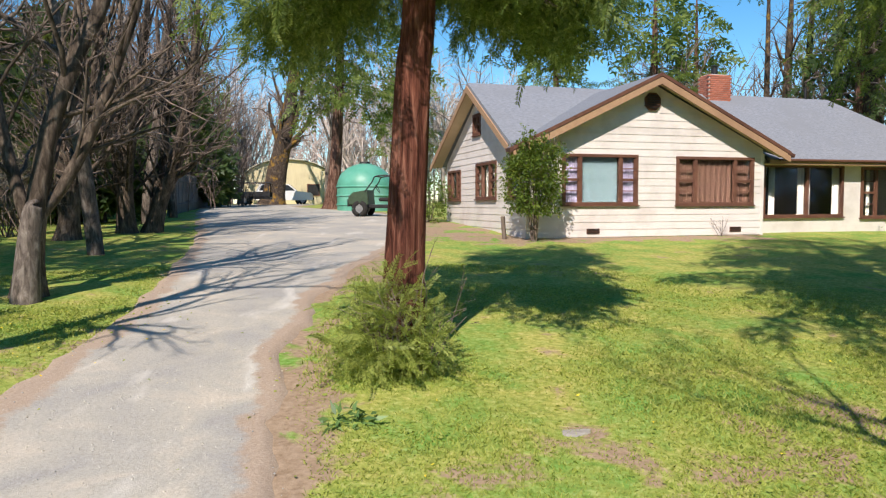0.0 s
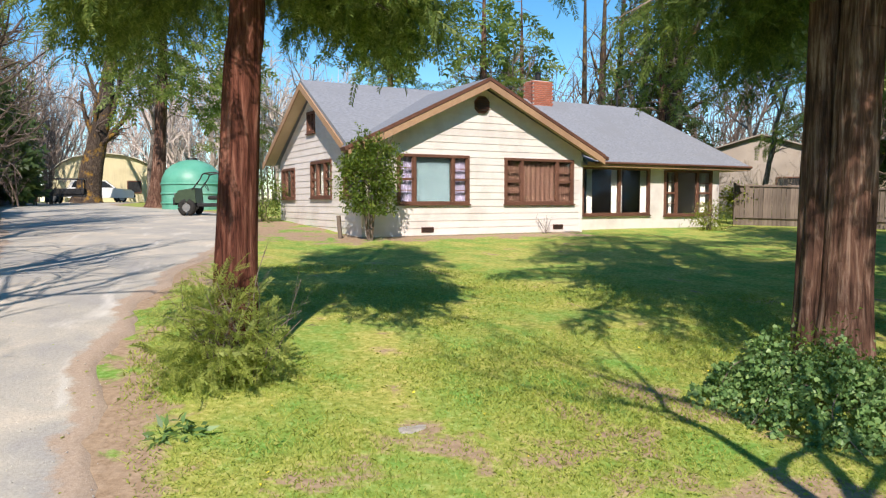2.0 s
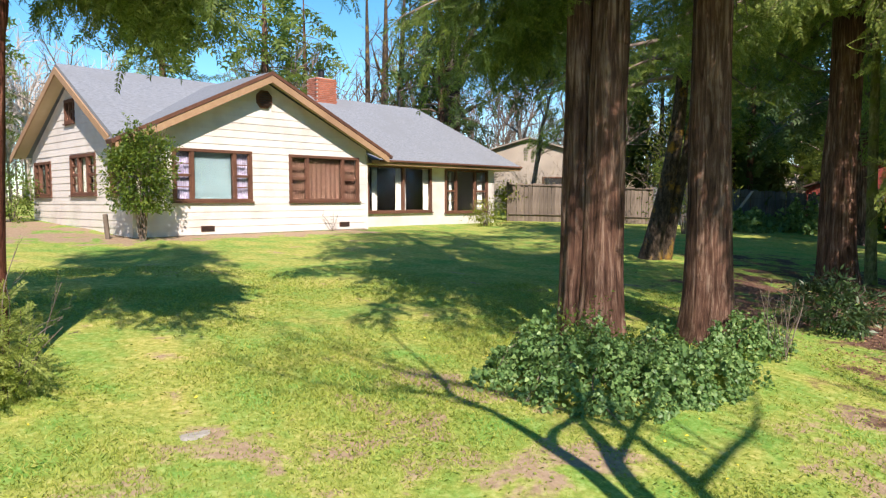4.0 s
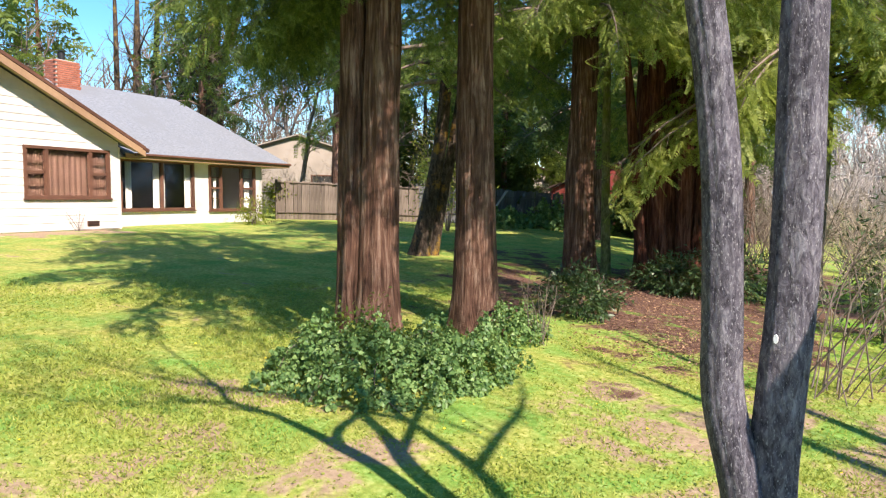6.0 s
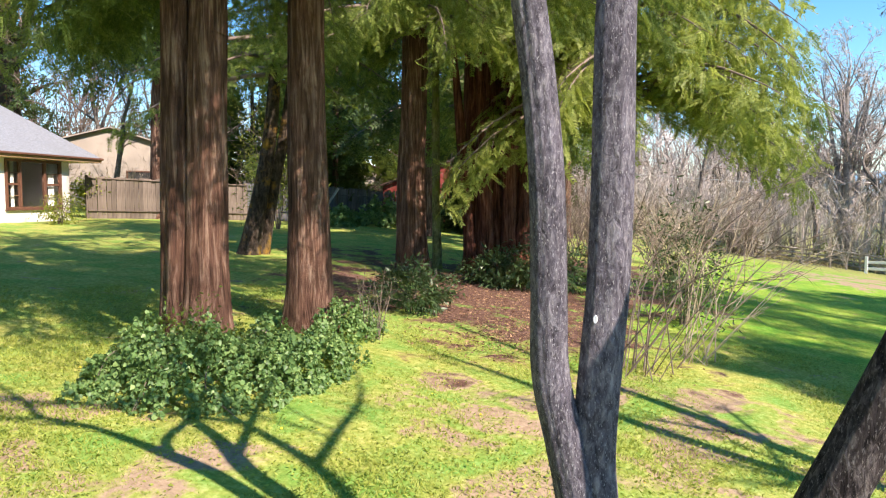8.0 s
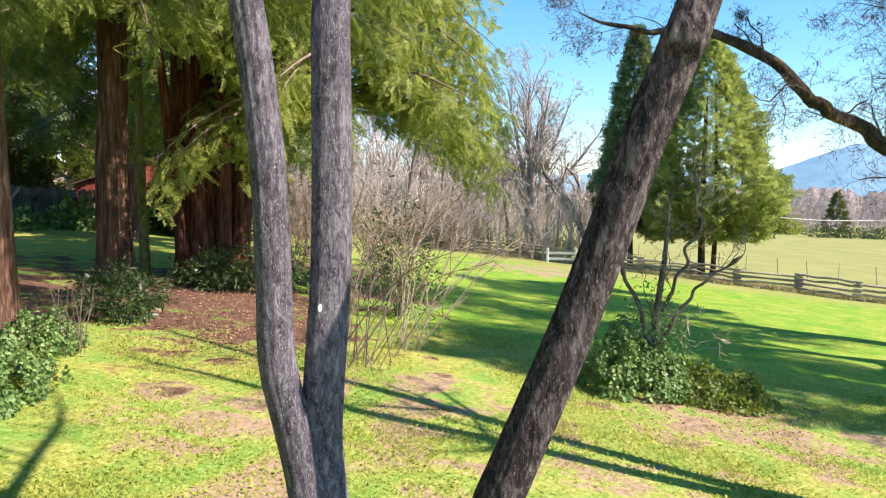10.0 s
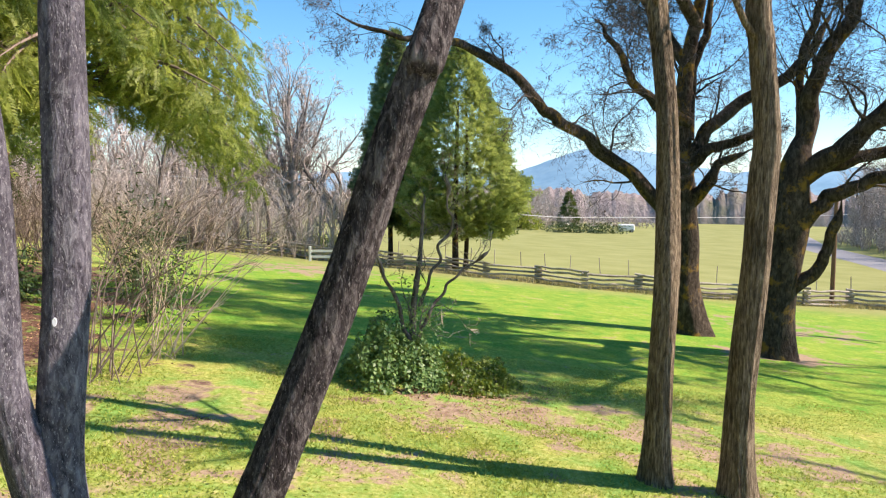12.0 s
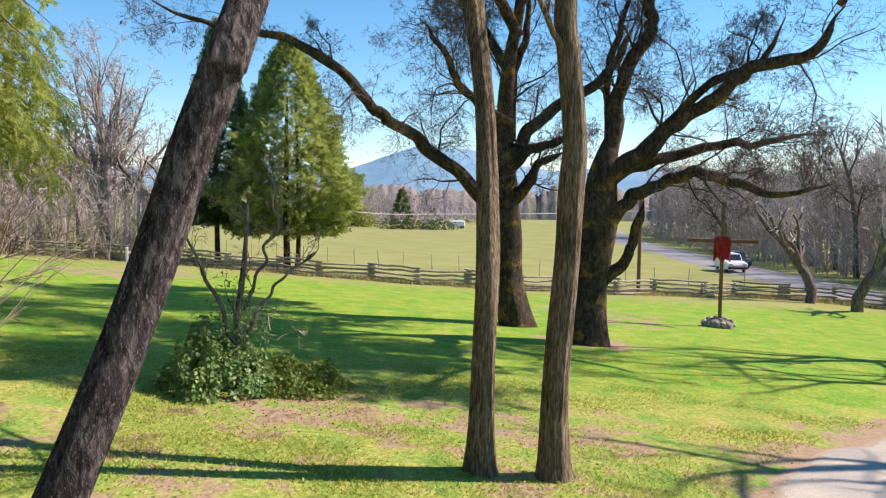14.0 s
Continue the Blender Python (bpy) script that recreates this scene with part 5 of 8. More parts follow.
for p, dd in (((2.56, 1.29, 4.42), (-0.6, 0.5, 0.6)), ((2.30, 1.25, 5.5), (-0.5, 0.3, 0.7)), ((3.24, 0.80, 4.4), (0.2, 0.6, 0.7)), ((3.60, 0.40, 5.2), (0.5, -0.4, 0.7)), ((3.3, 0.5, 6.3), (0.0, 0.3, 0.9)), ((2.24, 1.38, 6.5), (-0.1, 0.3, 1)),
              ((1.5, 0.88, 5.68), (-0.7, 0.1, 0.3)), ((4.1, 0.05, 5.3), (0.7, 0.1, 0.5))):
    grow(wood, twigs, rng, np.array(inv @ Vector(p)), dd, 2.0, 0.022, 1, BARE)
part_mesh("branchwork", wood.mesh("branchwork", M["bark_grey"]), grey)
part_mesh("twig_growth", twigs.mesh("twig_growth", M["twig"]), grey)

LEAN = [(2.68, 0.46, -0.10), (2.68, 0.33, 0.40), (2.69, 0.14, 0.98), (2.68, 0.03, 1.26), (2.68, -0.15, 1.70), (2.67, -0.30, 2.11), (2.64, -0.44, 2.54), (2.62, -0.57, 2.90), (2.61, -0.63, 3.06), (3.0, -1.1, 4.4), (3.0, -1.4, 6.0), (2.9, -1.6, 8.5)]
bare_tree("leaning_tree", "leaning leafless tree with dark furrowed bark and grey scars", (2.68, 0.45, float(gz(2.68, 0.45))), 9, 0.11, 21,
          [(LEAN, [0.128, 0.108, 0.096, 0.091, 0.088, 0.086, 0.084, 0.082, 0.081, 0.07, 0.05, 0.03], 0, 1.0),
           ([(3.0, -1.2, 4.8), (3.5, -1.7, 5.6), (4.2, -2.3, 6.6), (4.8, -2.8, 7.8)], [0.055, 0.045, 0.03, 0.015], 7, 1.8),
           ([(3.0, -1.5, 6.2), (2.3, -1.1, 7.0), (1.4, -0.7, 7.8), (0.8, -0.5, 8.8)], [0.05, 0.04, 0.03, 0.015], 7, 1.8),
           ([(2.95, -1.55, 7.2), (3.0, -2.0, 8.2), (3.1, -2.6, 9.5)], [0.04, 0.03, 0.015], 7, 1.6)], bark="bark_lean")
bare_tree("locust_tree", "straight leafless tree with pale ridged bark", (6.42, -3.90, float(gz(6.42, -3.90))), 10, 0.12, 22,
          [([(6.42, -3.90, -0.80), (6.38, -3.88, 0.24), (6.41, -3.95, 1.47), (6.56, -4.03, 2.39), (6.69, -4.05, 3.33), (6.81, -4.05, 3.97), (6.94, -4.04, 4.6), (7.4, -4.1, 7.2), (7.9, -4.1, 9.7)],
            [0.14, 0.122, 0.118, 0.113, 0.108, 0.105, 0.1, 0.07, 0.03], 9, 2.2)], bark="bark_brown")
bare_tree("locust_tree", "straight leafless tree with dark ridged bark and a mossy foot", (6.08, -4.64, float(gz(6.08, -4.64))), 10, 0.13, 23,
          [([(6.08, -4.64, -0.87), (6.02, -4.60, 0.25), (5.94, -4.64, 1.49), (5.91, -4.68, 2.52), (5.89, -4.70, 2.99), (5.94, -4.64, 3.88), (5.97, -4.60, 4.45), (5.9, -4.6, 7.0), (6.0, -4.5, 9.5)],
            [0.15, 0.13, 0.126, 0.128, 0.12, 0.112, 0.108, 0.075, 0.03], 9, 2.2)], bark="bark_brown")

# the two old oaks
bare_tree("oak_tree", "old leafless oak with orange moss and long crooked limbs", (19.44, -12.6, float(gz(19.44, -12.6))), 12, 0.5, 31, [
    ([(19.44, -12.60, -2.35), (19.72, -12.34, -0.44), (19.73, -12.32, 1.05), (19.79, -12.22, 2.53), (19.83, -12.15, 4.17), (19.78, -12.24, 6.51), (19.51, -12.47, 8.63), (19.6, -12.5, 11)],
     [0.60, 0.50, 0.46, 0.42, 0.30, 0.22, 0.16, 0.05], 8, 2.6),
    ([(19.76, -12.20, 1.49), (19.71, -11.42, 2.18), (20.23, -9.62, 3.91), (20.01, -8.37, 4.54), (19.78, -7.59, 4.94), (19.46, -6.59, 5.84), (19.42, -4.89, 6.63), (19.39, -3.29, 6.73), (19.10, -1.54, 7.07)],
     [0.26, 0.25, 0.22, 0.20, 0.185, 0.165, 0.13, 0.085, 0.03], 17, 2.0),
    ([(19.75, -12.29, 3.26), (19.56, -12.58, 4.08), (19.34, -13.83, 5.31), (18.69, -15.39, 6.42), (18.47, -16.44, 8.69)], [0.28, 0.25, 0.22, 0.18, 0.06], 9, 2.2),
    ([(19.69, -12.38, 2.16), (19.02, -12.69, 2.86), (18.80, -12.85, 3.42), (17.93, -13.40, 3.84)], [0.22, 0.18, 0.15, 0.08], 4, 1.5),
    ([(19.75, -12.29, 3.26), (19.03, -12.68, 3.85), (18.47, -13.16, 4.10), (17.69, -13.56, 4.28)], [0.2, 0.17, 0.14, 0.08], 4, 1.5),
    ([(19.56, -12.28, 4.68), (19.79, -11.29, 5.20), (19.95, -10.57, 5.88), (19.81, -10.02, 6.67), (19.70, -9.10, 7.67)], [0.2, 0.17, 0.15, 0.12, 0.05], 10, 2.2),
    ([(19.70, -12.29, 4.17), (19.90, -12.54, 6.32), (19.75, -12.92, 7.75), (20.09, -13.00, 9.61)], [0.2, 0.16, 0.13, 0.04], 8, 2.2),
    ([(19.79, -12.2, 6.5), (21.5, -11.5, 9.0), (23.5, -10.8, 11.0)], [0.18, 0.13, 0.05], 14, 2.8, OAK_TOP),
    ([(19.6, -12.5, 7.5), (19.0, -10.5, 9.6), (18.5, -8.5, 11.5)], [0.18, 0.13, 0.05], 14, 2.8, OAK_TOP),
    ([(19.6, -12.5, 8.6), (20.5, -14.0, 10.6), (21.5, -15.5, 12.5)], [0.16, 0.12, 0.05], 12, 2.8, OAK_TOP),
    # last two limbs: unseen, placed to shade the lawn
    ([(20.5, -14.0, 10.6), (20.6, -17.0, 12.0), (21.0, -20.5, 12.8)], [0.12, 0.09, 0.04], 15, 2.6, OAK_SHADE),
    ([(23.5, -10.8, 11.0), (24.2, -14.5, 12.0), (24.5, -18.5, 12.6)], [0.12, 0.09, 0.04], 15, 2.6, OAK_SHADE)], OAK, "bark_oak", "twig_dark", "old oaks")
bare_tree("oak_tree", "old leafless oak with dark spreading limbs and a mossy crotch", (15.64, -12.63, float(gz(15.64, -12.63))), 12, 0.5, 32, [
    ([(15.64, -12.63, -2.35), (15.81, -12.56, -0.65), (15.73, -12.66, 0.80), (15.64, -12.78, 1.91), (15.62, -12.80, 2.85), (15.53, -12.91, 3.63), (15.46, -13.0, 4.3)], [0.56, 0.50, 0.50, 0.52, 0.44, 0.30, 0.06], 0, 2.0),
    ([(15.53, -12.91, 3.31), (15.41, -13.06, 4.39), (15.13, -13.08, 5.73), (14.52, -13.36, 6.68), (14.59, -13.40, 7.58), (14.3, -13.6, 9.5)], [0.26, 0.25, 0.23, 0.2, 0.16, 0.04], 9, 2.2),
    ([(15.44, -12.88, 3.1), (15.62, -12.99, 4.38), (15.88, -13.11, 5.54), (15.87, -13.45, 6.95), (15.51, -13.75, 8.5)], [0.16, 0.14, 0.13, 0.11, 0.04], 8, 2.0),
    ([(15.48, -12.97, 3.01), (14.47, -13.42, 3.71), (13.75, -13.72, 4.36), (12.91, -13.99, 4.79), (12.00, -14.28, 5.50), (10.85, -14.63, 5.59), (10.01, -14.82, 6.62)], [0.30, 0.25, 0.21, 0.2, 0.17, 0.14, 0.06], 14, 2.2),
    ([(14.85, -13.25, 3.45), (13.95, -13.82, 4.50), (13.28, -14.37, 5.33), (12.63, -15.23, 5.74), (12.2, -15.6, 6.8)], [0.16, 0.14, 0.12, 0.1, 0.04], 9, 1.8),
    ([(15.54, -12.90, 1.60), (15.02, -13.21, 2.23), (14.30, -13.72, 2.77), (13.43, -14.04, 3.01), (12.32, -14.44, 2.72), (11.44, -14.75, 2.49), (10.28, -15.12, 2.75)], [0.26, 0.22, 0.19, 0.17, 0.13, 0.09, 0.03], 15, 1.8),
    ([(15.61, -12.82, 0.01), (15.11, -13.28, 0.62), (14.91, -13.34, 1.31), (14.54, -13.46, 2.49)], [0.2, 0.17, 0.15, 0.14], 0, 1.0),
    ([(15.48, -12.97, 3.01), (14.85, -14.01, 3.40), (13.97, -15.37, 3.83), (13.71, -16.37, 3.89), (12.57, -17.85, 4.14)], [0.2, 0.17, 0.14, 0.11, 0.04], 12, 2.0),
    ([(14.6, -13.4, 7.6), (13.0, -12.5, 9.4), (11.0, -12.0, 11.0)], [0.16, 0.12, 0.05], 14, 2.8, OAK_TOP),
    ([(14.5, -13.5, 8.5), (15.5, -11.5, 10.4), (16.0, -9.5, 11.8)], [0.15, 0.11, 0.05], 14, 2.8, OAK_TOP),
    ([(15.6, -13.7, 8.2), (14.0, -15.6, 10.2), (12.4, -16.8, 11.8)], [0.15, 0.11, 0.05], 14, 2.8, OAK_TOP),
    ([(10.2, -14.8, 6.6), (8.8, -15.2, 8.2), (7.2, -15.4, 9.4)], [0.08, 0.06, 0.03], 10, 2.4, OAK_TOP),
    # last three limbs: unseen, placed to shade the lawn
    ([(14.3, -13.6, 9.4), (14.2, -16.5, 11.6), (16.0, -20.0, 12.8)], [0.14, 0.1, 0.04], 15, 2.6, OAK_SHADE),
    ([(12.4, -16.8, 11.7), (11.0, -18.5, 12.4), (9.6, -21.0, 13.0)], [0.1, 0.08, 0.04], 15, 2.6, OAK_SHADE),
    ([(11.0, -12.0, 11.0), (10.0, -13.0, 12.0), (9.0, -15.5, 12.8)], [0.1, 0.08, 0.04], 15, 2.6, OAK_SHADE)], OAK, "bark_oak", "twig_dark", "old oaks")

# leafless trees left of the drive
maple_a = bare_tree("maple_tree", "leafless many-stemmed tree on the grass verge of the drive", (-5.96, 10.17, float(gz(-5.96, 10.17))), 9, 0.2, 33, [
    ([(-5.96, 10.17, 0.96), (-5.90, 10.21, 1.80), (-5.74, 10.30, 2.93), (-5.60, 10.38, 3.67), (-5.28, 10.54, 4.65), (-4.93, 10.72, 5.60), (-4.6, 10.9, 8.0)], [0.2, 0.16, 0.14, 0.13, 0.115, 0.10, 0.03], 12, 2.6),
    ([(-5.76, 10.29, 2.3), (-5.53, 10.42, 2.68), (-5.25, 10.56, 3.27), (-5.04, 10.66, 3.85), (-4.77, 10.78, 4.70), (-4.51, 10.90, 5.60), (-4.1, 11.0, 7.6)], [0.09, 0.085, 0.085, 0.08, 0.075, 0.065, 0.02], 12, 2.4),
    ([(-5.9, 10.25, 2.0), (-6.3, 10.4, 3.2), (-6.6, 10.6, 4.6), (-6.7, 10.8, 7.0)], [0.09, 0.08, 0.07, 0.03], 10, 2.4)], BARE, "bark_dusk", "twig", "trees along the drive")
st = thing("stump", (-5.80, 9.90, float(gz(-5.80, 9.90))), 0, "tall grey weathered broken trunk stump", "stump")
part_mesh("trunk", trunk_mesh("trunk", [(-0.02, 0, -0.1), (0.03, 0.03, 0.7), (0.10, 0.06, 1.30), (0.13, 0.07, 1.36)], [0.17, 0.15, 0.12, 0.03], M["bark_pale"], 20, 0.12, 0.25, 9), st)
for k, (bx, by, st_pts, rad) in enumerate((
        (-9.26, 17.6, [(-9.27, 17.60, 1.46), (-9.19, 17.64, 2.33), (-9.11, 17.68, 3.30), (-8.87, 17.81, 4.00), (-8.67, 17.90, 4.98), (-8.3, 18.1, 8.0)], [0.26, 0.22, 0.18, 0.13, 0.1, 0.03]),
        (-8.74, 19.74, [(-8.75, 19.74, 1.57), (-8.75, 19.74, 2.94), (-8.62, 19.80, 4.17), (-8.31, 19.93, 6.19), (-7.99, 20.06, 9.01)], [0.24, 0.2, 0.17, 0.13, 0.03]),
        (-8.24, 20.17, [(-8.25, 20.17, 1.57), (-7.99, 20.27, 2.62), (-7.62, 20.42, 3.58), (-7.30, 20.53, 5.20), (-7.05, 20.62, 6.79), (-6.88, 20.68, 9.21)], [0.24, 0.2, 0.18, 0.15, 0.12, 0.03]))):
    stems = [(st_pts, rad, 20, 2.8)]
    for j in range(2):
        o = np.array(st_pts)
        o = o + np.outer(np.linspace(0.0, 1, len(o)), (-1.2 + 1.4 * j, 0.8 - 1.3 * j, 0.2))
        stems.append((o.tolist(), [r * 0.6 for r in rad], 15, 2.4))
    bare_tree("maple_tree", "leafless tangled tree with several stems beside the drive", (bx, by, float(gz(bx, by))), 9, 0.2, 34 + k, stems, BARE, "bark_dusk", "twig", "trees along the drive")


# ---- shrubs, ivy, brush ----
def shrub(name, label, base, size, n, leaf, mat, seed, stems=6, shape=LEAF, lumps=0.35, hollow=0.55, low=0.05, category="shrub", kind="", group="", flat=None, stem_r=0.02, mid=0.55):
    """A leafy shrub: stems from the foot, and leaves in a lumpy shell with gaps."""
    rng = np.random.default_rng(seed)
    ob = thing(name, base, 0, label, category, group, kind)
    rx, ry, h = size
    leaves = Sprays(shape)
    tries = 0
    while len(leaves.p) < n and tries < n * 6:
        tries += 1
        u = unit(rng.normal(0, 1, 3))
        r = (hollow + (1 - hollow) * rng.random() ** 0.6)
        k = 1 + lumps * 2.2 * noise.noise((u[0] * 2.1 + seed, u[1] * 2.1, u[2] * 2.1)) + lumps * 0.8 * noise.noise((u[0] * 6 + seed, u[1] * 6, u[2] * 6))
        p = np.array([u[0] * rx * r * k, u[1] * ry * r * k, h * mid + u[2] * h * (1 - mid if u[2] > 0 else mid) * r * k])
        if p[2] < low * h:
            if not flat:
                continue
            p[2] = abs(p[2]) * 0.5 + 0.03
        if noise.noise((p[0] * 3.0 / max(rx, 0.3), p[1] * 3.0 / max(rx, 0.3), p[2] * 3.0 / max(h, 0.3) + seed)) < -0.32:
            continue
        gnd = float(gz(base[0] + p[0], base[1] + p[1])) - base[2]
        d = unit(u * 0.6 + rng.normal(0, 0.6, 3) + np.array([0, 0, -0.1]))
        leaves.add(p + np.array([0, 0, gnd]), d, leaf * rng.uniform(0.6, 1.3))
    wood = Tubes()
    for k in range(stems):
        a = k * 2.4 + rng.random()
        e = np.array([math.cos(a) * rx * 0.6, math.sin(a) * ry * 0.6, h * rng.uniform(0.6, 0.85)])
        pts = smooth_path([(0.04 * math.cos(a), 0.04 * math.sin(a), -0.1), e * 0.35 + np.array([0, 0, h * 0.1]), e], 4)
        wood.add(pts, np.linspace(stem_r, stem_r * 0.3, len(pts)), 6)
        for _ in range(5):
            i = rng.integers(len(pts) // 2, len(pts))
            q = pts[i] + np.array([rng.normal(0, rx * 0.3), rng.normal(0, ry * 0.3), h * rng.uniform(0.05, 0.25)])
            wood.add(np.array([pts[i], (pts[i] + q) / 2 + rng.normal(0, 0.02, 3), q]), (stem_r * 0.4, stem_r * 0.25, stem_r * 0.1), 4)
    if stems:
        part_mesh("branchwork", wood.mesh("branchwork", M["twig"]), ob)
    part_mesh("foliage", leaves.mesh("foliage", mat, rng), ob)
    return ob


def creeper(name, label, base, size, n, leaf, mat, seed, category="ivy", group="", lumps=0.7):
    """A bed of broad leaves lying over a lumpy mound, shingled outwards, thinning to a ragged rim."""
    rng = np.random.default_rng(seed)
    ob = thing(name, base, 0, label, category, group)
    rx, ry, h = size
    leaves = Sprays(IVY_LEAF)

    def height(x, y):
        q = (x / rx) ** 2 + (y / ry) ** 2
        k = noise.noise((x * 2.4 + seed, y * 2.4, 0.0)) + 0.6 * noise.noise((x * 6.0 + seed, y * 6.0, 4.0))
        rim = max(0.0, 1 - q * (1 + 0.8 * lumps * noise.noise((x * 1.6, y * 1.6 + seed, 9.0))))
        return h * rim ** 0.55 * (0.75 + lumps * k)

    while len(leaves.p) < n:
        a, r = rng.random() * 6.283, math.sqrt(rng.random()) * 1.15
        x, y = math.cos(a) * rx * r, math.sin(a) * ry * r
        z = height(x, y)
        if z <= 0.02 or noise.noise((x * 4.2 + seed, y * 4.2, 2.0)) < -0.3 + 0.25 * rng.random():
            continue
        e = 0.06
        g = np.array([height(x - e, y) - height(x + e, y), height(x, y - e) - height(x, y + e), 2 * e * 1.3])
        nrm = unit(unit(g) + rng.normal(0, 0.85, 3))
        d = unit(np.cross(nrm, rng.normal(0, 1, 3)))
        d = d if d[2] < 0 else -d
        z = z * (1.12 - 0.7 * rng.random() ** 1.6) + float(gz(base[0] + x, base[1] + y)) - base[2]
        leaves.add((x, y, z), d, leaf * rng.uniform(0.55, 1.3))
        leaves.n.append(nrm)
    part_mesh("foliage", leaves.mesh("foliage", mat, rng), ob)
    wood = Tubes()
    for k in range(6):
        a = rng.random() * 6.283
        p = [np.array([math.cos(a) * rx * q, math.sin(a) * ry * q, 0.0]) for q in (0.2, 0.6, 0.95)]
        pts = [(v[0] + rng.normal(0, 0.08), v[1] + rng.normal(0, 0.08), max(height(v[0], v[1]), 0.0) * 0.8 + float(gz(base[0] + v[0], base[1] + v[1])) - base[2]) for v in p]
        wood.add(smooth_path(pts, 4), np.linspace(0.008, 0.003, 9), 5)
    part_mesh("branchwork", wood.mesh("branchwork", M["twig"]), ob)
    return ob


def brush(name, label, base, spread, h, stems, seed, twig="twig_pale", group="", r=0.012, lean=(0, 0), kids=5, category="shrub", split=False):
    """A leafless thicket: long arching stems from one foot with side twigs."""
    rng = np.random.default_rng(seed)
    ob = thing(name, base, 0, label, category, group)
    t = Tubes()
    for k in range(stems):
        if split and k:
            part_mesh("stem", t.mesh("stem", M[twig]), ob)
            t = Tubes()
        a = rng.random() * 6.283
        out = rng.uniform(0.15, 1.0) * spread
        foot = np.array([rng.normal(0, 0.12 * spread), rng.normal(0, 0.12 * spread), -0.1])
        top = np.array([math.cos(a) * out + lean[0], math.sin(a) * out + lean[1], h * rng.uniform(0.5, 1.0) * (1.15 - 0.35 * out / spread)])
        midp = foot * 0.5 + top * 0.5 + np.array([0, 0, h * 0.12]) + rng.normal(0, 0.05 * h, 3)
        pts = smooth_path([foot, midp, top], 4)
        rr = r * rng.uniform(0.6, 1.5)
        t.add(pts, np.linspace(rr, 0.003, len(pts)), 4)
        for q in range(kids):
            i = rng.integers(2, len(pts) - 1)
            d = unit(pts[i + 1 if i + 1 < len(pts) else i] - pts[i - 1] + rng.normal(0, 0.7, 3) * np.linalg.norm(pts[i] - pts[i - 1]))
            L = h * rng.uniform(0.1, 0.3)
            e = pts[i] + d * L
            t.blade(np.array([pts[i], (pts[i] + e) / 2 + rng.normal(0, 0.03 * L, 3), e + np.array([0, 0, 0.05])]), rr * 0.5, rng)
            for _ in range(3):
                d2 = unit(d + rng.normal(0, 0.6, 3))
                s = pts[i] + d * L * rng.uniform(0.3, 0.9)
                t.blade(np.array([s, s + d2 * L * 0.22 + rng.normal(0, 0.02 * L, 3), s + d2 * L * 0.45]), rr * 0.32, rng)
    part_mesh("stem" if split else "branchwork", t.mesh("branchwork", M[twig]), ob)
    return ob


# round the first redwood
shrub("redwood_sprouts", "feathery green sprouts round the foot of the redwood", on_ground(-0.56, 7.05), (0.52, 0.44, 0.98), 900, 0.22, M["needle_bright"], 61, 16, SPRAY_FINE, 0.4, 0.15, 0.02, flat=True, mid=0.35, stem_r=0.008)
brush("dead_shoots", "thin bare brown shoots among the sprouts", on_ground(-0.2, 7.1), 0.7, 1.2, 12, 62, "twig", r=0.006, kids=2)
shrub("weed_clump", "blue-green weed clump in the grass", on_ground(-0.78, 5.75), (0.2, 0.15, 0.14), 60, 0.12, M["leaf_ivy"], 63, 0, LEAF_LONG, flat=True, mid=0.2)
# the ivy bed under the twin redwood
creeper("ivy_bed", "glossy green ivy bed at the foot of the redwoods", on_ground(5.05, 5.72), (1.1, 1.1, 0.56), 9500, 0.052, M["leaf_ivy"], 64)
creeper("ivy_bed", "glossy green ivy bed at the foot of the redwoods", on_ground(6.2, 5.5), (0.95, 0.85, 0.54), 7200, 0.052, M["leaf_ivy"], 65)
shrub("bright_shoots", "bright green leafy shoots in the ivy", on_ground(5.3, 6.0), (0.75, 0.5, 0.72), 1300, 0.06, M["leaf_shrub"], 66, 3, LEAF, 0.5, 0.3, 0.0, flat=True, mid=0.4, stem_r=0.006)
creeper("ivy_bed", "dark ivy climbing the foot of the slender redwood", on_ground(8.15, 6.05), (0.6, 0.5, 0.55), 2400, 0.052, M["leaf_ivy"], 67)
brush("dead_shoots", "thin bare shoots in the ivy bed", on_ground(8.4, 5.7), 0.5, 1.1, 12, 68, "twig", r=0.006, kids=3)
shrub("holly_shrub", "dark green holly shrub in red needle litter", on_ground(10.9, 6.55), (0.8, 0.7, 0.85), 2400, 0.12, M["leaf_dark"], 69, 3, LEAF_LONG, 0.3, 0.5, 0.0, mid=0.4)
shrub("laurel_shrub", "dark leafy shrub in front of the red stems", on_ground(15.6, 7.0), (1.0, 0.8, 0.9), 1700, 0.15, M["leaf_dark"], 70, 3, LEAF_LONG, 0.4, 0.4, 0.0, mid=0.35)
shrub("laurel_shrub", "dark leafy shrub in front of the red stems", on_ground(16.2, 5.9), (1.1, 0.9, 1.5), 2000, 0.15, M["leaf_dark"], 71, 3, LEAF_LONG, 0.45, 0.4, 0.0, mid=0.4)
shrub("holly_shrub", "tall dark green bush beside the grey tree", on_ground(15.0, 2.6), (0.9, 0.9, 2.5), 2400, 0.12, M["leaf_dark"], 72, 6, LEAF_LONG, 0.4, 0.4, 0.0, mid=0.45)
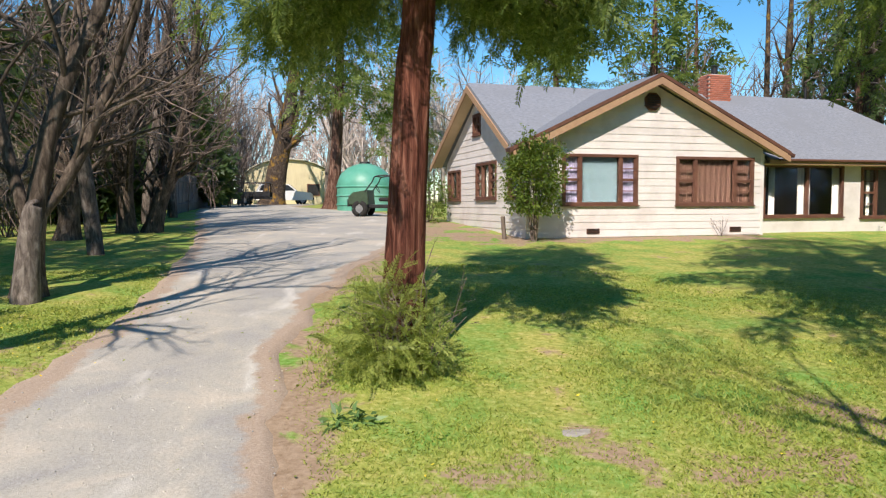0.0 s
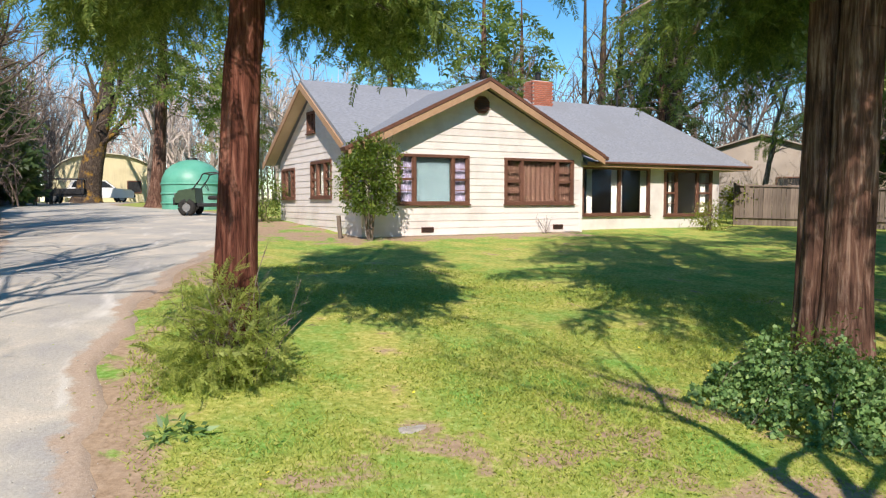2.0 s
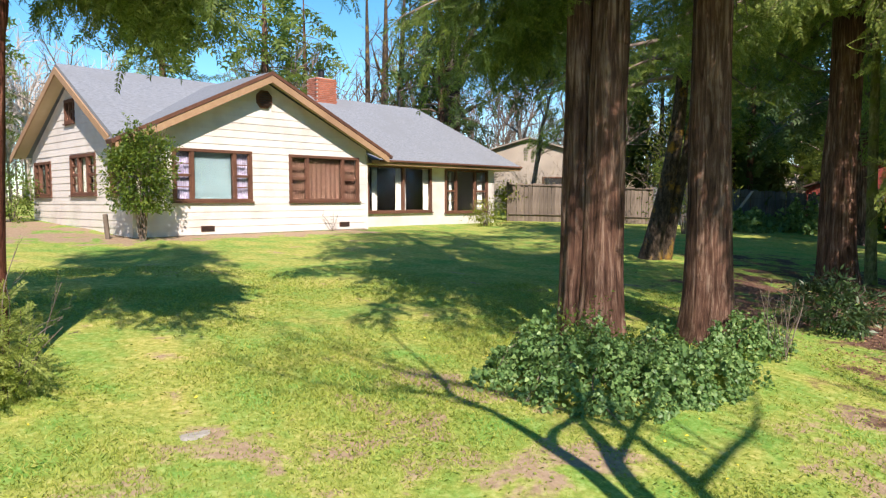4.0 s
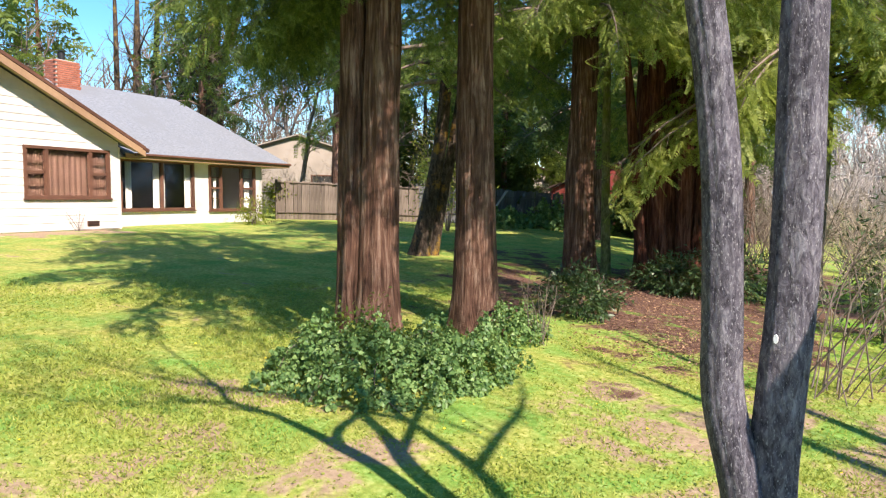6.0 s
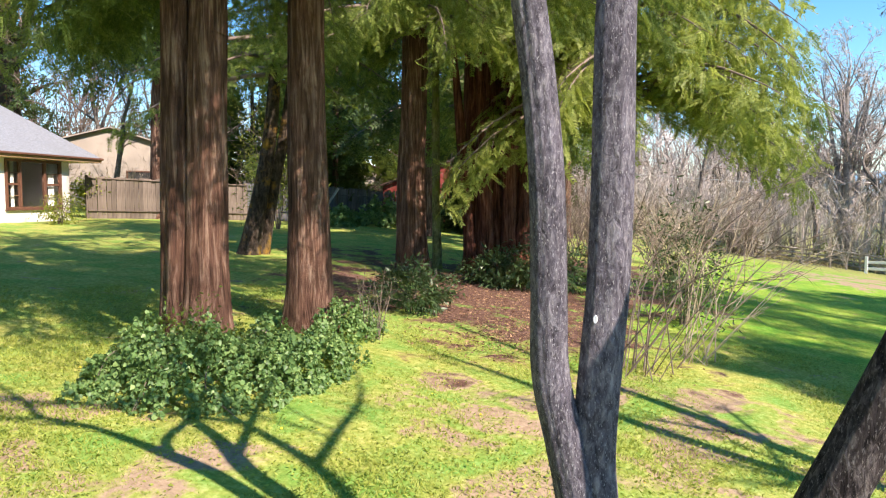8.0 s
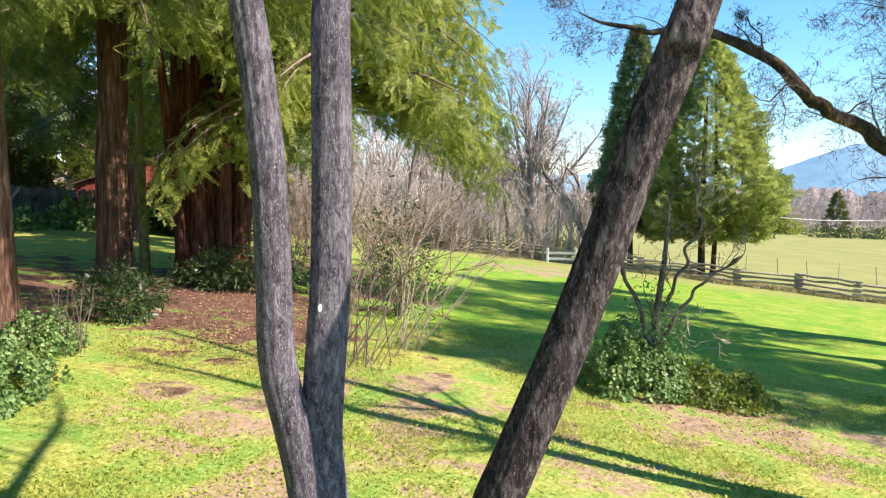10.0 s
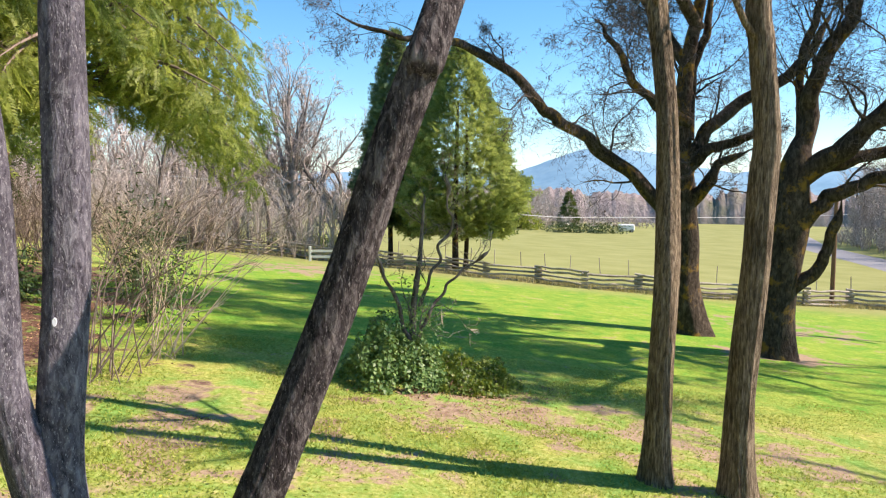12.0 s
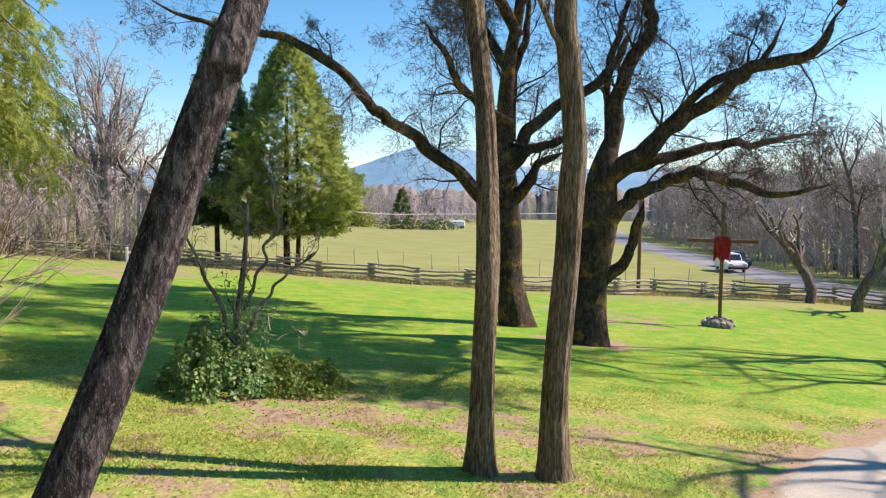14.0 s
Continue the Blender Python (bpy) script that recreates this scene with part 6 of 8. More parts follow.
# the vine mound with its small bare tree
creeper("vine_mound", "leafy vine mound under a small bare tree", on_ground(10.75, -1.75), (0.9, 0.9, 0.85), 7600, 0.062, M["leaf_ivy"], 73, "vine")
creeper("vine_mound", "low spread of vine leaves over brown litter", on_ground(10.95, -2.95), (0.95, 0.95, 0.45), 4600, 0.062, M["leaf_shrub"], 74, "vine")
shrub("vine_mound", "vine leaves climbing the bare tree", on_ground(10.9, -2.1), (0.5, 0.5, 1.75), 1300, 0.062, M["leaf_ivy"], 75, 2, LEAF, 0.4, 0.4, 0.0, flat=True, mid=0.35)
tz = float(gz(11.0, -2.15))
bare_tree("thorn_tree", "small leafless thorn tree with tangled pale twigs rising from the vines", (11.0, -2.15, tz), 3, 0.07, 76, [
    ([(11.0, -2.15, tz - 0.1), (11.0, -2.10, tz + 1.0), (11.05, -2.22, tz + 2.0), (11.1, -2.3, tz + 3.0)], [0.075, 0.055, 0.04, 0.015], 7, 0.75, THORN),
    ([(11.0, -2.12, tz + 0.5), (10.95, -1.92, tz + 1.0), (10.85, -1.55, tz + 1.9), (10.75, -1.25, tz + 2.7)], [0.04, 0.036, 0.028, 0.012], 7, 0.75, THORN),
    ([(11.0, -2.15, tz + 0.6), (11.0, -2.38, tz + 1.1), (11.1, -2.85, tz + 1.7), (11.0, -3.4, tz + 2.1)], [0.036, 0.032, 0.025, 0.01], 7, 0.75, THORN),
    ([(11.0, -2.2, tz + 1.2), (10.8, -2.4, tz + 1.8), (10.7, -2.6, tz + 2.6), (10.75, -2.6, tz + 3.3)], [0.032, 0.028, 0.022, 0.01], 7, 0.75, THORN)], OAK, "bark_pale", "twig_pale")
# brush beside the grey tree
brush("lilac_thicket", "leafless thicket of arching straw-coloured stems", on_ground(10.0, 2.4), 2.3, 3.4, 20, 77, "twig", r=0.011, lean=(0.6, -1.3), kids=6, split=True)
brush("lilac_thicket", "leafless thicket of arching straw-coloured stems", on_ground(11.6, 1.9), 2.2, 3.2, 18, 78, "twig_pale", r=0.0085, lean=(0.9, -0.9), kids=7, split=True)
# at the house
shrub("camellia_shrub", "round camellia shrub on bare stems before the house wall", on_ground(2.36, 18.75), (0.80, 0.75, 2.75), 7000, 0.095, M["leaf_shrub"], 79, 8, LEAF, 0.26, 0.45, 0.26, mid=0.62, stem_r=0.035)
shrub("corner_shrub", "yellow-green shrub at the back corner of the house", on_ground(-0.5, 25.6), (0.75, 0.75, 1.7), 1700, 0.1, M["leaf_shrub"], 80, 5, LEAF, 0.25, 0.5, 0.0, mid=0.45)
shrub("rose_shrub", "pale sprawling shrub against the porch wall", on_ground(14.85, 22.55), (0.75, 0.55, 1.0), 900, 0.12, M["leaf_yellow"], 81, 8, LEAF_LONG, 0.4, 0.3, 0.0, mid=0.4)
shrub("golden_shrub", "bright yellow-green shrub by the board fence", on_ground(18.1, 25.4), (0.85, 0.6, 1.6), 1300, 0.12, M["leaf_yellow"], 82, 6, LEAF, 0.35, 0.4, 0.1, mid=0.6)
brush("bare_shoots", "bare twigs at the foot of the house wall", (8.1, 20.95, 1.5), 0.35, 0.6, 9, 83, "twig", r=0.006, kids=2)
po = thing("wooden_post", on_ground(1.62, 19.1), 0, "short leaning weathered wooden post by the house corner", "post")
part("post", beam((0, 0, -0.1), (-0.05, 0.02, 0.62), 0.1, 0.1, 0.012), M["fence"], po)
# greenery along the board fence
for k, (x, y, rx, h) in enumerate(((29.5, 19.3, 1.8, 1.3), (27.6, 20.6, 1.3, 0.9), (31.5, 17.5, 2.0, 1.7), (32.6, 16.0, 1.6, 2.6), (26.2, 19.8, 1.0, 0.6))):
    creeper("bramble_mound", "dark green bramble mound along the grey fence", on_ground(x, y), (rx, rx * 0.7, h), 1300, 0.2, M["leaf_ivy"], 90 + k, "bramble", "brambles along the fence")


# ---- fences, outbuildings, vehicles ----
def board_fence(name, label, pts, height, board_w, mat, seed, lean=0.0, rails=(0.35, 1.4), gap=0.006):
    """A fence of single upright boards on posts and rails along a line."""
    rng = np.random.default_rng(seed)
    ob = thing(name, on_ground(*pts[0]), 0, label, "fence")
    inv = ob.matrix_world.inverted()
    bm = box(-board_w / 2, board_w / 2, -0.011, 0.011, -0.12, height, 0.004)
    shared = bpy.data.meshes.new("board")
    bm.to_mesh(shared)
    bm.free()
    shared.materials.append(mat)
    for (x0, y0), (x1, y1) in zip(pts[:-1], pts[1:]):
        L = math.hypot(x1 - x0, y1 - y0)
        a = math.degrees(math.atan2(y1 - y0, x1 - x0))
        n = int(L / (board_w + gap))
        for k in range(n):
            s = (k + 0.5) / n
            x, y = x0 + (x1 - x0) * s, y0 + (y1 - y0) * s
            m = inv @ pose(x, y, float(gz(x, y)) + rng.normal(0, 0.015), rng.normal(lean, 0.6), rng.normal(0, 0.5), a)
            part_mesh("board", shared, ob, "", m @ Matrix.Diagonal((1, 1, rng.uniform(0.965, 1.02), 1)))
        q = max(2, int(L / 2.4) + 1)
        for k in range(q):
            s = k / (q - 1)
            x, y = x0 + (x1 - x0) * s, y0 + (y1 - y0) * s
            o = part("post", box(-0.05, 0.05, 0.012, 0.11, -0.2, height + 0.04, 0.008), mat, ob)
            o.matrix_local = inv @ pose(x, y, float(gz(x, y)), 0, 0, a)
        for z in rails:
            p, e = Vector(on_ground(x0, y0, z)), Vector(on_ground(x1, y1, z))
            nrm = Vector((y1 - y0, x0 - x1, 0)).normalized() * 0.032
            part("rail", beam(inv @ (p + nrm), inv @ (e + nrm), 0.09, 0.04), mat, ob)
    return ob


board_fence("board_fence", "weathered brown board fence with a top rail beside the house", [(17.6, 25.0), (20.3, 24.2), (24.0, 23.0)], 1.62, 0.17, M["fence"], 3, rails=(0.3, 1.55))
board_fence("board_fence", "grey weathered board fence behind the grove", [(24.0, 23.1), (28.4, 21.5), (33.5, 18.2)], 1.72, 0.15, M["fence_dark"], 4, rails=(0.45, 1.35))
br = thing("brace_plank", on_ground(27.05, 21.55), 0, "pale plank leaning against the grey fence", "plank")
part("plank", beam((0, 0, -0.02), (1.25, -0.42, 1.62), 0.17, 0.05), M["concrete"], br)
board_fence("board_fence", "tall grey board fence along the drive", [(-10.9, 28.5), (-13.2, 38.0), (-16.9, 53.0)], 1.75, 0.19, M["fence_dark"], 5, rails=(0.4, 1.4))
box_shed = thing("garden_box", on_ground(21.9, 23.4), 0, "pale boxes standing against the fence", "box")
part("crate", box(-0.3, 0.3, -0.25, 0.25, 0, 0.55, 0.02), M["concrete"], box_shed)
part("lid", box(-0.33, 0.33, -0.28, 0.28, 0.55, 0.6, 0.01), M["fence"], box_shed)


def split_rail(pts):
    """A zigzag fence of split rails laid four high."""
    rng = np.random.default_rng(9)
    ob = thing("split_rail_fence", on_ground(*pts[0]), 0, "weathered zigzag split-rail fence along the meadow", "fence")
    inv = ob.matrix_world.inverted()
    meshes = []
    for k in range(4):
        t = Tubes()
        z = rng.normal(0, 0.02, 7)
        t.add(np.stack([np.linspace(-1.65, 1.65, 7), rng.normal(0, 0.02, 7), z], 1), 0.062 + rng.normal(0, 0.008, 7), 6, 0.12, rng)
        meshes.append(t.mesh("rail", M["rail"]))
    line = smooth_path(pts, 30)
    seg = np.r_[0, np.cumsum(np.hypot(*np.diff(line, axis=0).T))]
    n = int(seg[-1] / 2.75)
    knots = [(np.interp(seg[-1] * k / n, seg, line[:, 0]), np.interp(seg[-1] * k / n, seg, line[:, 1])) for k in range(n + 1)]
    for k in range(n):
        (x0, y0), (x1, y1) = knots[k], knots[k + 1]
        d = Vector((x1 - x0, y1 - y0, 0))
        nr = Vector((-d.y, d.x, 0)).normalized() * (0.42 if k % 2 else -0.42)
        p, q = Vector(on_ground(x0, y0)) + nr, Vector(on_ground(x1, y1)) - nr
        for c in range(4):
            zz = 0.09 + 0.23 * c + 0.115 * (k % 2)
            a, b = p + Vector((0, 0, zz)), q + Vector((0, 0, zz + rng.normal(0, 0.02)))
            m = (b - a).to_track_quat("X", "Z").to_matrix().to_4x4()
            m.translation = (a + b) / 2
            part_mesh("rail", meshes[int(rng.integers(4))], ob, "", inv @ m)


split_rail([(54, 11), (47.0, 3.0), (43.8, -4.6), (39.0, -11.0), (34.6, -17.2), (32.0, -24), (30.6, -30), (29.0, -37.0), (24.4, -39.8), (18, -42), (12, -46)])


def white_gate(at, rz):
    g = thing("white_gate", at, rz, "low white-painted gate in the rail fence", "gate")
    for gx in (-0.85, 0.85):
        part("gate_post", box(gx - 0.07, gx + 0.07, -0.07, 0.07, -0.1, 0.95, 0.012), M["car_white"], g)
    for gz0 in (0.25, 0.6):
        part("rail", box(-0.78, 0.78, -0.02, 0.02, gz0, gz0 + 0.14, 0.006), M["car_white"], g)


def wire_posts():
    rng = np.random.default_rng(10)
    bm = add_cyl(bmesh.new(), (0, 0, -0.2), (0, 0, 1.25), 0.035, 0.03, 6)
    me = bpy.data.meshes.new("post")
    bm.to_mesh(me)
    bm.free()
    me.materials.append(M["rail"])
    for k in range(22):
        s = k / 21
        x, y = 58 - 24 * s, -6 - 34 * s
        ob = new("fence_post", me)
        ob.matrix_world = pose(*on_ground(x + rng.normal(0, 0.4), y), rng.normal(0, 3), rng.normal(0, 3))
        tagged(ob, "thin wooden stake of the meadow fence", "post", "meadow fence stakes")


wire_posts()


def shed(name, label, at, rz, w, d, h, peak, wall, roof, round_roof=False, window=None):
    ob = thing(name, at, rz, label, "shed")
    n = 10
    if round_roof:
        prof = [(-w / 2, -0.3), (-w / 2, h)] + [(-w / 2 * math.cos(math.pi * k / n), h + (peak - h) * math.sin(math.pi * k / n)) for k in range(1, n)] + [(w / 2, h), (w / 2, -0.3)]
    else:
        prof = [(-w / 2, -0.3), (-w / 2, h), (0, peak), (w / 2, h), (w / 2, -0.3)]
    part("wall", prism(prof, 0, d), wall, ob)
    up = prof[1:-1]
    ring = [(x * 1.04, z + 0.09) for x, z in up] + [(x * 1.04, z + 0.02) for x, z in up[::-1]]
    part("roof", prism(ring, -0.3, d + 0.3), roof, ob)
    if window:
        x0, x1, z0, z1 = window
        wf = new("window")
        attach(wf, ob)
        bm = bmesh.new()
        for a in ((x0 - 0.08, x1 + 0.08, z1, z1 + 0.08), (x0 - 0.08, x1 + 0.08, z0 - 0.08, z0), (x0 - 0.08, x0, z0, z1), (x1, x1 + 0.08, z0, z1)):
            add_box(bm, a[0], a[1], -0.06, 0.0, a[2], a[3])
        part("window_frame", bm, M["trim"], wf)
        part("pane", box(x0, x1, -0.02, -0.004, z0, z1), M["metal_dark"], wf)
    return ob


M["tan_wall"] = rough_mat("pale yellow sheet metal", (0.62, 0.55, 0.34), (0.70, 0.62, 0.40), (0.55, 0.47, 0.3), 2.0, (6, 6, 0.3), 0.6, 0.1)
M["tan_roof"] = rough_mat("cream sheet roof", (0.62, 0.58, 0.48), (0.70, 0.66, 0.56), None, 3.0, rough=0.6)
M["red_wall"] = rough_mat("barn red boards", (0.20, 0.035, 0.03), (0.30, 0.06, 0.05), (0.14, 0.03, 0.025), 3.0, (7, 7, 0.3), 0.85, 0.3)
M["dark_roof"] = rough_mat("dark brown roof", (0.05, 0.03, 0.028), (0.09, 0.06, 0.055), None, 6.0, rough=0.9)
M["plaster"] = rough_mat("pale weathered boards", (0.34, 0.29, 0.25), (0.44, 0.38, 0.33), (0.28, 0.24, 0.21), 2.0, rough=0.9, bump=0.2)
shed("metal_shed", "pale yellow metal outbuilding at the end of the drive", (-13.2, 61.0, 2.35), 14, 7.4, 8.0, 2.0, 3.9, M["tan_wall"], M["tan_roof"], True, (1.6, 2.5, 0.9, 1.75))
shed("red_barn", "dark red wooden barn behind the grove", on_ground(35.2, 18.6), -62, 7.5, 6.0, 2.2, 3.6, M["red_wall"], M["dark_roof"])
shed("brown_shed", "low dark-roofed shed behind the grey fence", on_ground(34.5, 26.0), -50, 9.0, 6.0, 2.1, 3.6, M["plaster"], M["dark_roof"])
shed("pale_cottage", "pale weathered cottage behind the board fence", on_ground(26.5, 35.5), -30, 11.0, 6.0, 2.6, 4.3, M["plaster"], M["plaster"], False, (0.9, 2.3, 1.0, 1.9))

# round green tank
M["tank_green"] = rough_mat("green plastic tank", (0.07, 0.30, 0.21), (0.12, 0.40, 0.29), (0.22, 0.44, 0.36), 1.5, rough=0.45, bump=0.05, spec=0.5)
tank = thing("water_tank", (-4.0, 36.3, 2.10), 0, "round green plastic water tank with ribs", "tank")
prof = [(1.4, -0.1), (1.4, 1.3), (1.36, 1.5), (1.2, 1.85), (0.9, 2.12), (0.5, 2.3), (0.25, 2.36), (0.0, 2.36)]
seg = 40
v = [(r * math.cos(2 * math.pi * k / seg), r * math.sin(2 * math.pi * k / seg), z) for r, z in prof for k in range(seg)]
f = [(i * seg + k, i * seg + (k + 1) % seg, (i + 1) * seg + (k + 1) % seg, (i + 1) * seg + k) for i in range(len(prof) - 1) for k in range(seg)]
part_mesh("shell", mesh_from("shell", v, f, M["tank_green"]), tank)
for z in (0.3, 0.75, 1.2):
    t = Tubes()
    a = np.linspace(0, 2 * np.pi, 41)
    t.add(np.stack([1.4 * np.cos(a), 1.4 * np.sin(a), np.full(41, z)], 1), np.full(41, 0.05), 6)
    part_mesh("rib", t.mesh("rib", M["tank_green"]), tank)
part("lid", add_cyl(bmesh.new(), (0, 0, 2.32), (0, 0, 2.46), 0.28, 0.25, 20), M["metal_dark"], tank)

M["utv_green"] = rough_mat("dull green plastic", (0.025, 0.05, 0.025), (0.045, 0.075, 0.038), None, 5.0, rough=0.5, bump=0.05, spec=0.5)
M["rubber"] = rough_mat("black rubber", (0.018, 0.018, 0.018), (0.035, 0.033, 0.03), None, 14, rough=0.9, bump=0.3)
M["rim"] = rough_mat("grey steel rim", (0.28, 0.28, 0.28), (0.4, 0.4, 0.4), None, 9, rough=0.4, metal=0.7, bump=0)
M["glass_dark"] = rough_mat("dark window glass", (0.02, 0.024, 0.028), (0.03, 0.035, 0.04), None, 3, rough=0.08, bump=0, spec=0.8)


def wheel(parent, x, y, r, w):
    o = new("wheel")
    attach(o, parent)
    o.matrix_local = pose(x, y, r)
    t = Tubes()
    a = np.linspace(0, 2 * np.pi, 25)
    t.add(np.stack([(r - w * 0.42) * np.cos(a), 0 * a, (r - w * 0.42) * np.sin(a)], 1), np.full(25, w * 0.45), 10)
    part_mesh("tyre", t.mesh("tyre", M["rubber"]), o)
    part("rim", add_cyl(bmesh.new(), (0, -w * 0.36, 0), (0, w * 0.36, 0), r * 0.55, None, 16), M["rim"], o)
    return o


def utility_vehicle(at, rz):
    u = thing("utility_vehicle", at, rz, "green open utility vehicle with a roll cage parked by the drive", "vehicle")
    for x in (-0.95, 0.95):
        for y in (-0.62, 0.62):
            wheel(u, x, y, 0.33, 0.26)
    part("chassis", box(-1.3, 1.3, -0.45, 0.45, 0.35, 0.5, 0.03), M["metal_dark"], u)
    part("hood", prism([(0.62, 0.5), (1.4, 0.5), (1.42, 0.8), (1.25, 0.98), (0.66, 1.08)], -0.6, 0.6), M["utv_green"], u)
    part("bumper", box(1.42, 1.5, -0.5, 0.5, 0.42, 0.72, 0.02), M["metal_dark"], u)
    for y in (-0.42, 0.42):
        part("headlight", box(1.38, 1.44, y - 0.1, y + 0.1, 0.78, 0.88, 0.015), M["rim"], u, "clear headlight")
    part("cargo_bed", prism([(-1.45, 0.62), (-0.35, 0.62), (-0.35, 1.0), (-0.4, 1.0), (-0.4, 0.68), (-1.4, 0.68), (-1.4, 1.0), (-1.45, 1.0)], -0.66, 0.66), M["utv_green"], u)
    for y in (-0.68, 0.62):
        part("bed_side", box(-1.45, -0.35, y, y + 0.06, 0.62, 1.0, 0.01), M["utv_green"], u)
    part("seat", box(-0.3, 0.2, -0.55, 0.55, 0.62, 0.78, 0.05), M["rubber"], u)
    part("backrest", box(-0.34, -0.22, -0.55, 0.55, 0.78, 1.25, 0.04), M["rubber"], u)
    for y in (-0.6, 0.6):
        t = Tubes()
        t.add(smooth_path([(0.75, y, 1.0), (0.45, y * 0.96, 1.4), (0.3, y * 0.92, 1.62), (-0.25, y * 0.92, 1.64), (-0.34, y * 0.95, 1.4), (-0.36, y, 0.95)], 5), np.full(26, 0.026), 8)
        part_mesh("cage_hoop", t.mesh("cage_hoop", M["metal_dark"]), u)
    for x, z in ((0.3, 1.62), (-0.25, 1.64), (-0.34, 1.25)):
        part("cage_bar", add_cyl(bmesh.new(), (x, -0.56, z), (x, 0.56, z), 0.024, None, 8), M["metal_dark"], u)
    t = Tubes()
    a = np.linspace(0, 2 * np.pi, 17)
    t.add(np.stack([0.42 + 0.08 * np.sin(a), -0.28 + 0.17 * np.cos(a), 1.14 + 0.15 * np.sin(a)], 1), np.full(17, 0.014), 6)
    part_mesh("steering_wheel", t.mesh("steering_wheel", M["rubber"]), u)


utility_vehicle((-2.35, 29.2, float(gz(-2.35, 29.2))), 172)


def road_car(at, rz, paint, label):
    c = thing("car", at, rz, label, "car")
    for x in (-1.35, 1.4):
        for y in (-0.78, 0.78):
            wheel(c, x, y, 0.34, 0.22)
    part("body", prism([(-2.2, 0.35), (2.2, 0.35), (2.25, 0.75), (2.05, 0.95), (1.1, 1.05), (-2.2, 1.05), (-2.28, 0.7)], -0.88, 0.88), paint, c)
    part("cabin", prism([(-2.1, 1.05), (1.05, 1.05), (0.35, 1.62), (-1.75, 1.66)], -0.78, 0.78), paint, c)
    for y0, y1 in ((-0.79, -0.785), (0.785, 0.79)):
        part("side_window", prism([(-1.95, 1.1), (0.85, 1.1), (0.28, 1.55), (-1.7, 1.58)], y0, y1), M["glass_dark"], c)
    part("windscreen", beam((1.0, -0.0, 1.1), (0.42, 0.0, 1.6), 1.4, 0.02, 0), M["glass_dark"], c)
    for y in (-0.62, 0.62):
        part("headlight", box(2.12, 2.24, y - 0.18, y + 0.18, 0.72, 0.86, 0.02), M["rim"], c)
        part("tail_light", box(-2.29, -2.2, y - 0.1, y + 0.1, 0.8, 1.0, 0.02), M["red_wall"], c)
    part("bumper", box(2.2, 2.34, -0.85, 0.85, 0.38, 0.6, 0.04), M["metal_dark"], c)
    return c


M["car_white"] = rough_mat("white car paint", (0.74, 0.75, 0.76), (0.8, 0.81, 0.82), None, 2, rough=0.25, bump=0, spec=0.6)
M["car_dark"] = rough_mat("dark grey car paint", (0.03, 0.03, 0.035), (0.05, 0.05, 0.055), None, 2, rough=0.25, bump=0, spec=0.6)
road_car((48.0, -53.9, float(gz(48.0, -53.9)) + 0.10), 149, M["car_white"], "white estate car on the country road")
road_car((51.6, -58.6, float(gz(51.6, -58.6)) + 0.12), 149, M["car_dark"], "dark car behind the white one on the road")
road_car((-12.9, 57.5, float(gz(-12.9, 57.5))), 20, M["car_white"], "white car parked by the outbuilding")


def trailer(at, rz):
    t = thing("utility_trailer", at, rz, "dark open utility trailer with a canopy frame", "trailer")
    part("deck", box(-1.7, 1.7, -0.8, 0.8, 0.45, 0.6, 0.02), M["metal_dark"], t)
    part("side_rail", box(-1.7, 1.7, -0.85, -0.8, 0.6, 0.95, 0.01), M["metal_dark"], t)
    part("side_rail", box(-1.7, 1.7, 0.8, 0.85, 0.6, 0.95, 0.01), M["metal_dark"], t)
    part("canopy", box(-1.75, 1.75, -0.9, 0.9, 1.5, 1.58, 0.02), M["car_dark"], t)
    for x in (-1.6, 1.6):
        for y in (-0.8, 0.8):
            part("canopy_post", box(x - 0.04, x + 0.04, y - 0.04, y + 0.04, 0.6, 1.5), M["metal_dark"], t)
    for y in (-0.95, 0.95):
        wheel(t, 0.0, y, 0.34, 0.22)


trailer((-13.6, 49.2, float(gz(-13.6, 49.2))), 8)
M["bin_blue"] = rough_mat("dark blue plastic", (0.03, 0.06, 0.16), (0.05, 0.09, 0.22), None, 4, rough=0.5, bump=0.05)
for k in range(2):
    b = thing("wheelie_bin", (-15.6 + 0.9 * k, 46.6, float(gz(-15.6, 46.6))), 10 * k, "dark blue wheeled rubbish bin by the fence", "bin", "rubbish bins")
    part("body", prism([(-0.24, 0.0), (0.24, 0.0), (0.3, 1.0), (-0.3, 1.0)], -0.32, 0.32), M["bin_blue"], b)
    part("lid", box(-0.33, 0.33, -0.36, 0.36, 1.0, 1.07, 0.02), M["bin_blue"], b)
    for y in (-0.3, 0.3):
        wheel(b, -0.25, y, 0.1, 0.06)

# wooden cross with a red cloth on a heap of stones
cr = thing("wooden_cross", on_ground(19.2, -21.4), 0, "tall wooden cross draped with red cloth", "cross")
cr.rotation_euler = (0, 0, radians(42))
M["cross_wood"] = rough_mat("brown timber", (0.16, 0.085, 0.055), (0.25, 0.14, 0.09), (0.12, 0.065, 0.045), 5, (4, 4, 0.4), 0.85, 0.3)
M["cloth_red"] = rough_mat("red cloth", (0.28, 0.01, 0.015), (0.42, 0.02, 0.03), None, 6, rough=0.9, bump=0.3)
part("upright", box(-0.07, 0.07, -0.07, 0.07, -0.2, 4.75, 0.012), M["cross_wood"], cr)
part("crossarm", box(-1.25, 1.25, -0.085, -0.035 + 0.1, 3.22, 3.35, 0.012), M["cross_wood"], cr)
n = 22
xs = np.linspace(-0.28, 0.28, n)
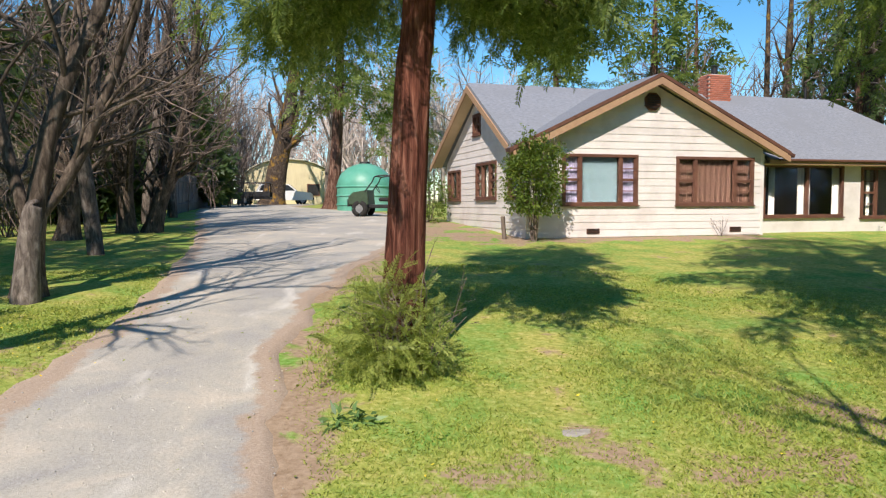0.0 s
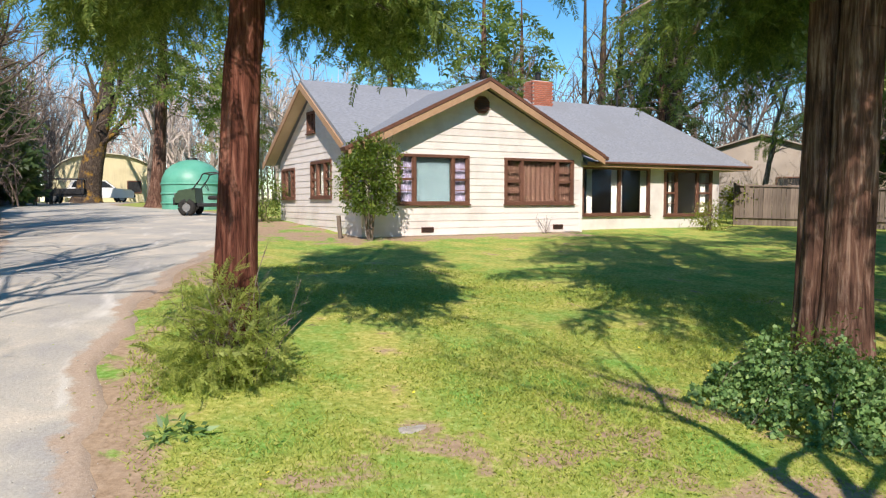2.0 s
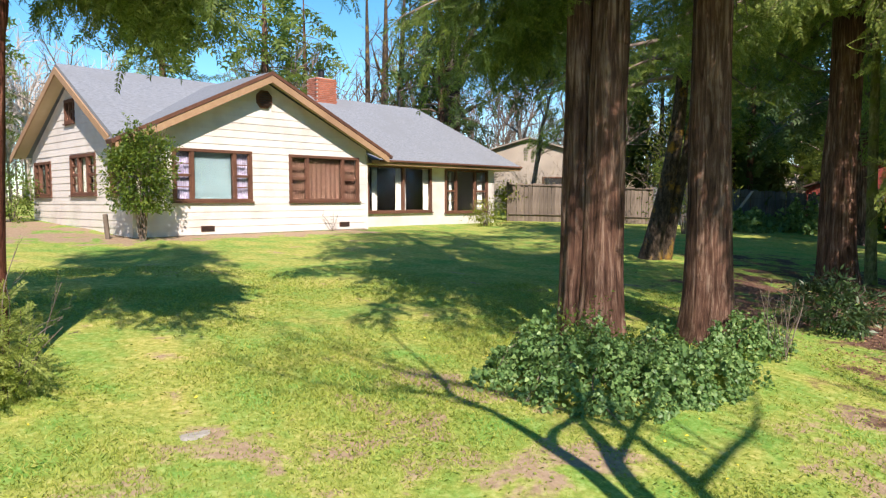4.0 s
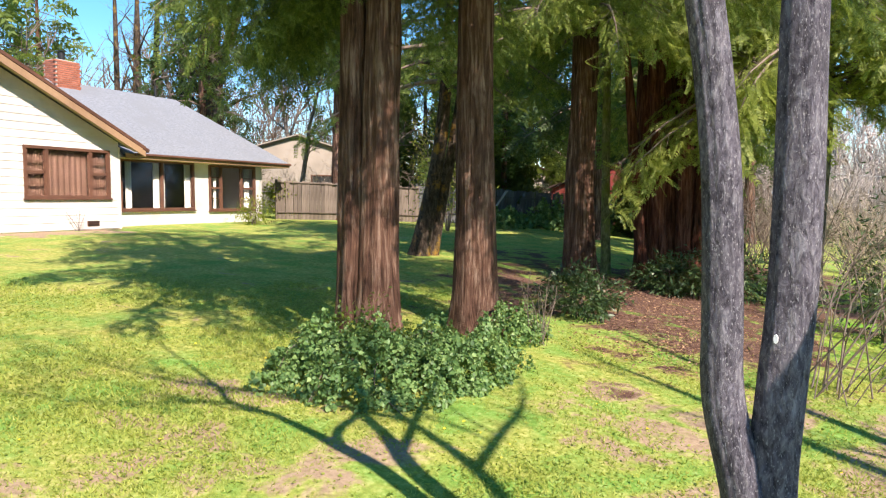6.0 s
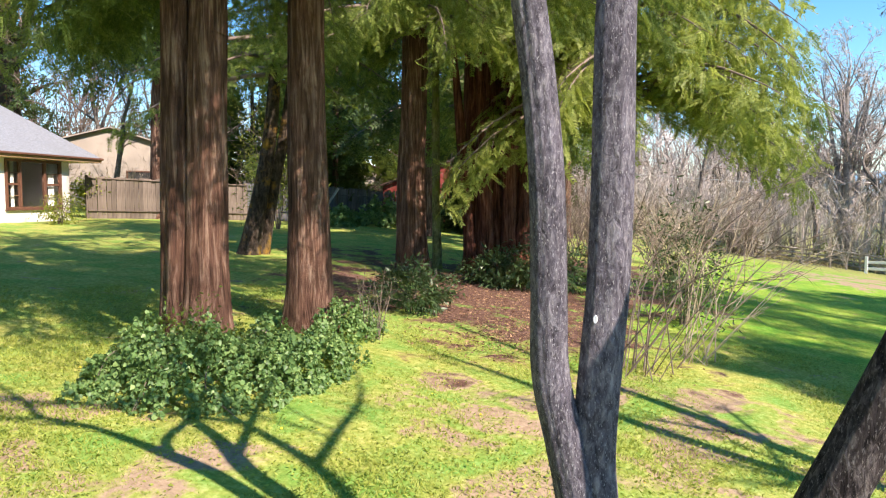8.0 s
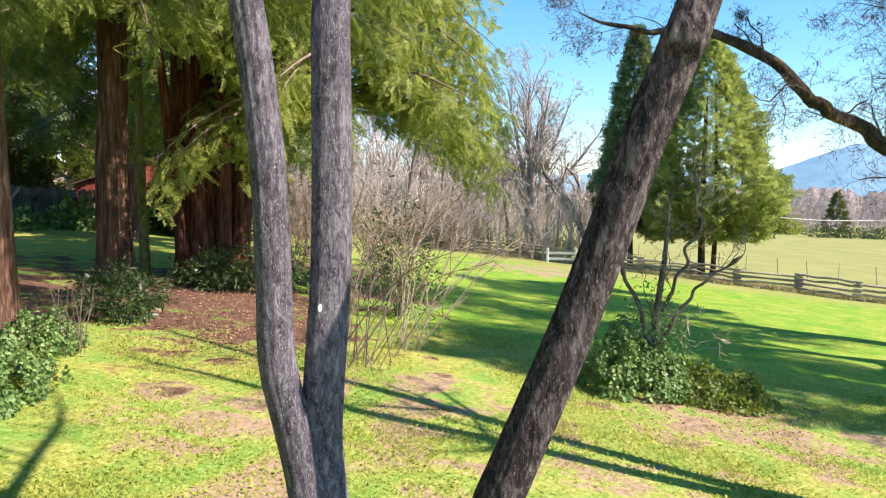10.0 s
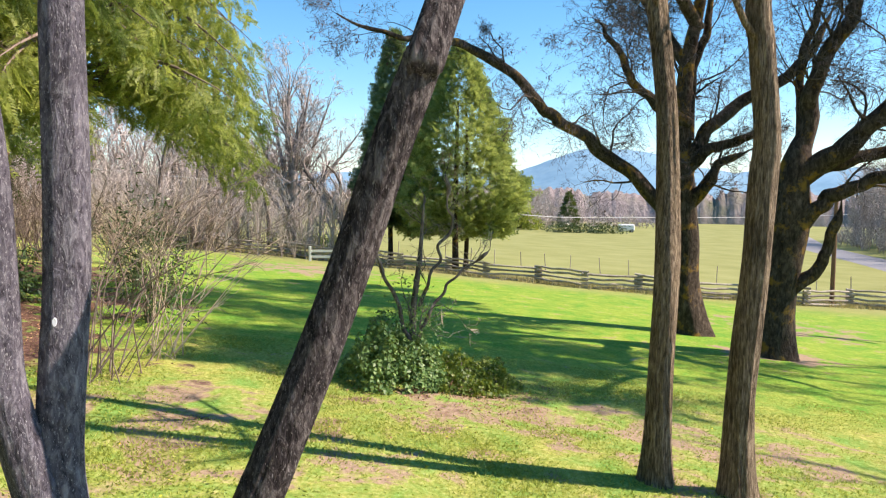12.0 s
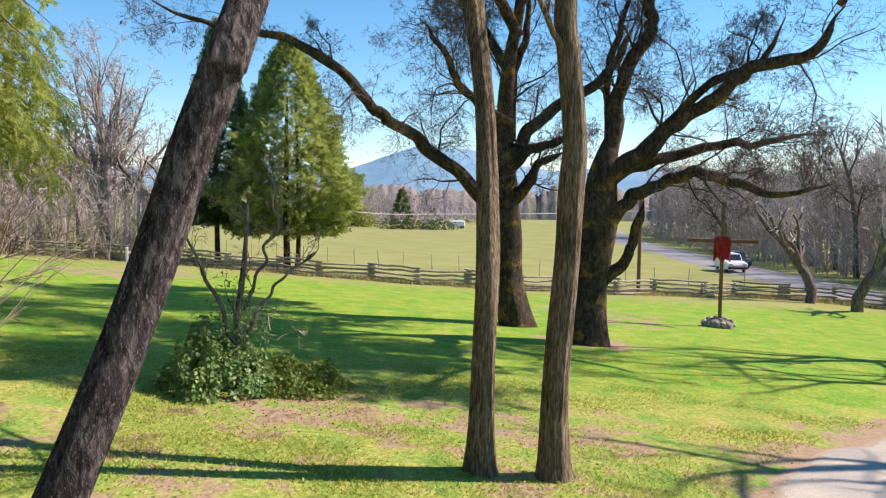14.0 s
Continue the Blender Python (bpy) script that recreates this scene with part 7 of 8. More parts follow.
v, f = [], []
for side, y0 in ((-1, -0.1), (1, 0.1)):
    o = len(v)
    for r in range(9):
        for x in xs:
            drop = 0.72 * (1 + 0.3 * math.sin(x * 11 + 1.6 * side))
            v.append((x * (1 + 0.1 * r / 8), y0 + side * 0.04 * math.sin(x * 26 + r * 0.5) * (0.3 + r / 8), 3.42 - drop * r / 8 + (0.02 if r == 0 else 0)))
    f += [(o + r * n + k, o + r * n + k + 1, o + (r + 1) * n + k + 1, o + (r + 1) * n + k) for r in range(8) for k in range(n - 1)]
f += [(k, k + 1, 9 * n + k + 1, 9 * n + k) for k in range(n - 1)]
part_mesh("cloth", mesh_from("cloth", v, f, M["cloth_red"]), cr, "red draped cloth")


def stone_mesh(seed, r, cuts=2):
    bm = bmesh.new()
    bmesh.ops.create_icosphere(bm, subdivisions=cuts, radius=r)
    for w in bm.verts:
        w.co *= 1 + 0.28 * noise.noise(w.co * (1.6 / r) + Vector((seed, 0, 0)))
        w.co.z *= 0.72
    me = bpy.data.meshes.new("stone")
    bm.to_mesh(me)
    bm.free()
    me.materials.append(M["stone"])
    return me


rs = np.random.default_rng(12)
pile = [stone_mesh(k, 0.2) for k in range(4)]
for k in range(18):
    a, d = k * 2.4, 0.1 + 0.36 * math.sqrt((k + 1) / 18)
    ob = new("stone", pile[k % 4])
    ob.matrix_world = pose(19.2 + d * math.cos(a), -21.4 + d * math.sin(a), float(gz(19.2, -21.4)) + 0.07 + 0.75 * max(0, 0.44 - d), *rs.uniform(0, 360, 3)) @ Matrix.Scale(float(rs.uniform(0.7, 1.25)), 4)
    tagged(ob, "grey field stone heaped round the cross", "stone", "stones round the cross")

# utility poles and the line
for x, y, h, lab in ((31.2, -28.0, 5.9, "brown wooden pole inside the meadow fence"),):
    p = thing("utility_pole", on_ground(x, y), 0, lab, "pole")
    part("pole", add_cyl(bmesh.new(), (0, 0, -0.3), (0, 0, h), 0.12, 0.09, 12), M["cross_wood"], p)
    if h > 8:
        part("crossarm", box(-1.0, 1.0, -0.06, 0.06, h - 0.7, h - 0.58), M["cross_wood"], p)
M["wire"] = rough_mat("pale wire", (0.5, 0.5, 0.5), (0.6, 0.6, 0.6), None, 5, rough=0.5, bump=0)
t = Tubes()
line = smooth_path([(64, 16, 4.5), (66, -1.0, 3.05), (80, -28, 0.3), (92, -46, -0.35), (118, -96, -0.9), (140, -150, 0.0)], 8)
t.add(line, np.full(len(line), 0.04), 4)
tagged(new("power_line", t.mesh("power_line", M["wire"])), "pale overhead line crossing the meadow", "wire", kind="structure")


# country road
ROAD_LINE = [(-6, -27), (10, -34.5), (27, -44.5), (38.8, -51.5), (49, -57), (72, -70.8), (106, -90), (143, -116), (220, -170)]


def road_y(x):
    return float(np.interp(x, [p[0] for p in ROAD_LINE], [p[1] for p in ROAD_LINE]))


def build_road():
    c = smooth_path(ROAD_LINE, 12)
    d = np.gradient(c, axis=0)
    d /= np.linalg.norm(d, axis=1, keepdims=True)
    nr = np.stack([-d[:, 1], d[:, 0]], 1)
    offs = np.linspace(-3.6, 3.6, 9)
    v = [(x, y, float(gz(x, y)) + 0.12 - 0.012 * abs(o) - (0.2 if abs(o) > 3.5 else 0)) for p, q in zip(c, nr) for o in offs for x, y in [tuple(p + q * o)]]
    k = len(offs)
    f = [(i * k + j, (i + 1) * k + j, (i + 1) * k + j + 1, i * k + j + 1) for i in range(len(c) - 1) for j in range(k - 1)]
    m = rough_mat("pale worn asphalt", (0.20, 0.20, 0.21), (0.30, 0.30, 0.31), (0.25, 0.245, 0.24), 9, rough=0.9, bump=0.2, large=0.15)
    tagged(new("road", mesh_from("road", v, f, m)), "pale worn asphalt country road beyond the fence", "road", kind="structure")


build_road()
rv = thing("camper_van", (158, -81.5, float(gz(158, -81.5)) - 0.1), 70, "white camper van far across the meadow", "vehicle")
part("body", box(-1.9, 1.9, -0.95, 0.95, 0.45, 2.05, 0.25), M["car_white"], rv)
part("window_band", box(-1.6, 1.4, -0.965, -0.95, 1.15, 1.65), M["glass_dark"], rv)
for x in (-1.2, 1.2):
    for y in (-0.85, 0.85):
        wheel(rv, x, y, 0.45, 0.3)
white_gate(on_ground(42.9, -2.6), 78)


# ---- trees and brush in the distance ----
def cypress(name, label, base, height, reach, low, seed, n=5200, stems=3, leaf="cypress", size=0.5, group=""):
    """A dense upright evergreen with an uneven cone of sprays over several bare stems."""
    rng = np.random.default_rng(seed)
    ob = thing(name, base, 0, label, "tree", group)
    for k in range(stems):
        a = k * 2.1 + 0.4
        x, y = 0.45 * math.cos(a) * (stems > 1), 0.45 * math.sin(a) * (stems > 1)
        part_mesh("trunk", trunk_mesh("trunk", [(x, y, -0.2), (x * 1.2, y * 1.2, height * 0.3), (x * 0.8, y * 0.8, height * 0.75)], [0.17, 0.13, 0.05], M["bark_oak"], 10, 0.06, 0.3, seed + k, 5), ob)
    s = Sprays(SPRAY_FAT)
    for _ in range(n):
        t = rng.random() ** 1.35
        a = rng.random() * 6.283
        z = low + (height - low) * t
        lump = 1 + 0.36 * noise.noise((math.cos(a) * 1.7 + seed, math.sin(a) * 1.7, z * 0.42)) + 0.22 * noise.noise((math.cos(a) * 4 + seed, math.sin(a) * 4, z * 1.3))
        prof = min(1.0, 0.55 + t * 2.0) * (1 - t) ** 0.8
        r = reach * prof * lump * (0.45 + 0.55 * rng.random() ** 0.45)
        if noise.noise((math.cos(a) * 2.6 + seed * 3, math.sin(a) * 2.6, z * 0.8)) < -0.5:
            continue
        out = np.array([math.cos(a), math.sin(a), 0])
        s.n.append(unit(rng.normal(0, 1, 3) + np.array([0, 0, 0.4])))
        s.add(np.array([out[0] * r, out[1] * r, z]), unit(out + np.array([0, 0, 0.55 - 0.6 * rng.random()]) + rng.normal(0, 0.35, 3)), size * rng.uniform(0.6, 1.3) * (1 - 0.4 * t))
    part_mesh("crown", s.mesh("crown", M[leaf], rng), ob)
    return ob


cypress("cypress_tree", "dense pyramid-shaped evergreen at the meadow fence", on_ground(45.6, -11.6), 14.6, 5.3, 2.3, 101, 11500, 3, size=0.55, group="evergreens at the meadow fence")
cypress("cypress_tree", "dense dark evergreen at the meadow fence", on_ground(47.8, -7.6), 15.5, 3.0, 2.6, 102, 8000, 2, "cypress_blue", size=0.55, group="evergreens at the meadow fence")


def place(ob, x, y, s=1.0, rz=0.0, dz=-0.05):
    return copy_thing(ob, pose(*on_ground(x, y, dz), 0, 0, rz) @ Matrix.Scale(s, 4))


rt = np.random.default_rng(77)
# leafless trees: three grown once, then repeated
FARB = dict(BARE, kids=(7, 5, 4, 4), fine=2)
far_a = bare_tree("bare_tree", "leafless grey-brown tree with fine upright twigs", on_ground(56.0, 9.0), 9.0, 0.22, 111, None, FARB, "bark_pale", "twig", "leafless trees in the distance")
far_b = bare_tree("bare_tree", "leafless grey-brown tree with fine upright twigs", on_ground(61.0, 3.5), 8.0, 0.2, 112, None, FARB, "bark_pale", "twig", "leafless trees in the distance")
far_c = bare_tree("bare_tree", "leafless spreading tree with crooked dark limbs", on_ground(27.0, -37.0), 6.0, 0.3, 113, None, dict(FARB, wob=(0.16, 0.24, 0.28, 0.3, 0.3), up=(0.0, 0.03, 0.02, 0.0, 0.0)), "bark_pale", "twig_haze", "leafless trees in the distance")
bush_a = brush("bare_brush", "tan leafless brush along the meadow fence", on_ground(45.5, 6.5), 2.6, 3.6, 40, 114, "twig", "brush along the fence", 0.016, kids=4)
bush_b = brush("bare_brush", "grey leafless brush along the meadow fence", on_ground(42.0, 9.0), 2.2, 3.0, 36, 115, "twig_pale", "brush along the fence", 0.014, kids=4)
for x, y in ((23.5, -36.0), (18.5, -38.0), (14.0, -44.0), (33.0, -45.0)):
    place(far_c, x, y, rt.uniform(0.8, 1.15), rt.uniform(0, 360))
# brush along the fence
for k in range(15):
    s = k / 14
    place((bush_a, bush_b)[k % 2], 36 + 16 * s + rt.normal(0, 1.6), 15 - 17 * s + rt.normal(0, 1.8) + (4 if k % 3 == 0 else 0), rt.uniform(0.65, 1.1), rt.uniform(0, 360))
for k in range(14):
    place((far_a, far_b)[k % 2], 58 + rt.uniform(0, 22), -3 + rt.uniform(0, 24), rt.uniform(0.8, 1.35), rt.uniform(0, 360))
# belt beyond the road
for k in range(12):
    s = k / 11
    place((far_a, far_b, far_c)[k % 3], 8 + 62 * s + rt.normal(0, 1), road_y(8 + 62 * s) - 9 - rt.uniform(0, 6), rt.uniform(0.9, 1.4), rt.uniform(0, 360))


def woods(name, label, spots, seed, mat, twigs=95, least=0.012):
    """Far leafless woods: trunks that part into rising limbs with a haze of fine twigs, too many to count."""
    rng = np.random.default_rng(seed)
    v = []
    for x, y, h in spots:
        foot = np.array([x, y, float(gz(x, y))])
        lean = np.append(rng.normal(0, 0.06, 2) * h, 0.0)
        n = 7 if h > 5 else 5
        t0 = rng.uniform(0.18, 0.55, n) if h > 5 else rng.uniform(0.0, 0.15, n)
        a0 = rng.random(n) * 6.283
        start = foot + lean * t0[:, None] + np.array([0, 0, h]) * t0[:, None]
        way = np.stack([np.cos(a0) * rng.uniform(0.25, 0.7, n), np.sin(a0) * rng.uniform(0.25, 0.7, n), np.ones(n)], 1)
        way /= np.linalg.norm(way, axis=1, keepdims=True)
        tip = start + way * (h * (1.0 - t0) * rng.uniform(0.65, 1.0, n))[:, None]
        p = np.vstack([foot - np.array([0, 0, 0.3]), start])
        q = np.vstack([foot + lean + np.array([0, 0, h * 0.9]), tip])
        for a in (0.0, 1.57):
            sd = np.array([math.cos(a), math.sin(a), 0.0])
            w = np.r_[0.011 * h, np.full(n, 0.006 * h)][:, None]
            v.append(np.stack([p - sd * w, p + sd * w, q], 1))
        k = rng.integers(0, n, twigs)
        u = rng.uniform(0.15, 1.0, twigs)[:, None]
        p = start[k] * (1 - u) + tip[k] * u
        d = way[k] * 0.9 + rng.normal(0, 0.55, (twigs, 3))
        d[:, 2] = np.abs(d[:, 2])
        d /= np.linalg.norm(d, axis=1, keepdims=True)
        q = p + d * (h * rng.uniform(0.07, 0.24, twigs))[:, None]
        sd = np.cross(d, rng.normal(0, 1, (twigs, 3)))
        sd /= np.linalg.norm(sd, axis=1, keepdims=True)
        w = (max(0.003 * h, least) * rng.uniform(0.5, 1.3, twigs))[:, None]
        v.append(np.stack([p - sd * w, p + sd * w, q], 1))
    v = np.concatenate(v).reshape(-1, 3)
    tagged(new(name, mesh_from(name, v, np.arange(len(v)).reshape(-1, 3), M[mat], smooth=False)), label, "woods", kind="stuff")


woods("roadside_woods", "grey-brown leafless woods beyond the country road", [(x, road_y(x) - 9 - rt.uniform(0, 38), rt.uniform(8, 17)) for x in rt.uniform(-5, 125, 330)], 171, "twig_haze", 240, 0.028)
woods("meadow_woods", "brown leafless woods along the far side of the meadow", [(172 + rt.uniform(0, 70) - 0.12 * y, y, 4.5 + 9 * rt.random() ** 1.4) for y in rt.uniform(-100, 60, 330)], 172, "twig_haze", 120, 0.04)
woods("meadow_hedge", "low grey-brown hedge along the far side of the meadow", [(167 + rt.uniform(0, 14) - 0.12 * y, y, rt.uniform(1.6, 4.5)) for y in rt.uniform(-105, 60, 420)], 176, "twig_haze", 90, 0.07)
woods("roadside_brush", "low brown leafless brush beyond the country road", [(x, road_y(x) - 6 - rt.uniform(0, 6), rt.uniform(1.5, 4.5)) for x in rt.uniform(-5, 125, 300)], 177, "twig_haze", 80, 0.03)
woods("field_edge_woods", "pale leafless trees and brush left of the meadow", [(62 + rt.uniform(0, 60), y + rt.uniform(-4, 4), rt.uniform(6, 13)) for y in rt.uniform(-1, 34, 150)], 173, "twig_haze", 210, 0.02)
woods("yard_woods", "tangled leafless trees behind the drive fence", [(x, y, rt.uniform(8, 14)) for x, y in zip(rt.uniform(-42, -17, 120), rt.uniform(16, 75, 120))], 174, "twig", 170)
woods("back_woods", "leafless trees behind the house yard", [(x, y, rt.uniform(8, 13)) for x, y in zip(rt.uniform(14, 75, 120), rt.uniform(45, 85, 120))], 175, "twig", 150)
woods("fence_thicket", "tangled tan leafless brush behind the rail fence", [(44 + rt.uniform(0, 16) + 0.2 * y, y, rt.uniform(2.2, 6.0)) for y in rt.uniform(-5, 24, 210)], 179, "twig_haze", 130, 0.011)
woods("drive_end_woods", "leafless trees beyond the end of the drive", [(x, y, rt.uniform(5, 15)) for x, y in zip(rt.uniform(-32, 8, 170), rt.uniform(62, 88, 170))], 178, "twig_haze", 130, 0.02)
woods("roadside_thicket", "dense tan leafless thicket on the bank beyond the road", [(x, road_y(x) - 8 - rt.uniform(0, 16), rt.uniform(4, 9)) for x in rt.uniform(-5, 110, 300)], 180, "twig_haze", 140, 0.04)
woods("yard_thicket", "tangled brown brush behind the drive trees", [(x, y, rt.uniform(2, 5)) for x, y in zip(rt.uniform(-32, -12, 150), rt.uniform(17, 48, 150))], 181, "twig", 110, 0.012)
far_fir = cypress("far_evergreen", "dark evergreen in the far woods", on_ground(172, -58), 11, 3.0, 0.5, 121, 900, 1, "needle_dark", 1.2, "far evergreens")
for x, y, s in ((178, -61, 0.8), (190, -20, 0.9), (185, -78, 0.9), (200, -48, 1.1), (182, 6, 1.0)):
    place(far_fir, x, y, s, 40 * x)
hedge = shrub("far_hedge", "yellow-green bush at the meadow's far edge", on_ground(166, -60), (4, 2.5, 3.5), 700, 0.6, M["leaf_yellow"], 122, 0, mid=0.4)
for x, y, w in ((153.5, -63.5, 5.0), (152.0, -68.0, 6.0), (150.0, -72.5, 5.0)):
    shrub("far_hedge", "low dark green hedge at the meadow's far edge", on_ground(x, y), (2.5, w, 2.2), 700, 0.5, M["leaf_dark"], 123 + int(w), 0, mid=0.35, group="hedges at the meadow's far edge")

# behind and beside the house, and out of view left of the drive
fir_a = conifer("background_pine", "tall open pine with grey-green needles behind the house", [on_ground(13.2, 46.0, -0.1), (13.2, 46.0, 6.0), (13.3, 46.0, 10.0)], [0.34, 0.28, 0.24], 19, 7.5, 3.6,
                M["bark_red"], M["needle"], 131, 27, 0.26, 0.66, 0.4, 0.15, SPRAY_COARSE, fluff=0.8, trunk_kw=dict(sides=14), group="pines behind the house", per_twig=3)
fir_b = conifer("background_pine", "tall dark conifer behind the yard, some copies unseen to shade the verge", [on_ground(33.0, 37.0, -0.1), (33.0, 37.0, 6.0), (33.1, 37.0, 10.0)], [0.36, 0.3, 0.25], 18, 6.5, 4.2,
                M["bark_red"], M["needle_dark"], 132, 30, 0.26, 0.66, 0.5, 0.1, SPRAY_COARSE, fluff=0.8, trunk_kw=dict(sides=14), group="pines behind the house", per_twig=3)
for ob, x, y, s in ((fir_a, 8.0, 51.0, 0.95), (fir_a, 17.5, 50.0, 0.9), (fir_a, -20.0, 58.0, 0.9), (fir_b, -23.0, 44.0, 0.8), (fir_a, -3.0, 60.0, 0.95),
                    # the four fir_b with y below 10 are unseen, added to shade the verge
                    (fir_b, 42.0, 30.0, 1.0), (fir_b, 44.0, 22.0, 0.9), (fir_b, 38.5, 13.0, 0.85), (fir_b, -13.5, 4.5, 0.9), (fir_b, -12.4, 1.5, 0.8), (fir_b, -10.5, 3.5, 0.9), (fir_b, 19.0, 33.0, 0.8), (fir_b, -18.5, 9.5, 1.0)):
    place(ob, x, y, s, rt.uniform(0, 360))
dark_low = cypress("dark_evergreen", "dark rounded evergreen beside the drive fence", on_ground(-14.6, 41.0), 7.0, 2.6, 0.6, 133, 1000, 1, "needle_dark", 0.95, "dark evergreens")
for x, y, s in ((-12.4, 24.2, 1.0), (-17.5, 34.0, 1.1), (-19.5, 48.0, 1.2), (30.0, 23.5, 0.9), (31.5, 14.6, 0.8), (-22.0, 28.0, 1.5), (-19.0, 22.0, 1.2), (-26.0, 36.0, 1.8), (-24.0, 44.0, 1.7), (-16.5, 16.5, 0.9), (-27.0, 56.0, 1.9), (-16.5, 27.0, 1.0), (37.0, 27.0, 1.7), (42.0, 19.5, 1.6), (33.0, 31.0, 1.5)):
    place(dark_low, x, y, s, 60 * x)
for k, (x, y, s) in enumerate(((-12.5, 31, 1.0), (-14, 26, 0.95), (-15, 21, 1.0), (-12, 17, 0.9), (-11.5, 24.0, 0.8), (-9.0, 55, 1.2), (-2.5, 54, 1.0), (3, 56, 1.1),
                               (24, 44, 1.1), (31, 42, 1.1), (36, 32, 1.0), (20, 40, 1.0), (44, 36, 1.2), (40, 25, 1.0), (50, 22, 1.1), (48, 30, 1.2), (30, 31, 0.8), (27, 29.5, 0.7), (22.5, 30.0, 0.7))):
    place((far_a, far_b)[k % 2], x, y, s, rt.uniform(0, 360))
for k, (x, y) in enumerate(((-11.2, 18.5), (-12.3, 21.5), (-12.8, 24.5), (-10.6, 15.5), (-13.5, 28.0), (-9.6, 13.0), (-14.5, 32.0), (24.5, 27.0), (28.0, 26.0), (21.5, 27.5), (33, 22), (-8.8, 11.3), (37, 18), (39, 12), (40, 16), (23, 31), (25.5, 30.5), (21, 32), (24.0, 8.2), (26.0, 6.8), (22.5, 6.0), (25.0, 10.0), (27.5, 8.5), (23.5, 4.4), (29.0, 6.0))):
    place((bush_a, bush_b)[k % 2], x, y, rt.uniform(0.7, 1.1), rt.uniform(0, 360))
yw = shrub("willow_shrub", "yellow-green budding shrub behind the grove", on_ground(21.5, 19.0), (1.9, 1.6, 4.4), 2200, 0.16, M["leaf_yellow"], 135, 9, LEAF_LONG, 0.4, 0.25, 0.05, mid=0.5)
bare_tree("drive_tree", "stout leaning trunk beside the end of the drive", (-12.78, 53.49, 2.45), 10, 0.6, 136, [
    ([(-12.85, 53.49, 2.3), (-12.42, 53.58, 5.01), (-11.76, 53.72, 7.95), (-11.3, 53.79, 11.0), (-11.0, 53.8, 15.0)], [0.85, 0.68, 0.55, 0.4, 0.1], 12, 4.5)], BARE, "bark_oak", "twig")
conifer("redwood_tree", "slim red-trunked tree beside the green tank", [(-6.23, 39.51, 2.1), (-5.98, 39.55, 4.32), (-5.79, 39.58, 7.40), (-5.67, 39.59, 9.85)], [0.42, 0.33, 0.28, 0.24], 18, 8.0, 3.6, M["bark_red"], M["needle"], 137,
        34, 0.26, 0.66, 0.5, 0.1, SPRAY_COARSE, trunk_kw=dict(sides=18), per_twig=3)
# tall leaning bare trunks behind the roof
for k, (az, lean, h, r, d) in enumerate(((25.2, 0.02, 13, 0.26, 42), (26.2, 0.05, 13, 0.22, 41), (26.6, 0.32, 11, 0.2, 41), (28.0, 0.36, 13, 0.42, 40), (28.3, 0.02, 14, 0.3, 43), (30.7, 0.0, 15, 0.5, 38), (24.0, 0.0, 13, 0.2, 44))):
    x, y, z = polar(az, d)
    bare_tree("tall_trunk", "tall dark leafless trunk behind the roof", (x, y, z), h, r, 140 + k, [
        ([(x, y, z - 0.1), (x + lean * 3.5, y, z + 4), (x + lean * 7.5, y, z + 8), (x + lean * h, y, z + h)], [r, r * 0.85, r * 0.7, 0.06], 9, 2.8)], BARE, "bark_oak", "twig", "tall trunks behind the roof")
# tall leafless poplar with mistletoe balls beyond the brush
x, y, z = 58.0, -0.9, float(gz(58.0, -0.9))
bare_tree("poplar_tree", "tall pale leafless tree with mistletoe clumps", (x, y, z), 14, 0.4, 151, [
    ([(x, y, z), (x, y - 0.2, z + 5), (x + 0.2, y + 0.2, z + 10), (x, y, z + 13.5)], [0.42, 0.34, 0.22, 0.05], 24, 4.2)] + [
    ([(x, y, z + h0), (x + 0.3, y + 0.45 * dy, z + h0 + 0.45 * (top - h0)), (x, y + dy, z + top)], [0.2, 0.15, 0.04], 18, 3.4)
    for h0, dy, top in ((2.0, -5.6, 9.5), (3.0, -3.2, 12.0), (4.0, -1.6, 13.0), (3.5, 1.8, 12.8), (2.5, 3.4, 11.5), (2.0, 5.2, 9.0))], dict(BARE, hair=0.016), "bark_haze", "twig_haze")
for k, (dy, dz) in enumerate(((0.2, 13.6), (-1.6, 12.3), (-2.9, 11.9), (-3.6, 11.0), (-5.2, 10.4), (-2.2, 11.0), (1.2, 12.2))):
    shrub("mistletoe_clump", "round green-brown mistletoe clump in the bare tree", (x, y + dy, z + dz - 0.5), (0.75, 0.75, 1.3), 240, 0.3, M["leaf_shrub"], 160 + k, 0, LEAF_LONG, 0.2, 0.3, 0, mid=0.5, group="mistletoe clumps", category="plant")

# leafless trees behind the viewer, whose branches shade the drive and the lawn
place(maple_a, -7.4, 4.6, 0.9, 140)
place(far_c, 51.5, -4.8, 1.3, 20)
for x, y, s in ((7.0, -25.5, 1.5), (4.0, -19.5, 1.3), (9.5, -30.0, 1.5), (11.5, -27.0, 1.3)):
    place(far_a, x, y, s, 50 * x)
for k, (x, y, s) in enumerate(((-6.1, 4.6, 0.95), (-7.2, 6.6, 0.9), (-9.6, 9.2, 0.9), (-8.6, 13.2, 0.85), (-7.2, 14.8, 0.8), (-11.4, 16.6, 1.0), (-9.8, 23.6, 0.9), (-10.4, 27.5, 0.95))):
    place((far_a, far_b)[k % 2], x, y, s, 70 * k)


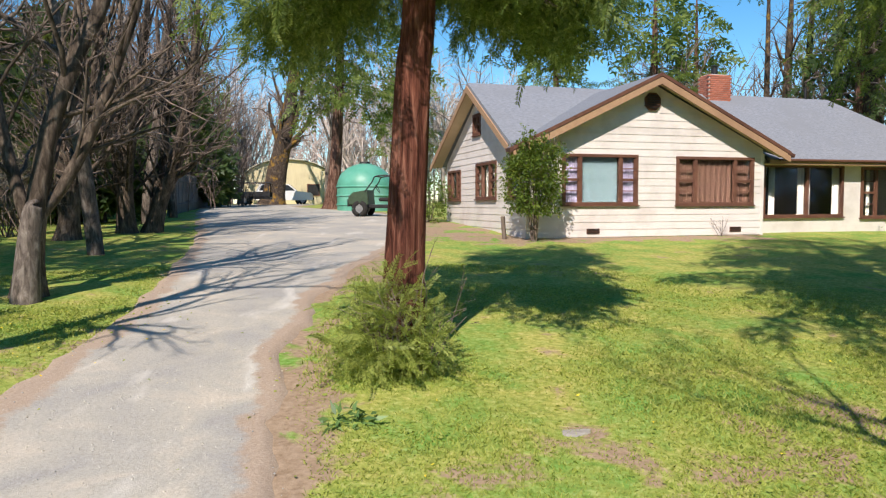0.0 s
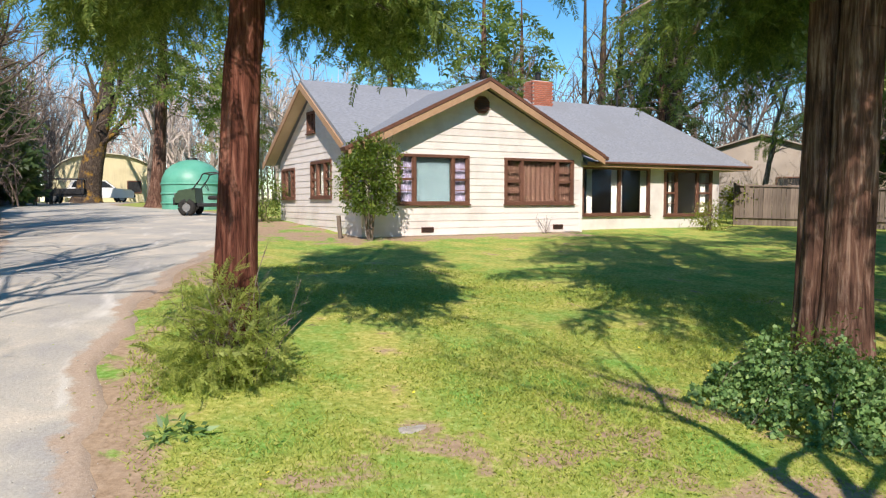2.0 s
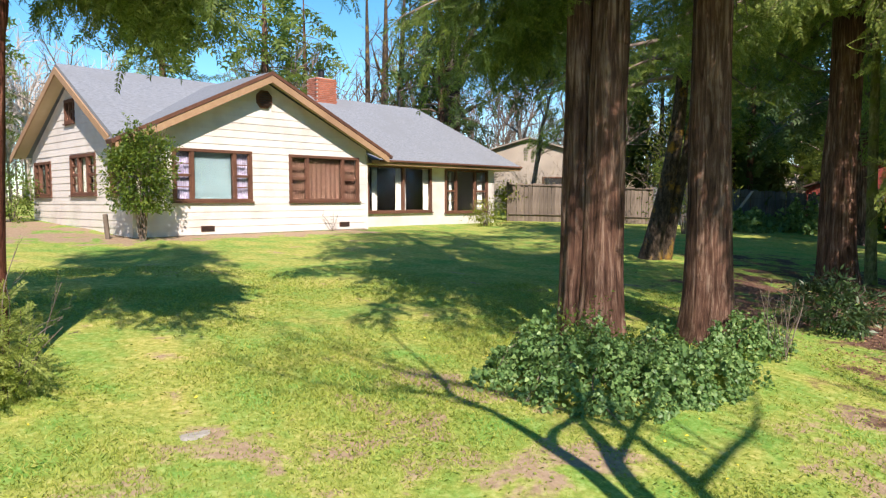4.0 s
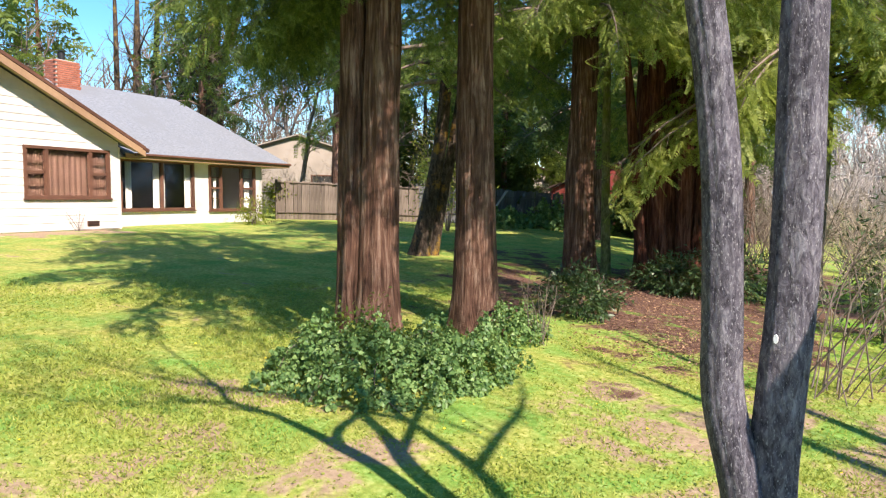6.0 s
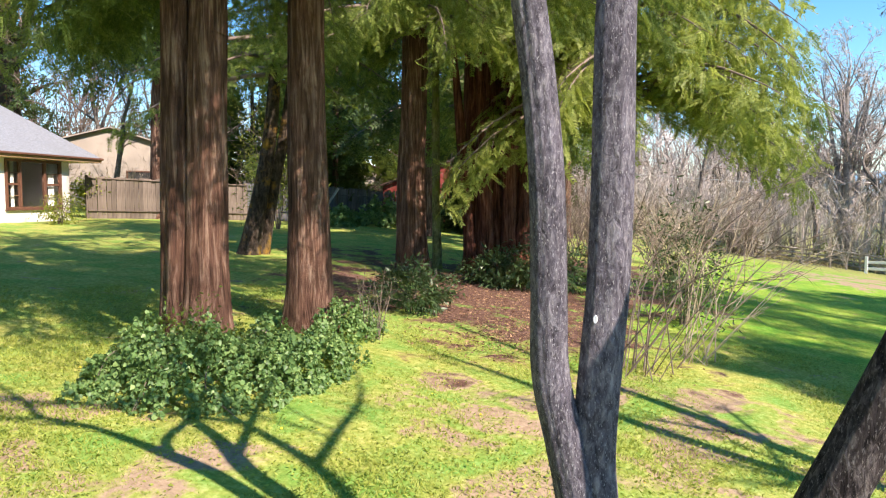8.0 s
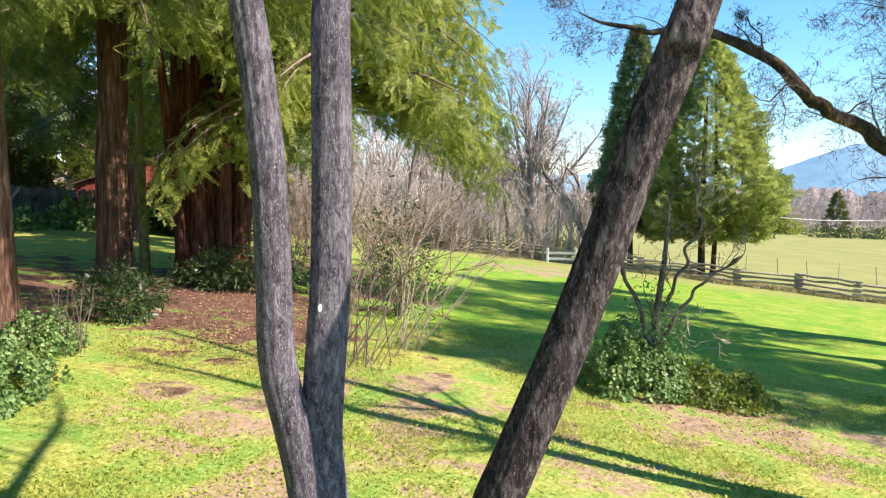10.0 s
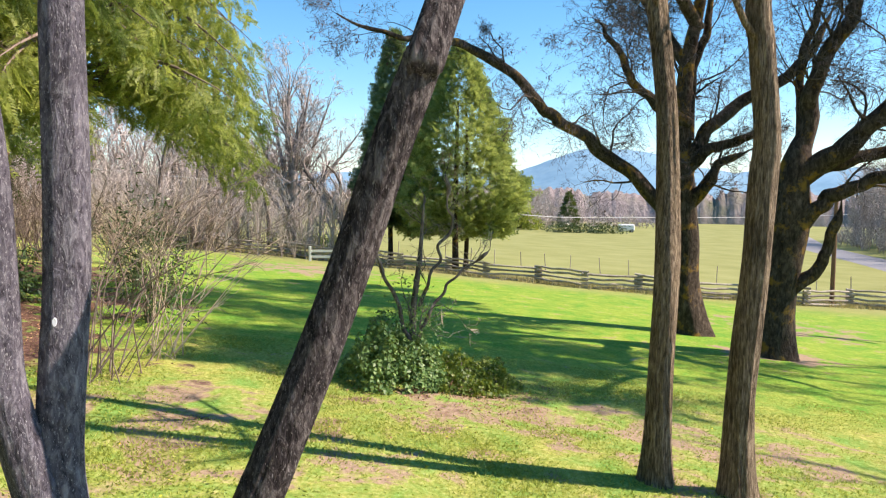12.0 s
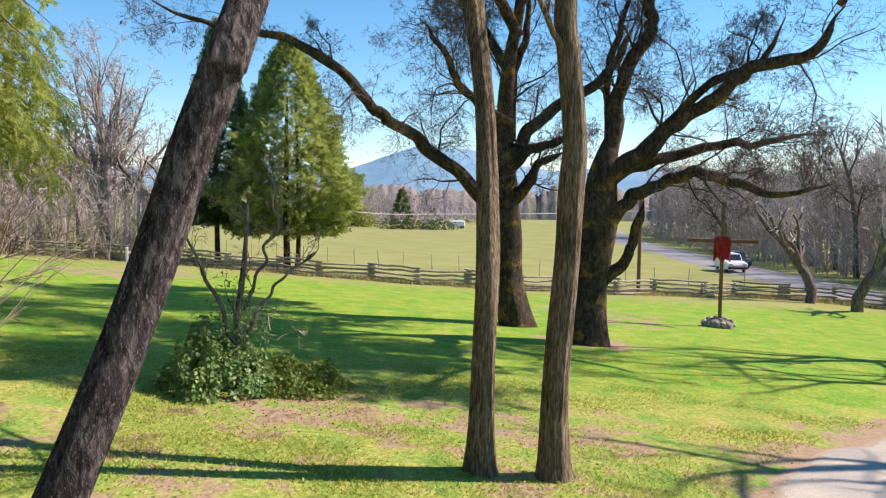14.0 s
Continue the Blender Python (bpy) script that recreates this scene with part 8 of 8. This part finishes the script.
# ---- mountains ----
def build_mountains():
    az = np.linspace(20, 200, 260)
    rows = []
    for d, k in ((2100, 0.0), (2300, 0.45), (2500, 1.0), (2700, 0.6)):
        r = []
        for a in az:
            main = 108 * math.exp(-((a - 113.6) / 4.2) ** 2) + 74 * math.exp(-((a - 119.0) / 4.0) ** 2) + 58 * math.exp(-((a - 104) / 5) ** 2) + 45 * math.exp(-((a - 94) / 7) ** 2) + 60 * math.exp(-((a - 132) / 12) ** 2)
            h = (45 + main + 12 * noise.noise((a * 0.35, d * 0.01, 0)) + 5 * noise.noise((a * 1.7, d * 0.02, 2))) * k
            r.append((d * math.sin(radians(a)), d * math.cos(radians(a)), -8 + h))
        rows.append(r)
    v = [p for r in rows for p in r]
    n = len(az)
    f = [(i * n + j, i * n + j + 1, (i + 1) * n + j + 1, (i + 1) * n + j) for i in range(len(rows) - 1) for j in range(n - 1)]
    # the blue of the distance haze is put into the forest's base colour
    m = rough_mat("forested mountain tinted haze blue", (0.16, 0.30, 0.41), (0.21, 0.37, 0.49), (0.23, 0.37, 0.45), 0.02, rough=1.0, bump=0.0, large=0.006, spec=0.0)
    tagged(new("mountain_backdrop", mesh_from("mountain_backdrop", v, f, m)), "wooded mountain ridge on the horizon with blue haze in its colour", "mountain", kind="structure")


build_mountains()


def build_distant_woods():
    """Brown winter woods closing the plain, too far off to shift."""
    az = np.linspace(55, 200, 700)
    rows = []
    for d, k in ((262, 0.0), (266, 0.55), (275, 1.0), (300, 0.9)):
        r = []
        for a in az:
            h = (11.5 + 3.2 * noise.noise((a * 0.5, 0.3, 0)) + 2.4 * noise.noise((a * 2.3, 0.3, k)) + 1.6 * noise.noise((a * 9.0, 0.3, k))) * k
            r.append((d * math.sin(radians(a)), d * math.cos(radians(a)), -7 + h))
        rows.append(r)
    n = len(az)
    f = [(i * n + j, i * n + j + 1, (i + 1) * n + j + 1, (i + 1) * n + j) for i in range(len(rows) - 1) for j in range(n - 1)]
    m = rough_mat("brown winter woods", (0.19, 0.155, 0.15), (0.36, 0.31, 0.30), (0.17, 0.17, 0.12), 0.8, (1, 1, 0.35), 1.0, 0.6, 0.05, spec=0.0, depth=1.0)
    tagged(new("woods_backdrop", mesh_from("woods_backdrop", [p for r in rows for p in r], f, m)), "brown leafless woods on the far side of the plain", "woods", kind="structure")


build_distant_woods()


# ---- grass, litter and pebbles ----
def build_grass():
    rng = np.random.default_rng(200)
    n = 430000
    r = 0.8 + 13.5 * rng.random(n) ** 1.0
    a = np.radians(rng.uniform(-36, 158, n))
    x, y = r * np.sin(a), r * np.cos(a)
    keep = off_drive(x, y) > np.where(x > np.mean(drive_edges(y), axis=0), 0.1, -0.15) + 0.5 * rng.random(n) ** 2
    for cx, cy, cr in ((12.3, 5.0, 2.8), (14.8, 6.8, 3.4), (9.8, 4.4, 1.2), (11.2, 7.6, 1.7), (13.0, 9.3, 2.0)):
        keep &= (np.hypot(x - cx, y - cy) > cr) | (rng.random(n) < 0.16)
    for cx, cy, cr, _ in BARE_SPOTS:
        keep &= (np.hypot(x - cx, y - cy) > cr * (0.7 + 0.5 * rng.random(n))) | (rng.random(n) < 0.45)
    keep &= ~((x > 2.0) & (y > 18.6))
    patch = np.array([noise.noise((px * 0.9, py * 0.9, 4.0)) for px, py in zip(x, y)])
    keep &= (patch > -0.42) | (rng.random(n) < 0.25)
    x, y, r, patch = x[keep], y[keep], r[keep], patch[keep]
    n = len(x)
    h = (0.014 + 0.024 * rng.random(n)) * (0.85 + 0.9 * np.clip(patch, -0.3, 0.7)) * np.clip(1.25 - r * 0.045, 0.55, 1.1)
    w = (0.005 + 0.006 * rng.random(n)) * (0.75 + r * 0.05)
    t = rng.random(n) * 2 * np.pi
    lx, ly = np.cos(t) * w, np.sin(t) * w
    ox, oy = rng.normal(0, 0.03, n), rng.normal(0, 0.03, n)
    z = gz(x, y) + 0.004
    v = np.empty((n, 3, 3))
    v[:, 0] = np.stack([x - lx, y - ly, z - 0.01], 1)
    v[:, 1] = np.stack([x + lx, y + ly, z - 0.01], 1)
    v[:, 2] = np.stack([x + ox, y + oy, z + h], 1)
    me = mesh_from("grass", v.reshape(-1, 3), np.arange(3 * n).reshape(-1, 3), M["grass"], smooth=False)
    tagged(new("grass", me), "short sunlit yellow-green lawn grass", "grass", kind="stuff")


def build_litter(name, label, n, spots, size, mat, seed, category):
    rng = np.random.default_rng(seed)
    s = Sprays(LEAF)
    for _ in range(n):
        cx, cy, cr = spots[int(rng.integers(len(spots)))]
        x, y = cx + rng.normal(0, cr), cy + rng.normal(0, cr)
        s.add((x, y, float(gz(x, y)) + 0.02), (rng.normal(0, 1), rng.normal(0, 1), rng.normal(0, 0.15)), size * rng.uniform(0.5, 1.3))
    tagged(new(name, s.mesh(name, mat, rng)), label, category, kind="stuff")


build_grass()
M["litter"] = rough_mat("dry brown leaves", (0.20, 0.10, 0.055), (0.42, 0.27, 0.16), None, 5, rough=0.9, bump=0, island=0.4)
build_litter("leaf_litter", "dry brown leaf litter scattered under the trees", 7600, [(12.5, 5.3, 1.6), (12.5, 5.6, 1.6), (15, 7, 2.2), (9.9, 4.4, 0.7), (10.3, -2.7, 0.9), (15, 7, 2.0)], 0.045, M["litter"], 201, "litter")
M["straw"] = leaf_mat("dry straw grass", (0.30, 0.25, 0.13), (0.46, 0.39, 0.22), (0.60, 0.52, 0.32), 0.3, 0.7, 0.8)


def build_verge():
    """Dry unmown grass along both sides of the rail fence."""
    rng = np.random.default_rng(206)
    line = smooth_path([(54, 11), (47.0, 3.0), (43.8, -4.6), (39.0, -11.0), (34.6, -17.2), (32.0, -24), (30.6, -30), (29.0, -37.0), (24.4, -39.8), (18, -42)], 30)
    n = 26000
    k = rng.integers(0, len(line) - 1, n)
    u = rng.random(n)[:, None]
    p = line[k] * (1 - u) + line[k + 1] * u + rng.normal(0, 0.55, (n, 2)) + np.array([0.7, 0.1])
    z = gz(p[:, 0], p[:, 1])
    h = rng.uniform(0.1, 0.38, n)
    a = rng.random(n) * 6.283
    w = np.stack([np.cos(a), np.sin(a)], 1) * 0.022
    v = np.empty((n, 3, 3))
    v[:, 0] = np.column_stack([p - w, z - 0.03])
    v[:, 1] = np.column_stack([p + w, z - 0.03])
    v[:, 2] = np.column_stack([p + rng.normal(0, 0.1, (n, 2)), z + h])
    tagged(new("dry_grass", mesh_from("dry_grass", v.reshape(-1, 3), np.arange(3 * n).reshape(-1, 3), M["straw"], smooth=False)), "dry straw-coloured grass along the rail fence", "grass", kind="stuff")


build_verge()
M["clover"] = leaf_mat("clover leaves", (0.19, 0.27, 0.05), (0.39, 0.45, 0.09), (0.60, 0.60, 0.19), 0.5, 0.6, 1.2)
build_litter("clover", "low clover and weeds in the lawn", 9000, [(3, 5.2, 1.6), (6, 1.5, 1.6), (7, -2, 1.6), (2, 8, 1.8), (6.4, -5, 1.4), (4.5, 3, 1.1), (-4.9, 8.8, 0.5), (8.5, 3.4, 1.2), (5.5, 0.0, 1.2)], 0.045, M["clover"], 204, "weeds")
M["flower"] = rough_mat("yellow petals", (0.75, 0.55, 0.03), (0.8, 0.62, 0.05), None, 5, rough=0.7, bump=0)
build_litter("dandelions", "tiny yellow flowers dotted in the lawn", 260, [(3, 5, 2.5), (6, 1, 2.0), (-5, 8, 1.0), (7, -3, 2.5)], 0.035, M["flower"], 202, "flower")


def build_gravel():
    rng = np.random.default_rng(203)
    meshes = [stone_mesh(30 + k, 0.012, 1) for k in range(3)]
    base = [np.array([w.co[:] for w in m.vertices]) for m in meshes]
    tris = [np.array([p.vertices[:] for p in m.polygons]) for m in meshes]
    vs, fs, o = [], [], 0
    for k in range(700):
        y = 4.0 + 10 * rng.random() ** 1.6
        a, b = drive_edges(y)
        x = rng.uniform(a, b)
        m = int(rng.integers(3))
        s = rng.uniform(0.25, 0.9)
        v = base[m] * s + np.array([x, y, float(gz(x, y)) + 0.016])
        vs.append(v)
        fs.append(tris[m] + o)
        o += len(v)
    tagged(new("loose_gravel", mesh_from("loose_gravel", np.concatenate(vs), np.concatenate(fs), M["gravel"])), "loose grey pebbles on the drive", "gravel", kind="stuff")


build_gravel()
st_flat = stone_mesh(55, 0.16)
ob = new("flat_stone", st_flat)
ob.matrix_world = pose(1.08, 5.72, float(gz(1.08, 5.72)) - 0.02, 0, 0, 20) @ Matrix.Diagonal((1.3, 0.8, 0.35, 1))
tagged(ob, "pale flat stone sunk in the lawn", "stone")
